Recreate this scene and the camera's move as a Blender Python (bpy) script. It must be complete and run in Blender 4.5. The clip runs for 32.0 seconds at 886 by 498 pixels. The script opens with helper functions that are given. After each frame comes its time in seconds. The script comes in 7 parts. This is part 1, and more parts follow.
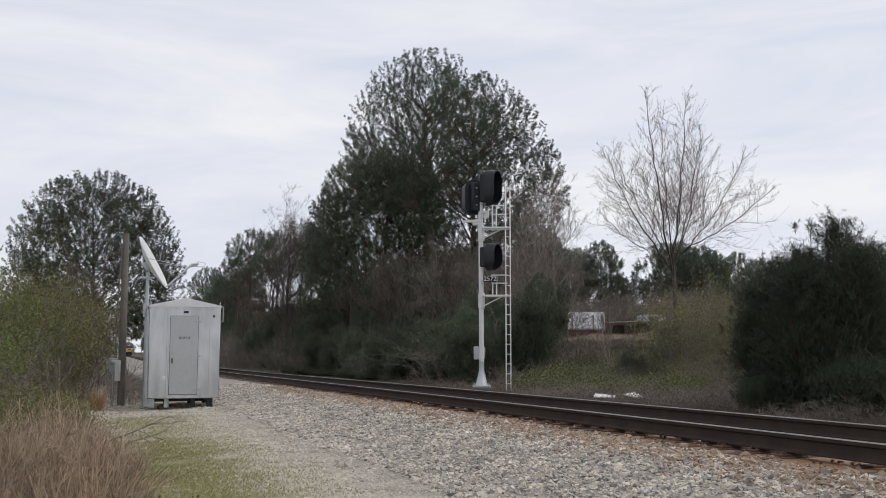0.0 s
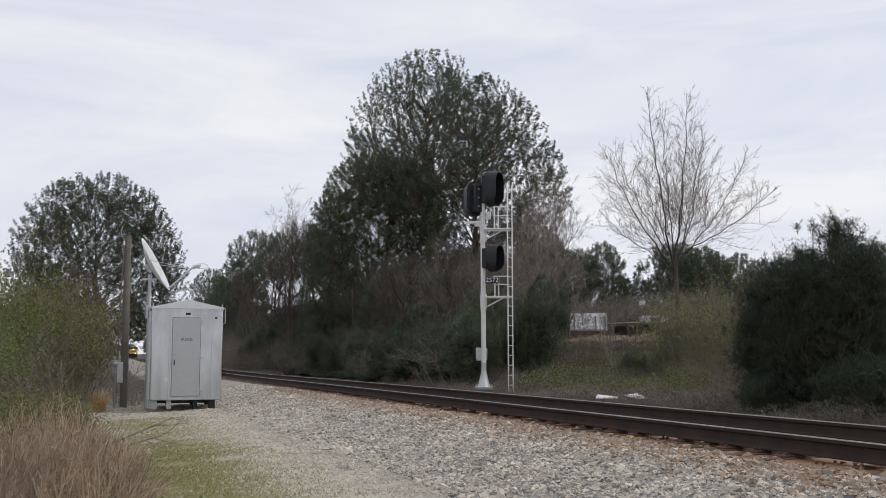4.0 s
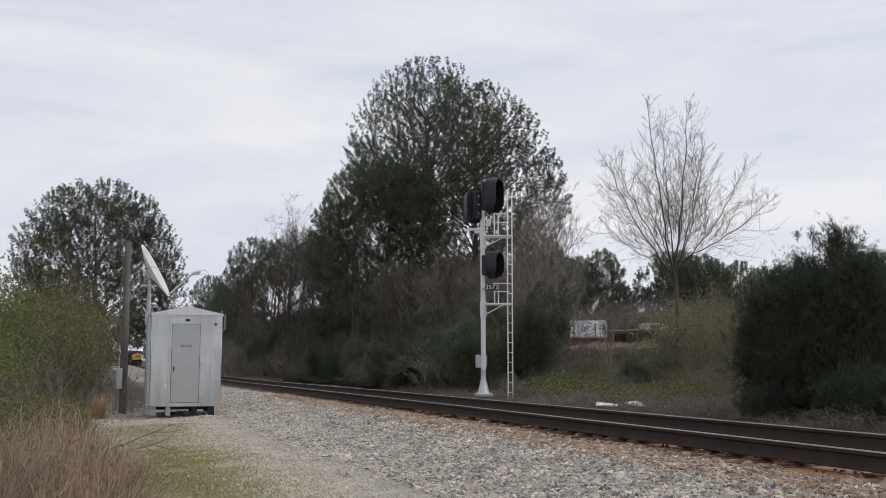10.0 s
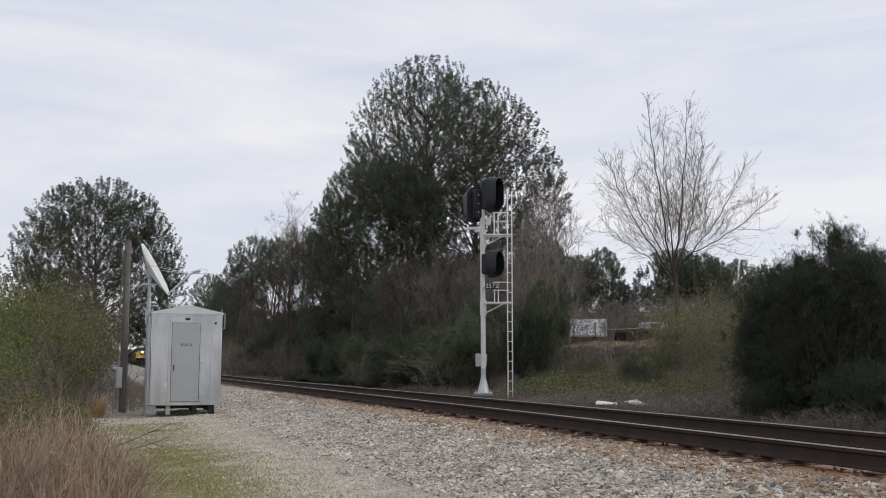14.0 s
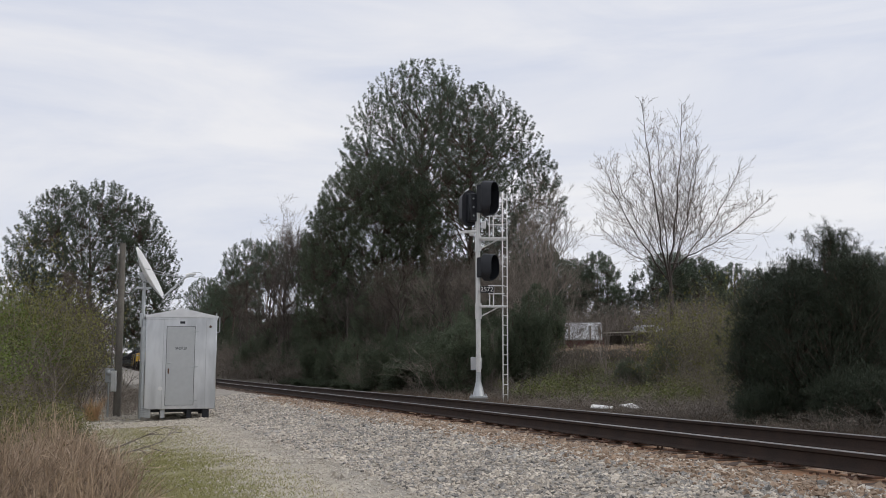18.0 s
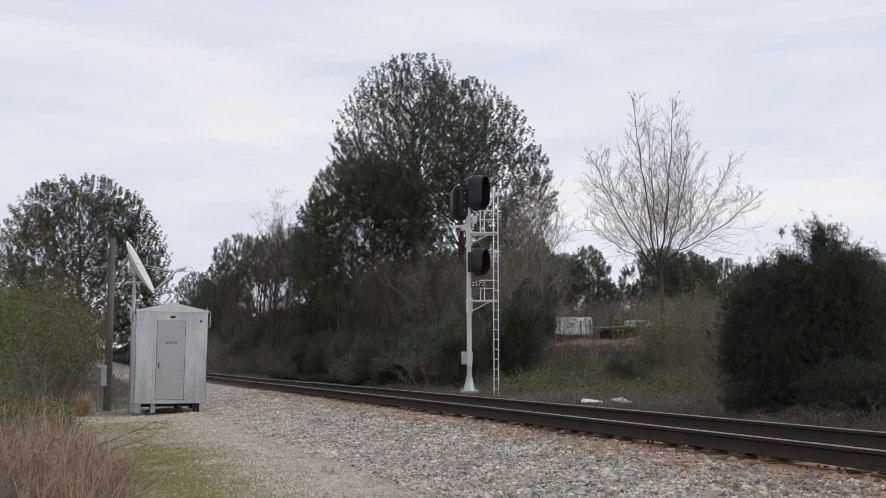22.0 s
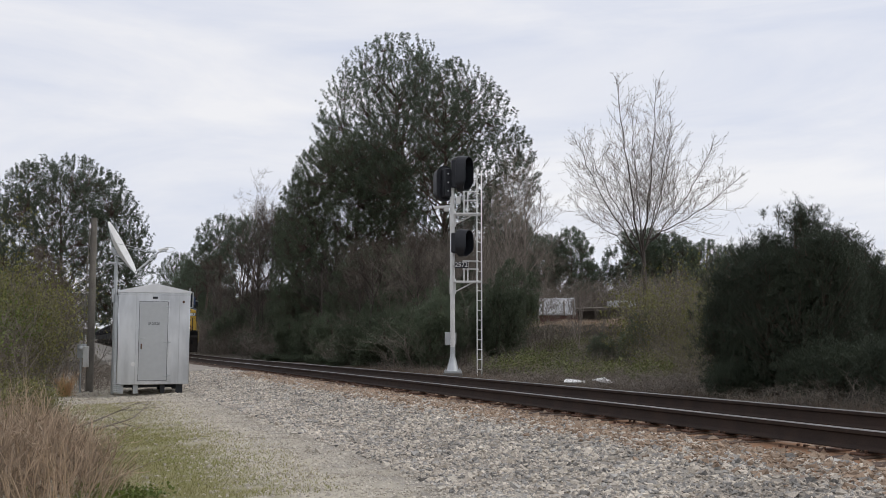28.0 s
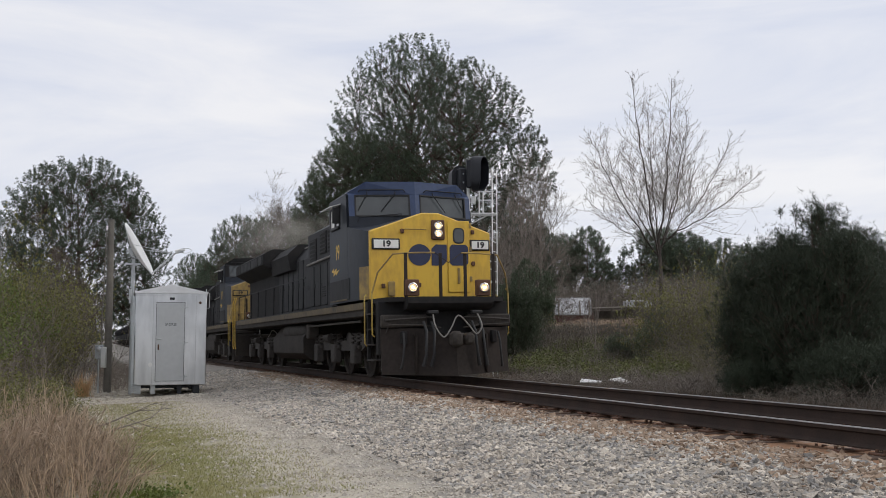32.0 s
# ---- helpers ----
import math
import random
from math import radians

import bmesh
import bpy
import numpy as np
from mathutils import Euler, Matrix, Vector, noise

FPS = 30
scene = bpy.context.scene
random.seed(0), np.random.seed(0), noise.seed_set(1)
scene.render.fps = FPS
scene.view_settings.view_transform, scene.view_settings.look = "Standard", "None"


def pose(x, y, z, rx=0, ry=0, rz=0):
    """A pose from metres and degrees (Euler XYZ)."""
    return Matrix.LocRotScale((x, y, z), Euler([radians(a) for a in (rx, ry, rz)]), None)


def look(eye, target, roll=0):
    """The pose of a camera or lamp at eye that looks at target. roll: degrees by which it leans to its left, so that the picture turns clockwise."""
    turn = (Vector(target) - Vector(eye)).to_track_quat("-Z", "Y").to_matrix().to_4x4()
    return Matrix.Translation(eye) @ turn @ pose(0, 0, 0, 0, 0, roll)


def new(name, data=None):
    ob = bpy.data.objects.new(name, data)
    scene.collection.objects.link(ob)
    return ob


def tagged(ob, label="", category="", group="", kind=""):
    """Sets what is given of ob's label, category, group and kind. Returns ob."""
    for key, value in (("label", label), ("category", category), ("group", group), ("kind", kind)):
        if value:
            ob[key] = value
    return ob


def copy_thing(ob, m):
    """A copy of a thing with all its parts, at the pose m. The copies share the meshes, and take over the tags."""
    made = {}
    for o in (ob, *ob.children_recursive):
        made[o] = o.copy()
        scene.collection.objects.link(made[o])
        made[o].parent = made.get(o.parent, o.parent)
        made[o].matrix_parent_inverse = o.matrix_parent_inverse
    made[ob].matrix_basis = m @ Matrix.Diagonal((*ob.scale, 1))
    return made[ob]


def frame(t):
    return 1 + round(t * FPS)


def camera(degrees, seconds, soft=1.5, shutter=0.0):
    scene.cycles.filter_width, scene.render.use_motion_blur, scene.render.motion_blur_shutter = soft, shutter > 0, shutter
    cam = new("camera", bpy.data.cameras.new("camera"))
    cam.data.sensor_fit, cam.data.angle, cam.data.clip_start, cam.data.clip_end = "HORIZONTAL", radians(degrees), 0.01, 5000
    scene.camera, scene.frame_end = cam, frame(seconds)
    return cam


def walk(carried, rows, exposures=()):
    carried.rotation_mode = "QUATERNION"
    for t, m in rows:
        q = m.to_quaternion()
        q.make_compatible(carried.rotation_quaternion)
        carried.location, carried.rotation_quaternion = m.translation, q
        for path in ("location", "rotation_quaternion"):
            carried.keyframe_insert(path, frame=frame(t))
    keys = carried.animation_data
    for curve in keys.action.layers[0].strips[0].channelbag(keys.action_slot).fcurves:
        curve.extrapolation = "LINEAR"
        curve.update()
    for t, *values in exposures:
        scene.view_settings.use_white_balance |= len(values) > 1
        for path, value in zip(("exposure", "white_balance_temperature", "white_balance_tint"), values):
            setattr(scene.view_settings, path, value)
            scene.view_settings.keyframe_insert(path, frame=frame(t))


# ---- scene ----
# ---------- camera: hand-held at standing height, turning slightly ----------
EYE = (0.0, 0.0, 1.5)
cam = camera(48.26, 32.0, soft=0.95)
PATH = [
    (0, 96.033, -0.079, -0.191),
    (0.5, 96.028, 0.071, -0.087),
    (1, 96.044, 0.161, -0.077),
    (1.5, 96.063, 0.190, -0.073),
    (2, 96.118, 0.027, -0.081),
    (2.5, 96.155, -0.102, -0.040),
    (3, 96.154, -0.051, -0.021),
    (3.5, 96.106, 0.028, -0.076),
    (5.5, 96.204, -0.099, -0.012),
    (6, 96.283, 0.020, 0.008),
    (6.5, 96.312, -0.030, 0.034),
    (7, 96.329, -0.117, 0.075),
    (7.5, 96.384, -0.162, 0.111),
    (8, 96.448, -0.130, 0.086),
    (8.5, 96.505, -0.101, 0.052),
    (9, 96.519, -0.009, -0.001),
    (9.5, 96.519, 0.007, -0.057),
    (10, 96.509, -0.117, -0.087),
    (10.5, 96.482, -0.253, -0.040),
    (11, 96.484, -0.240, -0.028),
    (11.5, 96.501, -0.139, -0.048),
    (12, 96.452, -0.142, -0.048),
    (12.5, 96.412, -0.192, -0.028),
    (13, 96.385, -0.174, -0.004),
    (13.5, 96.374, -0.196, -0.053),
    (14, 96.440, -0.107, -0.092),
    (14.5, 96.576, 0.024, -0.141),
    (16.5, 96.717, -0.127, -0.360),
    (17, 96.674, -0.018, -0.326),
    (17.5, 96.668, -0.057, -0.351),
    (18, 96.641, -0.104, -0.373),
    (18.5, 96.624, -0.119, -0.385),
    (19, 96.663, -0.316, -0.433),
    (19.5, 96.684, -0.306, -0.505),
    (20, 96.652, -0.171, -0.633),
    (20.5, 96.605, -0.085, -0.781),
    (21, 96.486, 0.019, -0.902),
    (21.5, 96.403, -0.032, -0.919),
    (22, 96.330, -0.097, -0.897),
    (22.5, 96.146, -0.175, -0.865),
    (23, 95.947, -0.139, -0.874),
    (23.5, 95.915, -0.142, -1.007),
    (24, 95.771, -0.170, -1.392),
    (24.5, 95.438, -0.266, -1.594),
    (25, 95.208, -0.389, -1.712),
    (25.5, 95.138, -0.300, -1.737),
    (27.5, 95.255, -0.061, -1.736),
    (28, 95.215, -0.046, -1.854),
    (28.5, 95.092, -0.047, -1.895),
    (29, 95.063, -0.137, -1.626),
    (29.5, 95.105, -0.133, -1.355),
    (30, 95.132, -0.064, -1.216),
    (30.5, 95.157, -0.138, -1.156),
    (31, 95.203, -0.141, -0.977),
    (31.5, 95.304, -0.062, -0.873),
    (32, 95.223, 0.064, -0.946),
]

walk(cam, [(t, pose(*EYE, rx, ry, rz)) for t, rx, ry, rz in PATH],
     exposures=[(0, 0.14), (3, 0.15), (6, 0.11), (9, 0.09), (13, 0.10), (19, 0.09), (22, 0.12), (25, 0.15), (32, 0.14)])

# ---------- world: bright overcast sky, soft sun behind thin cloud ----------
world = bpy.data.worlds.new("overcast_sky")
scene.world = world
world.use_nodes = True
wn, wl = world.node_tree.nodes, world.node_tree.links
wn.clear()
w_out, w_bg = wn.new("ShaderNodeOutputWorld"), wn.new("ShaderNodeBackground")
w_sky = wn.new("ShaderNodeTexSky")
w_sky.sky_type, w_sky.sun_disc = "NISHITA", False
w_sky.sun_elevation, w_sky.sun_rotation = radians(38), radians(70)
w_dim = wn.new("ShaderNodeVectorMath")
w_dim.operation = "SCALE"
w_dim.inputs["Scale"].default_value = 0.09
w_geo, w_map, w_no = wn.new("ShaderNodeTexCoord"), wn.new("ShaderNodeMapping"), wn.new("ShaderNodeTexNoise")
w_map.inputs["Scale"].default_value = (1.5, 2.0, 7.0)
w_map.inputs["Rotation"].default_value = (0.0, 0.30, 0.3)
w_no.inputs["Scale"].default_value, w_no.inputs["Detail"].default_value = 1.7, 6.0
w_no.inputs["Roughness"].default_value = 0.56
w_no.inputs["Distortion"].default_value = 0.6
w_ramp = wn.new("ShaderNodeValToRGB")
w_ramp.color_ramp.elements[0].position, w_ramp.color_ramp.elements[1].position = 0.32, 0.66
w_ramp.color_ramp.elements[0].color = (0.622, 0.660, 0.772, 1)
w_ramp.color_ramp.elements[1].color = (0.825, 0.822, 0.848, 1)
w_mix = wn.new("ShaderNodeMix")
w_mix.data_type = "RGBA"
w_mix.inputs["Factor"].default_value = 0.93
wl.new(w_geo.outputs["Generated"], w_map.inputs["Vector"])
wl.new(w_map.outputs["Vector"], w_no.inputs["Vector"])
wl.new(w_no.outputs["Fac"], w_ramp.inputs["Fac"])
wl.new(w_sky.outputs["Color"], w_dim.inputs[0])
wl.new(w_dim.outputs["Vector"], w_mix.inputs["A"])
wl.new(w_ramp.outputs["Color"], w_mix.inputs["B"])
wl.new(w_mix.outputs["Result"], w_bg.inputs["Color"])
wl.new(w_bg.outputs["Background"], w_out.inputs["Surface"])

sun = new("sun", bpy.data.lights.new("sun", "SUN"))
sun.data.energy, sun.data.angle, sun.data.color = 0.8, radians(25), (1.0, 0.95, 0.88)
sun.matrix_world = look((40, 10, 38), (0, 20, 0))


# ---------- materials ----------
def mat(name, c1, c2=None, scale=3.0, rough=0.7, metal=0.0, bump=0.15, fine=30.0, per=0.0, spec=0.5, lo=0.35, hi=0.65, stretch=None):
    """A procedural surface: two colours mixed by coarse and fine noise, with relief; per varies it from object to object."""
    m = bpy.data.materials.new(name)
    m.use_nodes = True
    N, L = m.node_tree.nodes, m.node_tree.links
    p = N["Principled BSDF"]
    p.inputs["Roughness"].default_value, p.inputs["Metallic"].default_value = rough, metal
    p.inputs["Specular IOR Level"].default_value = spec
    c2 = c2 or tuple(min(1, v * 0.72) for v in c1)
    co = N.new("ShaderNodeTexCoord")
    a, b = N.new("ShaderNodeTexNoise"), N.new("ShaderNodeTexNoise")
    a.inputs["Scale"].default_value, a.inputs["Detail"].default_value = scale, 5
    b.inputs["Scale"].default_value, b.inputs["Detail"].default_value = fine, 4
    add = N.new("ShaderNodeMath")
    add.operation = "MULTIPLY_ADD"
    add.inputs[1].default_value = 0.45
    half = N.new("ShaderNodeMath")
    half.operation = "MULTIPLY"
    half.inputs[1].default_value = 0.55
    ramp = N.new("ShaderNodeMapRange")
    ramp.inputs["From Min"].default_value, ramp.inputs["From Max"].default_value = lo, hi
    mix = N.new("ShaderNodeMix")
    mix.data_type = "RGBA"
    mix.inputs["A"].default_value, mix.inputs["B"].default_value = (*c1, 1), (*c2, 1)
    where = co.outputs["Object"]
    if stretch:
        mp = N.new("ShaderNodeMapping")
        mp.inputs["Scale"].default_value = stretch
        L.new(where, mp.inputs["Vector"])
        where = mp.outputs["Vector"]
    for n in (a, b):
        L.new(where, n.inputs["Vector"])
    L.new(a.outputs["Fac"], half.inputs[0])
    L.new(b.outputs["Fac"], add.inputs[0])
    L.new(half.outputs[0], add.inputs[2])
    L.new(add.outputs[0], ramp.inputs["Value"])
    L.new(ramp.outputs["Result"], mix.inputs["Factor"])
    col = mix.outputs["Result"]
    if per:
        oi, geo, hsv = N.new("ShaderNodeObjectInfo"), N.new("ShaderNodeNewGeometry"), N.new("ShaderNodeHueSaturation")
        s, r = N.new("ShaderNodeMath"), N.new("ShaderNodeMapRange")
        s.operation = "ADD"
        L.new(oi.outputs["Random"], s.inputs[0])
        L.new(geo.outputs["Random Per Island"], s.inputs[1])
        r.inputs["From Max"].default_value = 2.0
        r.inputs["To Min"].default_value, r.inputs["To Max"].default_value = 1 - per, 1 + per
        L.new(s.outputs[0], r.inputs["Value"])
        L.new(r.outputs["Result"], hsv.inputs["Value"])
        L.new(col, hsv.inputs["Color"])
        col = hsv.outputs["Color"]
    L.new(col, p.inputs["Base Color"])
    if bump:
        bp = N.new("ShaderNodeBump")
        bp.inputs["Strength"].default_value, bp.inputs["Distance"].default_value = bump, 0.02
        L.new(b.outputs["Fac"], bp.inputs["Height"])
        L.new(bp.outputs["Normal"], p.inputs["Normal"])
    return m


def leaf_mat(name, c1, c2, per=0.35, rough=0.6, thin=0.25):
    """Foliage: colour varies leaf by leaf, a little light passes through."""
    m = mat(name, c1, c2, scale=0.6, fine=4.0, rough=rough, bump=0, per=per, spec=0.3)
    N, L = m.node_tree.nodes, m.node_tree.links
    p = N["Principled BSDF"]
    tr, mx = N.new("ShaderNodeBsdfTranslucent"), N.new("ShaderNodeMixShader")
    L.new(p.inputs["Base Color"].links[0].from_socket, tr.inputs["Color"])
    mx.inputs["Fac"].default_value = thin
    L.new(p.outputs[0], mx.inputs[1])
    L.new(tr.outputs[0], mx.inputs[2])
    L.new(mx.outputs[0], N["Material Output"].inputs["Surface"])
    return m


def glow(name, c, strength):
    m = bpy.data.materials.new(name)
    m.use_nodes = True
    p = m.node_tree.nodes["Principled BSDF"]
    p.inputs["Base Color"].default_value = (*c, 1)
    p.inputs["Emission Color"].default_value = (*c, 1)
    p.inputs["Emission Strength"].default_value = strength
    return m


M_stone = mat("crushed_granite", (0.52, 0.478, 0.41), (0.36, 0.322, 0.27), 2.0, 0.9, fine=60, bump=0.3, per=0.4)
M_stone_rust = mat("rust_stained_granite", (0.42, 0.315, 0.225), (0.25, 0.175, 0.12), 2.0, 0.88, fine=60, bump=0.3, per=0.45)
M_ballast = mat("weathered_brown_grey_ballast", (0.56, 0.505, 0.43), (0.27, 0.235, 0.195), 2.0, 0.9, fine=60, bump=0.3, per=0.6)
M_ballast_grey = mat("blue_grey_granite_ballast", (0.57, 0.545, 0.505), (0.255, 0.24, 0.22), 2.0, 0.9, fine=60, bump=0.3, per=0.65)
M_rail = mat("rusty_rail_steel", (0.050, 0.033, 0.026), (0.028, 0.021, 0.018), 4, 0.8, 0.0, fine=60, spec=0.2)
M_railtop = mat("polished_rail_head", (0.34, 0.325, 0.31), (0.20, 0.185, 0.17), 8, 0.4, 1.0, bump=0.02, fine=80)
M_tie = mat("creosoted_tie_wood", (0.13, 0.085, 0.06), (0.065, 0.045, 0.035), 3, 0.92, fine=50, bump=0.5, per=0.3)
M_rust = mat("rusty_iron", (0.17, 0.085, 0.05), (0.08, 0.045, 0.032), 6, 0.85, 0.2, fine=70)
# the two greys paint blotchy upright reflections into the metal's colour
M_alu = mat("brushed_aluminium_sheen", (0.70, 0.715, 0.73), (0.50, 0.515, 0.53), 0.9, 0.28, 0.95, bump=0.12, fine=2.5, stretch=(1.6, 1.6, 0.45), lo=0.40, hi=0.60)
M_alu_door = mat("dull_grey_door_metal", (0.50, 0.515, 0.52), (0.45, 0.462, 0.47), 1.0, 0.40, 0.75, bump=0.02, fine=10)
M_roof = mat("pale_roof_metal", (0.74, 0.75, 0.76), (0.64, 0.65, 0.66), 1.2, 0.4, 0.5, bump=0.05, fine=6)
M_galv = mat("galvanised_steel", (0.52, 0.54, 0.55), (0.40, 0.42, 0.43), 6, 0.5, 0.7, bump=0.06, fine=50)
M_white = mat("aluminium_white_paint", (0.74, 0.74, 0.73), (0.62, 0.62, 0.60), 3, 0.45, 0.1, bump=0.04, fine=40)
M_black = mat("black_signal_paint", (0.012, 0.0135, 0.0175), (0.018, 0.020, 0.025), 3, 0.5, 0.0, bump=0.04, fine=40, spec=0.4)
M_dish = mat("white_dish_enamel", (0.80, 0.80, 0.79), (0.70, 0.70, 0.69), 2, 0.5, bump=0.02, fine=20)
M_pole = mat("weathered_pole_wood", (0.19, 0.175, 0.15), (0.11, 0.10, 0.088), 2, 0.9, fine=30, bump=0.5)
M_concrete = mat("grey_concrete", (0.42, 0.41, 0.39), (0.33, 0.32, 0.30), 2, 0.9, fine=40, bump=0.3)
M_concrete_old = mat("weathered_dark_concrete", (0.16, 0.152, 0.14), (0.10, 0.095, 0.088), 2, 0.95, fine=40, bump=0.3)
M_bark = mat("pine_bark", (0.115, 0.08, 0.06), (0.055, 0.042, 0.035), 3, 0.95, fine=14, bump=0.8)
M_bark_grey = mat("grey_twig_bark", (0.27, 0.23, 0.20), (0.17, 0.145, 0.125), 2, 0.95, fine=12, bump=0.5, per=0.2)
M_bark_dark = mat("dark_smooth_bark", (0.095, 0.078, 0.068), (0.060, 0.050, 0.043), 2, 0.95, fine=12, bump=0.4)
M_twig = mat("brown_twigs", (0.215, 0.185, 0.155), (0.135, 0.115, 0.096), 1.0, 0.95, fine=6, bump=0, per=0.3)
M_pine = leaf_mat("pine_needles", (0.128, 0.160, 0.110), (0.090, 0.118, 0.082), thin=0.42)
M_pine_dark = leaf_mat("dark_pine_needles", (0.126, 0.150, 0.096), (0.088, 0.112, 0.072), thin=0.42)
M_cedar = leaf_mat("cedar_scale_leaves", (0.064, 0.080, 0.052), (0.042, 0.054, 0.037), thin=0.25)
M_spring = leaf_mat("spring_green_leaves", (0.165, 0.205, 0.050), (0.098, 0.130, 0.036))
M_olive = leaf_mat("olive_leaves", (0.20, 0.196, 0.066), (0.14, 0.138, 0.052))
M_vine = leaf_mat("bank_vine_leaves", (0.195, 0.215, 0.075), (0.12, 0.132, 0.055))
M_dry = leaf_mat("dry_brown_leaves", (0.185, 0.138, 0.10), (0.12, 0.09, 0.066))
M_bud = leaf_mat("russet_buds", (0.155, 0.118, 0.092), (0.105, 0.080, 0.062))
M_straw = leaf_mat("dry_straw_grass", (0.48, 0.37, 0.265), (0.29, 0.215, 0.155), per=0.5)
M_straw_red = leaf_mat("orange_broom_sedge", (0.58, 0.38, 0.20), (0.44, 0.27, 0.14))
M_grass = leaf_mat("short_green_grass", (0.24, 0.245, 0.085), (0.30, 0.27, 0.13))


# ---------- mesh helpers ----------
class Geo:
    """Gathers vertices and faces of one mesh."""

    def __init__(self):
        self.v, self.f = [], []

    def add(self, verts, faces, m=None):
        o = len(self.v)
        self.v += [tuple(m @ Vector(p)) for p in verts] if m else [tuple(p) for p in verts]
        self.f += [tuple(i + o for i in q) for q in faces]
        return self

    def box(self, lo, hi, c=0.0, m=None):
        """A box, its edges chamfered by c."""
        (x0, y0, z0), (x1, y1, z1) = lo, hi
        c = min(c, (x1 - x0) * 0.45, (y1 - y0) * 0.45, (z1 - z0) * 0.45)
        if c <= 0:
            v = [(x, y, z) for x in (x0, x1) for y in (y0, y1) for z in (z0, z1)]
            return self.add(v, [(0, 1, 3, 2), (4, 6, 7, 5), (0, 4, 5, 1), (2, 3, 7, 6), (0, 2, 6, 4), (1, 5, 7, 3)], m)
        v, idx = [], {}
        for sx in (0, 1):
            for sy in (0, 1):
                for sz in (0, 1):
                    P = [(x0, x1)[sx], (y0, y1)[sy], (z0, z1)[sz]]
                    D = [c * (1 - 2 * s) for s in (sx, sy, sz)]
                    for ax in range(3):
                        q = [P[k] + (D[k] if k != ax else 0) for k in range(3)]
                        idx[sx, sy, sz, ax] = len(v)
                        v.append(q)
        f = []
        for ax in range(3):
            o1, o2 = [k for k in range(3) if k != ax]
            for s in (0, 1):
                ring = []
                for p, q in ((0, 0), (1, 0), (1, 1), (0, 1)):
                    k = [0, 0, 0]
                    k[ax], k[o1], k[o2] = s, p, q
                    ring.append(idx[(*k, ax)])
                f.append(tuple(ring if (s == 1) == (ax != 1) else ring[::-1]))
            for p in (0, 1):
                for q in (0, 1):
                    e = []
                    for s in (0, 1):
                        k = [0, 0, 0]
                        k[ax], k[o1], k[o2] = s, p, q
                        e.append((idx[(*k, o1)], idx[(*k, o2)]))
                    f.append((e[0][0], e[0][1], e[1][1], e[1][0]))
        for k in ((a, b, d) for a in (0, 1) for b in (0, 1) for d in (0, 1)):
            f.append(tuple(idx[(*k, ax)] for ax in range(3)))
        return self.add(v, f, m)

    def tube(self, pts, rad, n=8, cap=True):
        """A round bar through pts; rad is one radius or one for each point."""
        pts = [Vector(p) for p in pts]
        rad = rad if isinstance(rad, (list, tuple)) else [rad] * len(pts)
        o, up = len(self.v), None
        for i, p in enumerate(pts):
            d = (pts[min(i + 1, len(pts) - 1)] - pts[max(i - 1, 0)]).normalized()
            if up is None:
                up = d.orthogonal().normalized()
            up = (up - d * up.dot(d))
            up = up.normalized() if up.length > 1e-6 else d.orthogonal().normalized()
            w = d.cross(up)
            for k in range(n):
                t = 2 * math.pi * k / n
                self.v.append(tuple(p + (up * math.cos(t) + w * math.sin(t)) * rad[i]))
        for i in range(len(pts) - 1):
            for k in range(n):
                a, b = o + i * n + k, o + i * n + (k + 1) % n
                self.f.append((a, b, b + n, a + n))
        if cap:
            self.f.append(tuple(o + k for k in range(n))[::-1])
            self.f.append(tuple(o + (len(pts) - 1) * n + k for k in range(n)))
        return self

    def prism(self, prof, lo, hi, axis="y", m=None):
        """A closed outline drawn out along an axis. prof holds (x, z) for y, (y, z) for x, (x, y) for z."""
        put = {"y": lambda p, s: (p[0], s, p[1]), "x": lambda p, s: (s, p[0], p[1]), "z": lambda p, s: (p[0], p[1], s)}[axis]
        n = len(prof)
        v = [put(p, lo) for p in prof] + [put(p, hi) for p in prof]
        f = [tuple(range(n)), tuple(range(2 * n - 1, n - 1, -1))] + [(i, i + n, (i + 1) % n + n, (i + 1) % n) for i in range(n)]
        return self.add(v, f, m)

    def lathe(self, prof, n=24, m=None):
        """(radius, height) rings turned about the z axis."""
        v = [(r * math.cos(2 * math.pi * k / n), r * math.sin(2 * math.pi * k / n), z) for r, z in prof for k in range(n)]
        f = [(i * n + k, i * n + (k + 1) % n, (i + 1) * n + (k + 1) % n, (i + 1) * n + k) for i in range(len(prof) - 1) for k in range(n)]
        f += [tuple(range(n))[::-1], tuple((len(prof) - 1) * n + k for k in range(n))]
        return self.add(v, f, m)

    def mesh(self, name, material, smooth=40):
        me = bpy.data.meshes.new(name)
        me.from_pydata(self.v, [], self.f)
        me.materials.append(material)
        bm = bmesh.new()
        bm.from_mesh(me)
        bmesh.ops.recalc_face_normals(bm, faces=bm.faces)
        bm.to_mesh(me)
        bm.free()
        if smooth:
            me.polygons.foreach_set("use_smooth", [True] * len(me.polygons))
            me.set_sharp_from_angle(angle=radians(smooth))
        me.update()
        return me


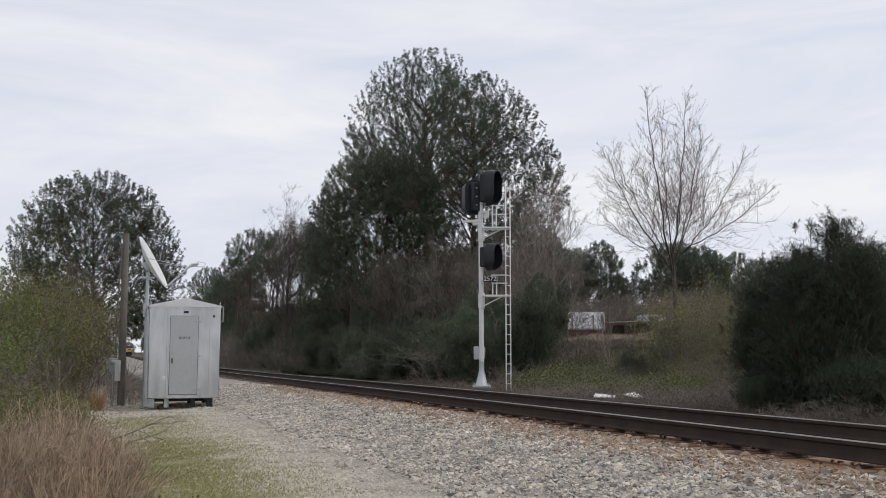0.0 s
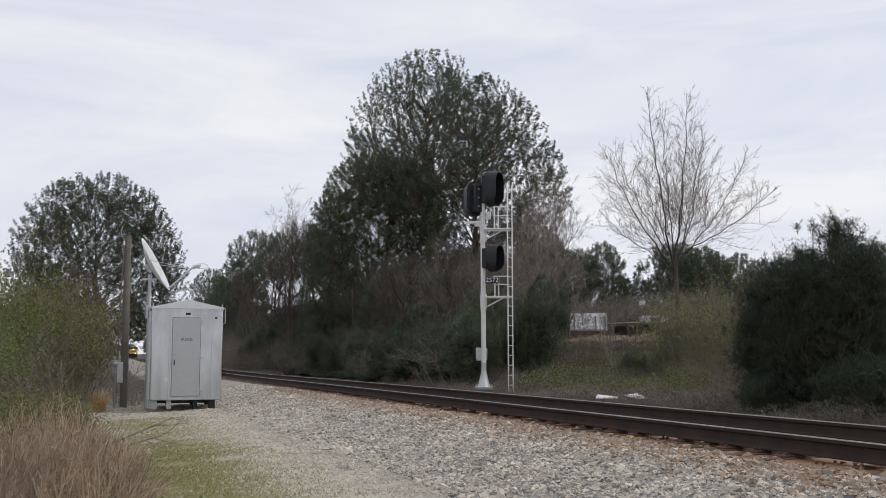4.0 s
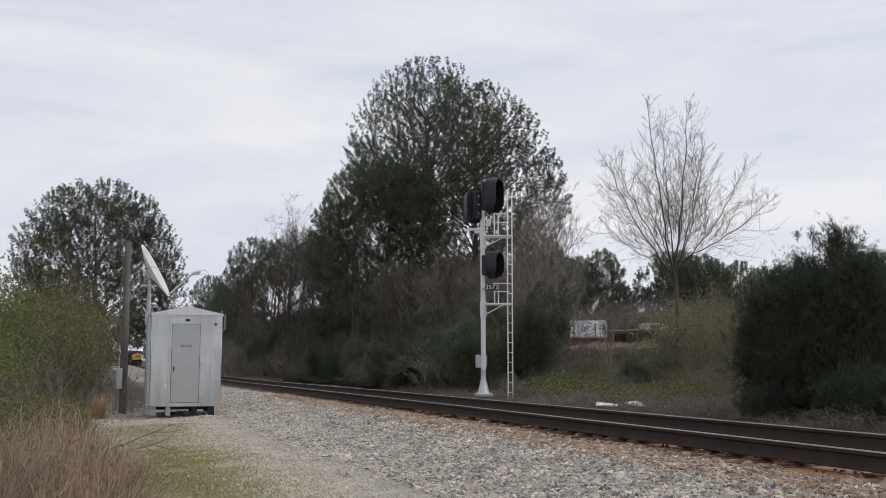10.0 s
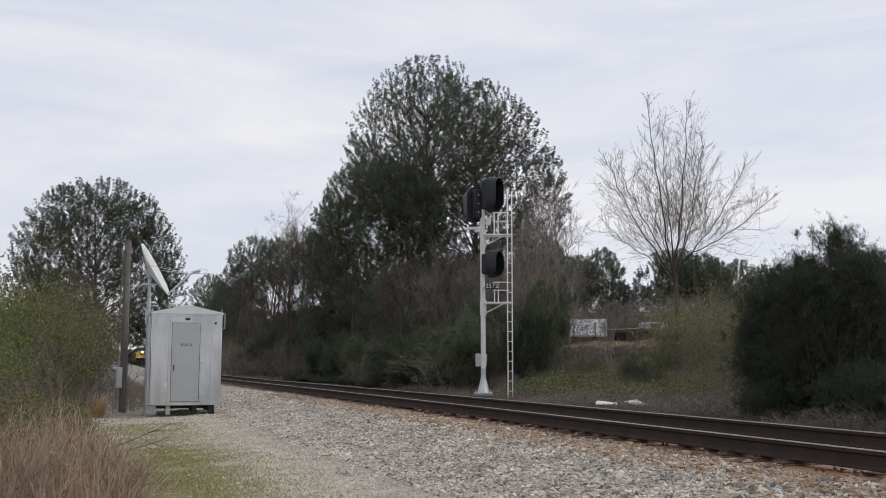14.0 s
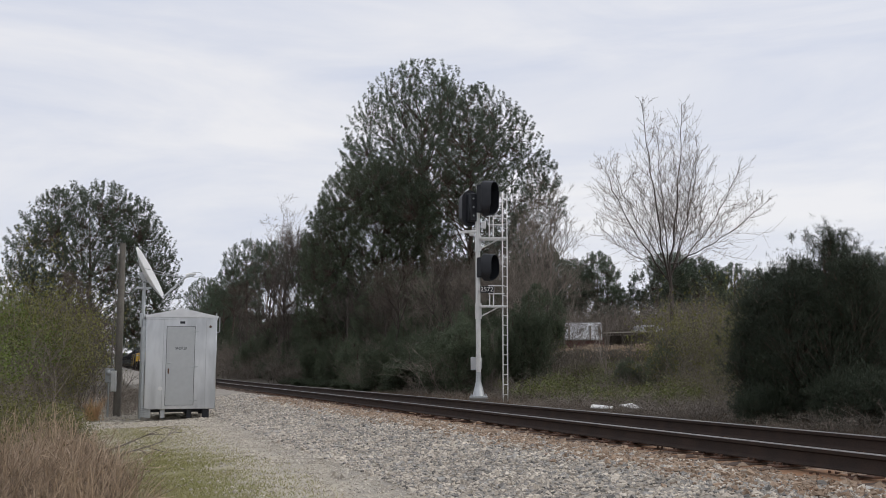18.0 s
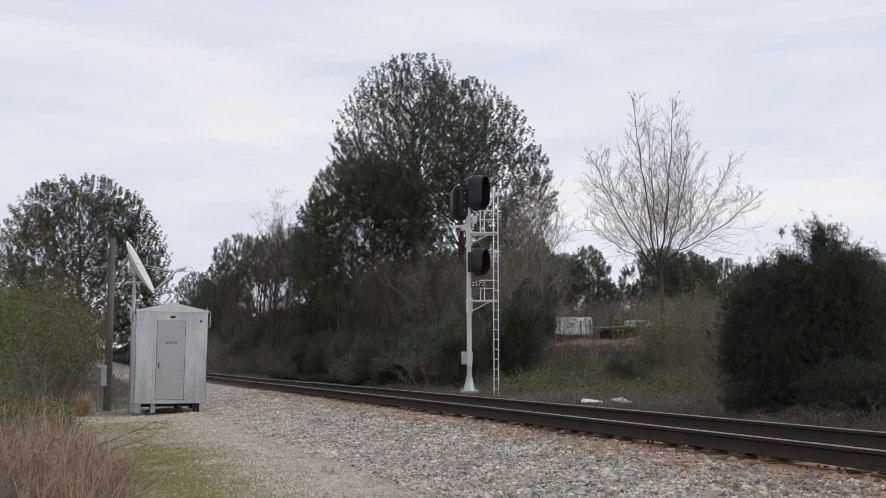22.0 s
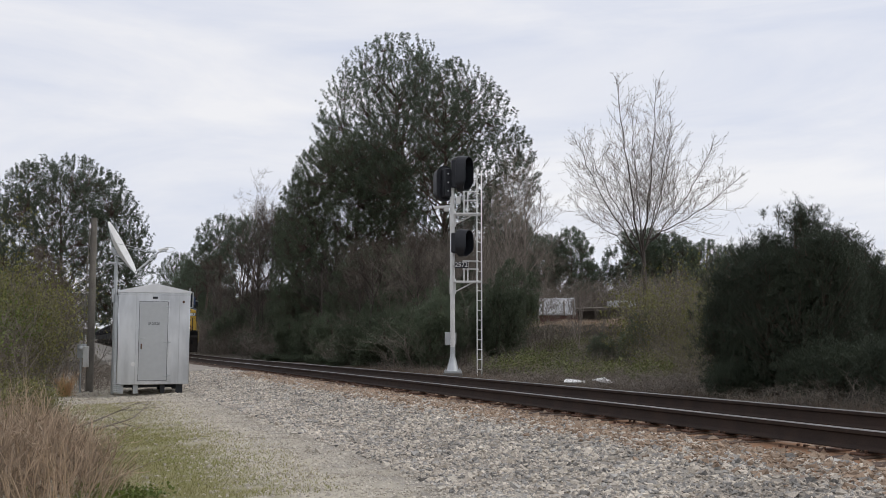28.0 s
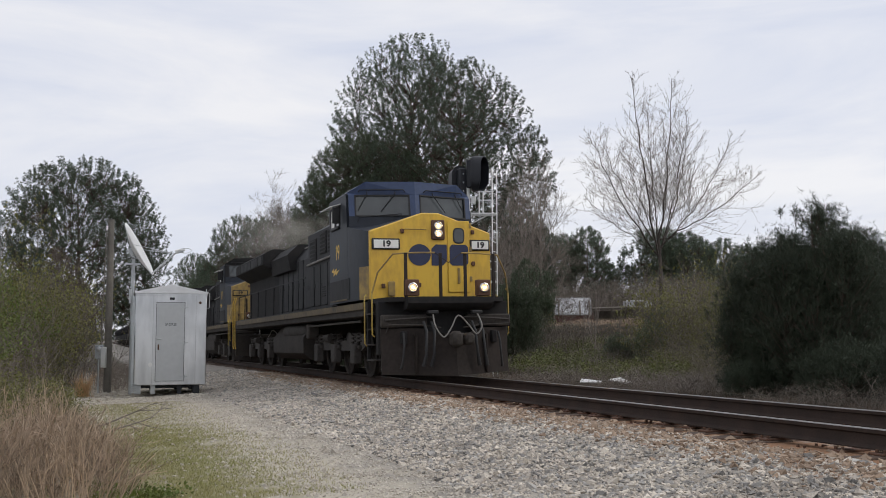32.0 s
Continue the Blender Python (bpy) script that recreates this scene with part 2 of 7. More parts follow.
def raw_mesh(name, V, F, material):
    """A mesh from arrays of vertices and of triangles or quads."""
    V, F = np.asarray(V, dtype=np.float32), np.asarray(F, dtype=np.int32)
    me = bpy.data.meshes.new(name)
    k = F.shape[1]
    me.vertices.add(len(V))
    me.vertices.foreach_set("co", V.ravel())
    me.loops.add(F.size)
    me.loops.foreach_set("vertex_index", F.ravel())
    me.polygons.add(len(F))
    me.polygons.foreach_set("loop_start", np.arange(len(F), dtype=np.int32) * k)
    me.polygons.foreach_set("loop_total", np.full(len(F), k, dtype=np.int32))
    me.materials.append(material)
    me.update(calc_edges=True)
    return me


def part(name, g, material, parent=None, label="", at=None, smooth=40):
    me = g.mesh(name, material, smooth) if isinstance(g, Geo) else g
    ob = new(name, me)
    if parent:
        ob.parent = parent
    if at is not None:
        ob.matrix_basis = at
    if label:
        ob["label"] = label
    return ob


def text_part(s, size, material, parent, at, name="numerals", label="", wide=1.0, bold=0.0):
    cu = bpy.data.curves.new(name, "FONT")
    cu.body, cu.size, cu.extrude, cu.align_x, cu.align_y = s, size, 0.002, "CENTER", "CENTER"
    cu.offset = bold
    tmp = bpy.data.objects.new("tmp", cu)
    scene.collection.objects.link(tmp)
    me = bpy.data.meshes.new_from_object(tmp.evaluated_get(bpy.context.evaluated_depsgraph_get()))
    bpy.data.objects.remove(tmp)
    me.materials.clear()
    me.materials.append(material)
    ob = new(name, me)
    ob.parent = parent
    ob.matrix_basis = at @ Matrix.Diagonal((wide, 1, 1, 1))
    if label:
        ob["label"] = label
    return ob


def thing(name, label, category, group="", at=None, kind=""):
    ob = new(name)
    ob.empty_display_size = 0.2
    if at is not None:
        ob.matrix_basis = at
    return tagged(ob, label, category, group, kind)


# ---------- plan: the line runs away to the far left, bending slightly ----------
TH = radians(20.23)
RAIL = 0.68          # top of the nearer rail
CENTRE = 7.80        # from the eye to the middle of the line


def bend(t):
    """Sideways shift of the line, t metres along it."""
    if t < 10:
        return 0.0
    return 0.036 * (t - 10) ** 2 / 70 if t < 45 else 0.63 + 0.036 * (t - 45)


def bend_turn(t):
    return math.atan(0.0 if t < 10 else 0.036 * min(1.0, (t - 10) / 35))


def dip(t):
    """How far the line has fallen, t metres along it."""
    return 0.0 if t < 0 else (-8e-5 * t * t if t < 50 else (-0.2 - 0.004 * (min(t, 110) - 50)))


def at_line(off, t, z=0.0):
    """A place by its distance beyond the middle of the line and along it."""
    a = CENTRE + off + bend(t)
    return Vector((a * math.cos(TH) - t * math.sin(TH), a * math.sin(TH) + t * math.cos(TH), z))


def from_xy(x, y):
    """The reverse: distance beyond the middle of the line, and along it."""
    a, t = x * math.cos(TH) + y * math.sin(TH), -x * math.sin(TH) + y * math.cos(TH)
    return a - CENTRE - bend(t), t


def ramp(x, pts):
    """Straight lines between (x, value) points."""
    return float(np.interp(x, [p[0] for p in pts], [p[1] for p in pts]))


SECTION = [(-400, -0.6), (-40, -0.25), (-14, 0.0), (-7.8, 0.04), (-5.5, 0.12), (-3.7, 0.16), (-2.0, 0.40), (-1.4, 0.432), (1.3, 0.462),
           (2.0, 0.43), (3.3, 0.34), (5.0, 0.40), (7.5, 0.6), (13.5, 1.30), (15.2, 1.5), (15.6, 2.28), (17, 2.36), (30, 3.0), (60, 3.4), (400, 5.0)]


def ground_z(x, y):
    off, t = from_xy(x, y)
    z = ramp(off, SECTION) + dip(t)
    rough = 0.05 if abs(off) > 3.7 else 0.012
    if off > 6:
        rough = 0.22
    z += rough * noise.noise((x * 0.45, y * 0.45, 0.3)) + rough * 0.5 * noise.noise((x * 1.7, y * 1.7, 4.1))
    return z


# ---------- ground ----------
def ground_mat():
    """Crushed stone, thin grass and leaf litter, blended by where they lie, with ragged borders."""
    m = mat("gravel_and_earth", (0.38, 0.35, 0.305), (0.24, 0.215, 0.185), 0.7, 0.95, fine=45, bump=0.9)
    N, L = m.node_tree.nodes, m.node_tree.links
    p = N["Principled BSDF"]
    col = p.inputs["Base Color"].links[0].from_socket
    co = N.new("ShaderNodeTexCoord")
    for key, c1, c2, sc in (("fines", (0.57, 0.52, 0.42), (0.42, 0.375, 0.295), 3.0), ("grass", (0.20, 0.195, 0.065), (0.34, 0.30, 0.19), 2.6),
                            ("rust", (0.35, 0.19, 0.10), (0.24, 0.13, 0.072), 6.0), ("litter", (0.105, 0.085, 0.06), (0.06, 0.052, 0.038), 2.0)):
        at, no, mr, cm, mx = N.new("ShaderNodeAttribute"), N.new("ShaderNodeTexNoise"), N.new("ShaderNodeMath"), N.new("ShaderNodeMix"), N.new("ShaderNodeMix")
        at.attribute_name = key
        no.inputs["Scale"].default_value, no.inputs["Detail"].default_value = sc, 6
        L.new(co.outputs["Object"], no.inputs["Vector"])
        cm.data_type = mx.data_type = "RGBA"
        cm.inputs["A"].default_value, cm.inputs["B"].default_value = (*c1, 1), (*c2, 1)
        L.new(no.outputs["Fac"], cm.inputs["Factor"])
        s, r = N.new("ShaderNodeMath"), N.new("ShaderNodeMapRange")
        s.operation = "ADD"
        L.new(at.outputs["Fac"], s.inputs[0])
        L.new(no.outputs["Fac"], s.inputs[1])
        r.inputs["From Min"].default_value, r.inputs["From Max"].default_value = 0.85, 1.15
        L.new(s.outputs[0], r.inputs["Value"])
        L.new(r.outputs["Result"], mx.inputs["Factor"])
        L.new(col, mx.inputs["A"])
        L.new(cm.outputs["Result"], mx.inputs["B"])
        col = mx.outputs["Result"]
    L.new(col, p.inputs["Base Color"])
    return m


def zone(off, t):
    """How much fine stone, grass, rust and litter lies here."""
    n1 = noise.noise((t * 0.28, off * 0.28, 7.0))
    grass = max(0.0, 0.86 - abs(off + 6.5 + 0.35 * n1) * 0.55) * (1.0 if t < 14.5 else max(0.55, 1 - (t - 14.5) * 0.10))
    if off < -7.2:
        grass = max(grass, min(0.45, (-7.2 - off) * 0.4))
    fines = max(0.0, min(0.62, (-3.6 - off) * 0.45))
    if t > 29:
        fines *= max(0.0, 1 - (t - 29) * 0.2)
    rust = (1.0 if t < 30 else max(0.35, 1 - (t - 30) * 0.05)) * max(0.0, 1.1 - abs(abs(off) - 1.15) * 0.8)
    litter = max(0.0, min(1.0, (off - 2.0) * 0.8)) if off > 0 else max(0.0, min(1.0, (-8.6 - off + 0.8 * n1) * 0.45))
    if t > 28 and off < -4.5:
        litter = max(litter, min(0.75, (t - 28) * 0.12) * min(1, (-4.5 - off)))
    return fines, grass, rust, litter


def build_ground():
    offs = np.concatenate([[-2400, -1200, -600, -300, -150, -80, -50], np.arange(-36, -12, 1.0), np.arange(-12, 6, 0.2), np.arange(6, 14, 0.8), np.arange(14, 18, 0.2), np.arange(18, 22, 0.8), [24, 28, 34, 45, 60, 90, 150, 300, 600, 1200, 2400]])
    ts = np.concatenate([[-2400, -1200, -500, -200, -80, -40, -20, -10], np.arange(-5, 42, 0.36), np.arange(42, 100, 2.5), [110, 130, 160, 200, 260, 340, 450, 600, 900, 1400, 2400]])
    V, Z = [], []
    for t in ts:
        for o in offs:
            p = at_line(o, t)
            V.append((p.x, p.y, ground_z(p.x, p.y)))
            Z.append(zone(o, t))
    n = len(offs)
    F = [(j * n + i, j * n + i + 1, (j + 1) * n + i + 1, (j + 1) * n + i) for j in range(len(ts) - 1) for i in range(n - 1)]
    me = raw_mesh("ground", V, F, ground_mat())
    for k, key in enumerate(("fines", "grass", "rust", "litter")):
        me.attributes.new(key, "FLOAT", "POINT").data.foreach_set("value", [z[k] for z in Z])
    me.polygons.foreach_set("use_smooth", [True] * len(F))
    return tagged(new("ground", me), "crushed grey stone, thin grass and leaf litter beside the railway", "ground", kind="structure")


build_ground()


# ---------- the railway line ----------
def rail_profile():
    h, hw, ww, bw = 0.186, 0.037, 0.009, 0.076
    half = [(bw, 0), (bw, 0.012), (ww + 0.012, 0.03), (ww, 0.045), (ww, 0.13), (hw, 0.146), (hw, h - 0.008), (hw - 0.008, h)]
    return half + [(-x, z) for x, z in half[::-1]]


def build_track():
    track = thing("railway_track", "single main-line track with rusty rails on timber ties", "railway track", kind="structure")
    ts = [-30, -20, -10] + list(np.arange(-4, 60, 2.0)) + list(np.arange(60, 700, 10.0)) + [800]
    prof = rail_profile()
    for off, top in ((-0.752, RAIL), (0.752, RAIL + 0.027)):
        g, head = Geo(), Geo()
        n = len(prof)
        for t in ts:
            for x, z in prof:
                g.v.append(tuple(at_line(off + x, t, top - 0.186 + z + dip(t))))
            for x, z in ((-0.0375, -0.008), (-0.036, -0.005), (-0.029, -0.0005), (0.0, 0.0005), (0.029, -0.0005), (0.036, -0.005)):
                head.v.append(tuple(at_line(off + x, t, top + 0.002 + z + dip(t))))
        for i in range(len(ts) - 1):
            g.f += [(i * n + k, i * n + (k + 1) % n, (i + 1) * n + (k + 1) % n, (i + 1) * n + k) for k in range(n)]
            head.f += [(i * 6 + k, i * 6 + k + 1, i * 6 + k + 7, i * 6 + k + 6) for k in range(5)]
        rail = part("rail", g, M_rail, track, "rusty steel rail")
        part("running_surface", head, M_railtop, rail, "bright worn rail head")
    return track


TRACK = build_track()
# ---------- plants ----------
RNG = np.random.default_rng(7)


def unit(v):
    return v / np.maximum(np.linalg.norm(v, axis=-1, keepdims=True), 1e-9)


def tuft_mesh(name, P, D, material, k=12, length=0.28, width=0.03, spread=0.9, rng=RNG):
    """Needle tufts: k slim triangles fanning out from each place P about the direction D."""
    P, D = np.asarray(P, dtype=float), unit(np.asarray(D, dtype=float))
    n = len(P)
    d = unit(D[:, None, :] + spread * rng.normal(size=(n, k, 3)))
    side = unit(np.cross(d, rng.normal(size=(n, k, 3))))
    ln = length * rng.uniform(0.6, 1.25, (n, k, 1))
    w = width * rng.uniform(0.7, 1.3, (n, k, 1))
    base = P[:, None, :] + d * ln * 0.08
    V = np.stack([base - side * w * 0.35, base + d * ln * 0.55 + side * w, base + d * ln], axis=2).reshape(-1, 3)
    return raw_mesh(name, V, np.arange(len(V)).reshape(-1, 3), material)


def leaf_mesh(name, P, material, size=0.05, long=1.7, rng=RNG, droop=0.0):
    """Single leaves: slightly folded quads at random turns."""
    P = np.asarray(P, dtype=float)
    n = len(P)
    d = rng.normal(size=(n, 3))
    d[:, 2] -= droop
    d = unit(d)
    s = unit(np.cross(d, rng.normal(size=(n, 3))))
    u = np.cross(d, s)
    z = size * rng.uniform(0.6, 1.4, (n, 1))
    V = np.stack([P, P + d * z * long * 0.5 + s * z * 0.5 + u * z * 0.12, P + d * z * long, P + d * z * long * 0.5 - s * z * 0.5 + u * z * 0.12], axis=1).reshape(-1, 3)
    return raw_mesh(name, V, np.arange(len(V)).reshape(-1, 4), material)


def blade_mesh(name, P, material, height, width, lean=0.35, rng=RNG):
    """Grass blades or dry stalks: two-step tapering strips that lean over."""
    P = np.asarray(P, dtype=float)
    n = len(P)
    h = height * rng.uniform(0.45, 1.25, (n, 1))
    dr = rng.normal(size=(n, 3)) * lean
    dr[:, 2] = 0
    s = rng.normal(size=(n, 3))
    s[:, 2] = 0
    s = unit(s) * width
    up = np.array([0, 0, 1.0])
    m, t = P + up * h * 0.55 + dr * h * 0.35, P + up * h * 0.95 + dr * h
    V = np.stack([P - s, P + s, m + s * 0.7, m - s * 0.7, t], axis=1).reshape(-1, 3)
    i = np.arange(n)[:, None] * 5
    F = np.concatenate([i + [0, 1, 2], i + [0, 2, 3], i + [3, 2, 4]])
    return raw_mesh(name, V, F, material)


def stalk_mesh(name, P, material, height, width, rng=RNG):
    """Dead stalks that rise and arch over, swept together clump by clump."""
    P = np.asarray(P, dtype=float)
    n = len(P)
    lump = np.array([(noise.noise((p[0] * 1.1, p[1] * 1.1, 2)), noise.noise((p[0] * 0.8, p[1] * 0.8, 7)), noise.noise((p[0] * 0.8, p[1] * 0.8, 13))) for p in P])
    h = height * np.clip(1 + 1.1 * lump[:, :1], 0.35, 1.9) * rng.uniform(0.35, 1.25, (n, 1))
    sweep = np.concatenate([lump[:, 1:] * 1.6 + rng.normal(size=(n, 2)) * 0.75, np.zeros((n, 1))], axis=1)
    s = rng.normal(size=(n, 3))
    s[:, 2] *= 0.3
    s = unit(s) * width
    droop = rng.uniform(0.1, 0.9, (n, 1))
    rows = []
    for f in (0.0, 0.35, 0.7, 1.0):
        c = P + np.array([0, 0, 1.0]) * h * (f - 0.55 * droop * f ** 3) + sweep * h * (0.25 * f + 0.55 * f * f) + rng.normal(size=(n, 3)) * 0.035 * h * f
        w = s * (1 - 0.75 * f)
        rows += [c - w, c + w]
    V = np.stack(rows, axis=1).reshape(-1, 3)
    i = np.arange(n)[:, None] * 8
    F = np.concatenate([i + [2 * k, 2 * k + 1, 2 * k + 3, 2 * k + 2] for k in range(3)])
    return raw_mesh(name, V, F, material)


def curve_pts(p, d, length, steps, wander, lift, rng):
    """A wandering branch line."""
    out, p, d = [Vector(p)], Vector(p), Vector(d).normalized()
    for _ in range(steps):
        d = (d + Vector(rng.normal(size=3)) * wander + Vector((0, 0, lift))).normalized()
        p = p + d * (length / steps)
        out.append(p.copy())
    return out


def fork(g, p, d, length, r, depth, rng, tips, kids=(2, 4), angle=0.55, lift=0.06, shrink=0.68, sides=5, wander=0.10, rmin=0.004):
    """Branch that forks down to fine twigs; tips gather the ends."""
    pts = curve_pts(p, d, length, 4 if depth > 1 else 3, wander, lift, rng)
    g.tube(pts, [r * (1 - 0.55 * i / (len(pts) - 1)) for i in range(len(pts))], max(3, sides), cap=False)
    if depth == 0:
        tips.append((pts[-1], (pts[-1] - pts[-2]).normalized()))
        return
    for _ in range(rng.integers(kids[0], kids[1] + 1)):
        i = rng.uniform(0.35, 1.0) * (len(pts) - 1)
        k = min(int(i), len(pts) - 2)
        q = pts[k].lerp(pts[k + 1], i - k)
        dd = ((pts[k + 1] - pts[k]).normalized() + Vector(rng.normal(size=3)) * angle).normalized()
        fork(g, q, dd, length * shrink * rng.uniform(0.7, 1.15), max(r * 0.5, rmin), depth - 1, rng, tips, kids, angle, lift, shrink, sides - 1, wander, rmin)
    if depth < 3:
        tips.append((pts[-1], (pts[-1] - pts[-2]).normalized()))


def pine(x, y, h, width, bare, seed, label, needles=None, limbs=60, dens=1.0, round_top=0.55, tuft=0.30, lean=0.0, k=12, droop=0.0, tw=0.03):
    """A pine: straight trunk, whorls of rising limbs, tufts of needles on the outer twigs. bare: height of the first limbs, as a share."""
    rng = np.random.default_rng(seed)
    z = ground_z(x, y) - 0.1
    ob = thing("pine_tree", label, "pine tree", "woodland trees", pose(x, y, z, rz=rng.uniform(0, 360)))
    trunk, limb = Geo(), Geo()
    pts = curve_pts((0, 0, 0), (lean, 0, 1), h * 0.97, 9, 0.02, 0.05, rng)
    trunk.tube(pts, [0.022 * h * (1 - 0.93 * i / 9) for i in range(10)], 9)
    part("trunk", trunk, M_bark, ob)
    P, D = [], []
    for i in range(limbs):
        s = bare + (1 - bare) * ((i + rng.uniform(0, 1)) / limbs) ** 0.85
        u = (s - bare) / (1 - bare)
        k0 = round_top * 0.55
        env = (1 - ((u - k0) / (1 - k0)) ** 2) if u > k0 else 0.62 + 0.38 * u / k0
        ln = width * 0.5 * max(0.10, env) ** 0.6 * rng.uniform(0.62, 1.08)
        j = s * 9
        q = min(int(j), 8)
        base = pts[q].lerp(pts[q + 1], min(1, j - q))
        az = i * 2.4 + rng.normal() * 0.5
        rise = -0.1 + 1.2 * u ** 1.6 - droop
        line = curve_pts(base, (math.cos(az), math.sin(az), rise), ln, 5, 0.10, 0.07, rng)
        limb.tube(line, [max(0.012, 0.0045 * h * (1 - 0.5 * u)) * (1 - 0.8 * a / 5) for a in range(6)], 4, cap=False)
        for b in range(int(max(3, ln * 3.4 * dens))):
            f = rng.uniform(0.32, 1.0) ** 0.8
            kk = min(int(f * 5), 4)
            o = line[kk].lerp(line[kk + 1], f * 5 - kk)
            d2 = ((line[kk + 1] - line[kk]).normalized() + Vector(rng.normal(size=3)) * 0.75 + Vector((0, 0, 0.15 - droop))).normalized()
            l2 = rng.uniform(0.25, 0.55) * (0.6 + 0.16 * ln)
            sub = curve_pts(o, d2, l2, 3, 0.16, 0.10, rng)
            limb.tube(sub, [0.014, 0.011, 0.008, 0.004], 3, cap=False)
            for c in range(1, 4):
                for _ in range(1 if c < 3 else 2):
                    P.append(sub[c] + Vector(rng.normal(size=3)) * 0.09)
                    D.append((sub[c] - sub[c - 1]).normalized() + Vector((0, 0, 0.25 - droop)))
    part("branchwork", limb, M_bark, ob, smooth=0)["kind"] = "stuff"
    part("crown", tuft_mesh("crown", P, D, needles or M_pine, k, tuft, tw, 0.85, rng), None, ob)["kind"] = "stuff"
    return ob


def fan_pine(x, y, h, crown_r, low, seed, label, tips=1700, limbs=30, tuft=0.32, needles=None, gap=-0.02, tw=0.022, low_r=0.72, power=2.1, shoot=0.30, wide=0.2, k=11, apart=0.42):
    """An old pine with a domed crown: rising limbs fan out from the trunk and carry upright shoots of needles at the twig ends."""
    rng = np.random.default_rng(seed)
    ob = thing("pine_tree", label, "pine tree", "woodland trees", pose(x, y, ground_z(x, y) - 0.1))
    trunk, limb = Geo(), Geo()
    pts = curve_pts((0, 0, 0), (0, 0, 1), h * 0.82, 8, 0.018, 0.05, rng)
    trunk.tube(pts, [0.0135 * h * (1 - 0.8 * i / 8) for i in range(9)], 9)
    part("trunk", trunk, M_bark, ob)

    def rad(u):
        return crown_r * (low_r + (1 - low_r) * min(1, u / 0.25)) * math.sqrt(max(0.0, 1 - max(0.0, (u - wide) / (1 - wide)) ** power))
    S = [np.array(pts[i].lerp(pts[i + 1], f)) for i in range(3, 8) for f in (0.0, 0.5)]
    for i in range(limbs):
        u, az = 0.06 + 0.82 * rng.uniform() ** 0.9, i * 2.399 + rng.normal() * 0.3
        r = rad(u) * rng.uniform(0.55, 0.82)
        e = Vector((r * math.cos(az), r * math.sin(az), low + u * (h - low)))
        zb = max(low * 0.8, min(h * 0.80, e.z - 0.75 * r - 0.3))
        b = Vector((pts[4].x, pts[4].y, zb))
        c = b.lerp(e, 0.5) + Vector((0, 0, -0.10 * r)) + Vector(rng.normal(size=3)) * 0.25
        line = [b * (1 - f) ** 2 + c * 2 * f * (1 - f) + e * f * f for f in np.linspace(0, 1, 8)]
        limb.tube(line, [0.0034 * h * (1 - 0.88 * j / 7) for j in range(8)], 5, cap=False)
        S += [np.array(p) for p in line[2:]]
    S = np.array(S)
    P, D, taken, tries = [], [], set(), 0
    done = 0
    while done < tips and tries < tips * 12:
        tries += 1
        u, az = rng.uniform(-0.03, 1.0), rng.uniform(0, 2 * math.pi)
        f = rng.uniform(0.08, 1.0) ** 0.42
        r = rad(max(0, u)) * f * (1 + 0.10 * noise.noise((az * 1.5, u * 4, seed)))
        if rng.uniform() > rad(max(0, u)) / crown_r + 0.1:
            continue
        q = np.array([r * math.cos(az), r * math.sin(az), low + u * (h - low) * (1 if f > 0.8 else rng.uniform(0.9, 1))])
        if noise.noise((q[0] * 0.55, q[1] * 0.55, q[2] * 0.7 + seed)) < gap:
            done += 0.35
            continue
        cell = tuple(np.round(q / apart).astype(int))
        if cell in taken:
            continue
        taken.add(cell)
        d = np.linalg.norm(S - q + np.array([0, 0, 0.5]), axis=1)
        b = S[int(np.argmin(d))]
        m = b * 0.45 + q * 0.55 + np.array([0, 0, -0.12]) + rng.normal(size=3) * 0.08
        out = q - m
        way = out / max(0.1, np.linalg.norm(out)) + np.array([0, 0, 1.1]) + rng.normal(size=3) * 0.15
        way /= np.linalg.norm(way)
        top = q + way * shoot * rng.uniform(0.7, 1.3)
        limb.tube([b, m, q, top], [0.016, 0.010, 0.007, 0.004], 3, cap=False)
        for j in range(3):
            P.append(q + (top - q) * j / 2 + rng.normal(size=3) * 0.03)
            D.append(way)
        done += 1
    part("branchwork", limb, M_bark, ob, smooth=0)["kind"] = "stuff"
    part("crown", tuft_mesh("crown", P, D, needles or M_pine, k, tuft, tw, 0.95, rng), None, ob)["kind"] = "stuff"
    return ob


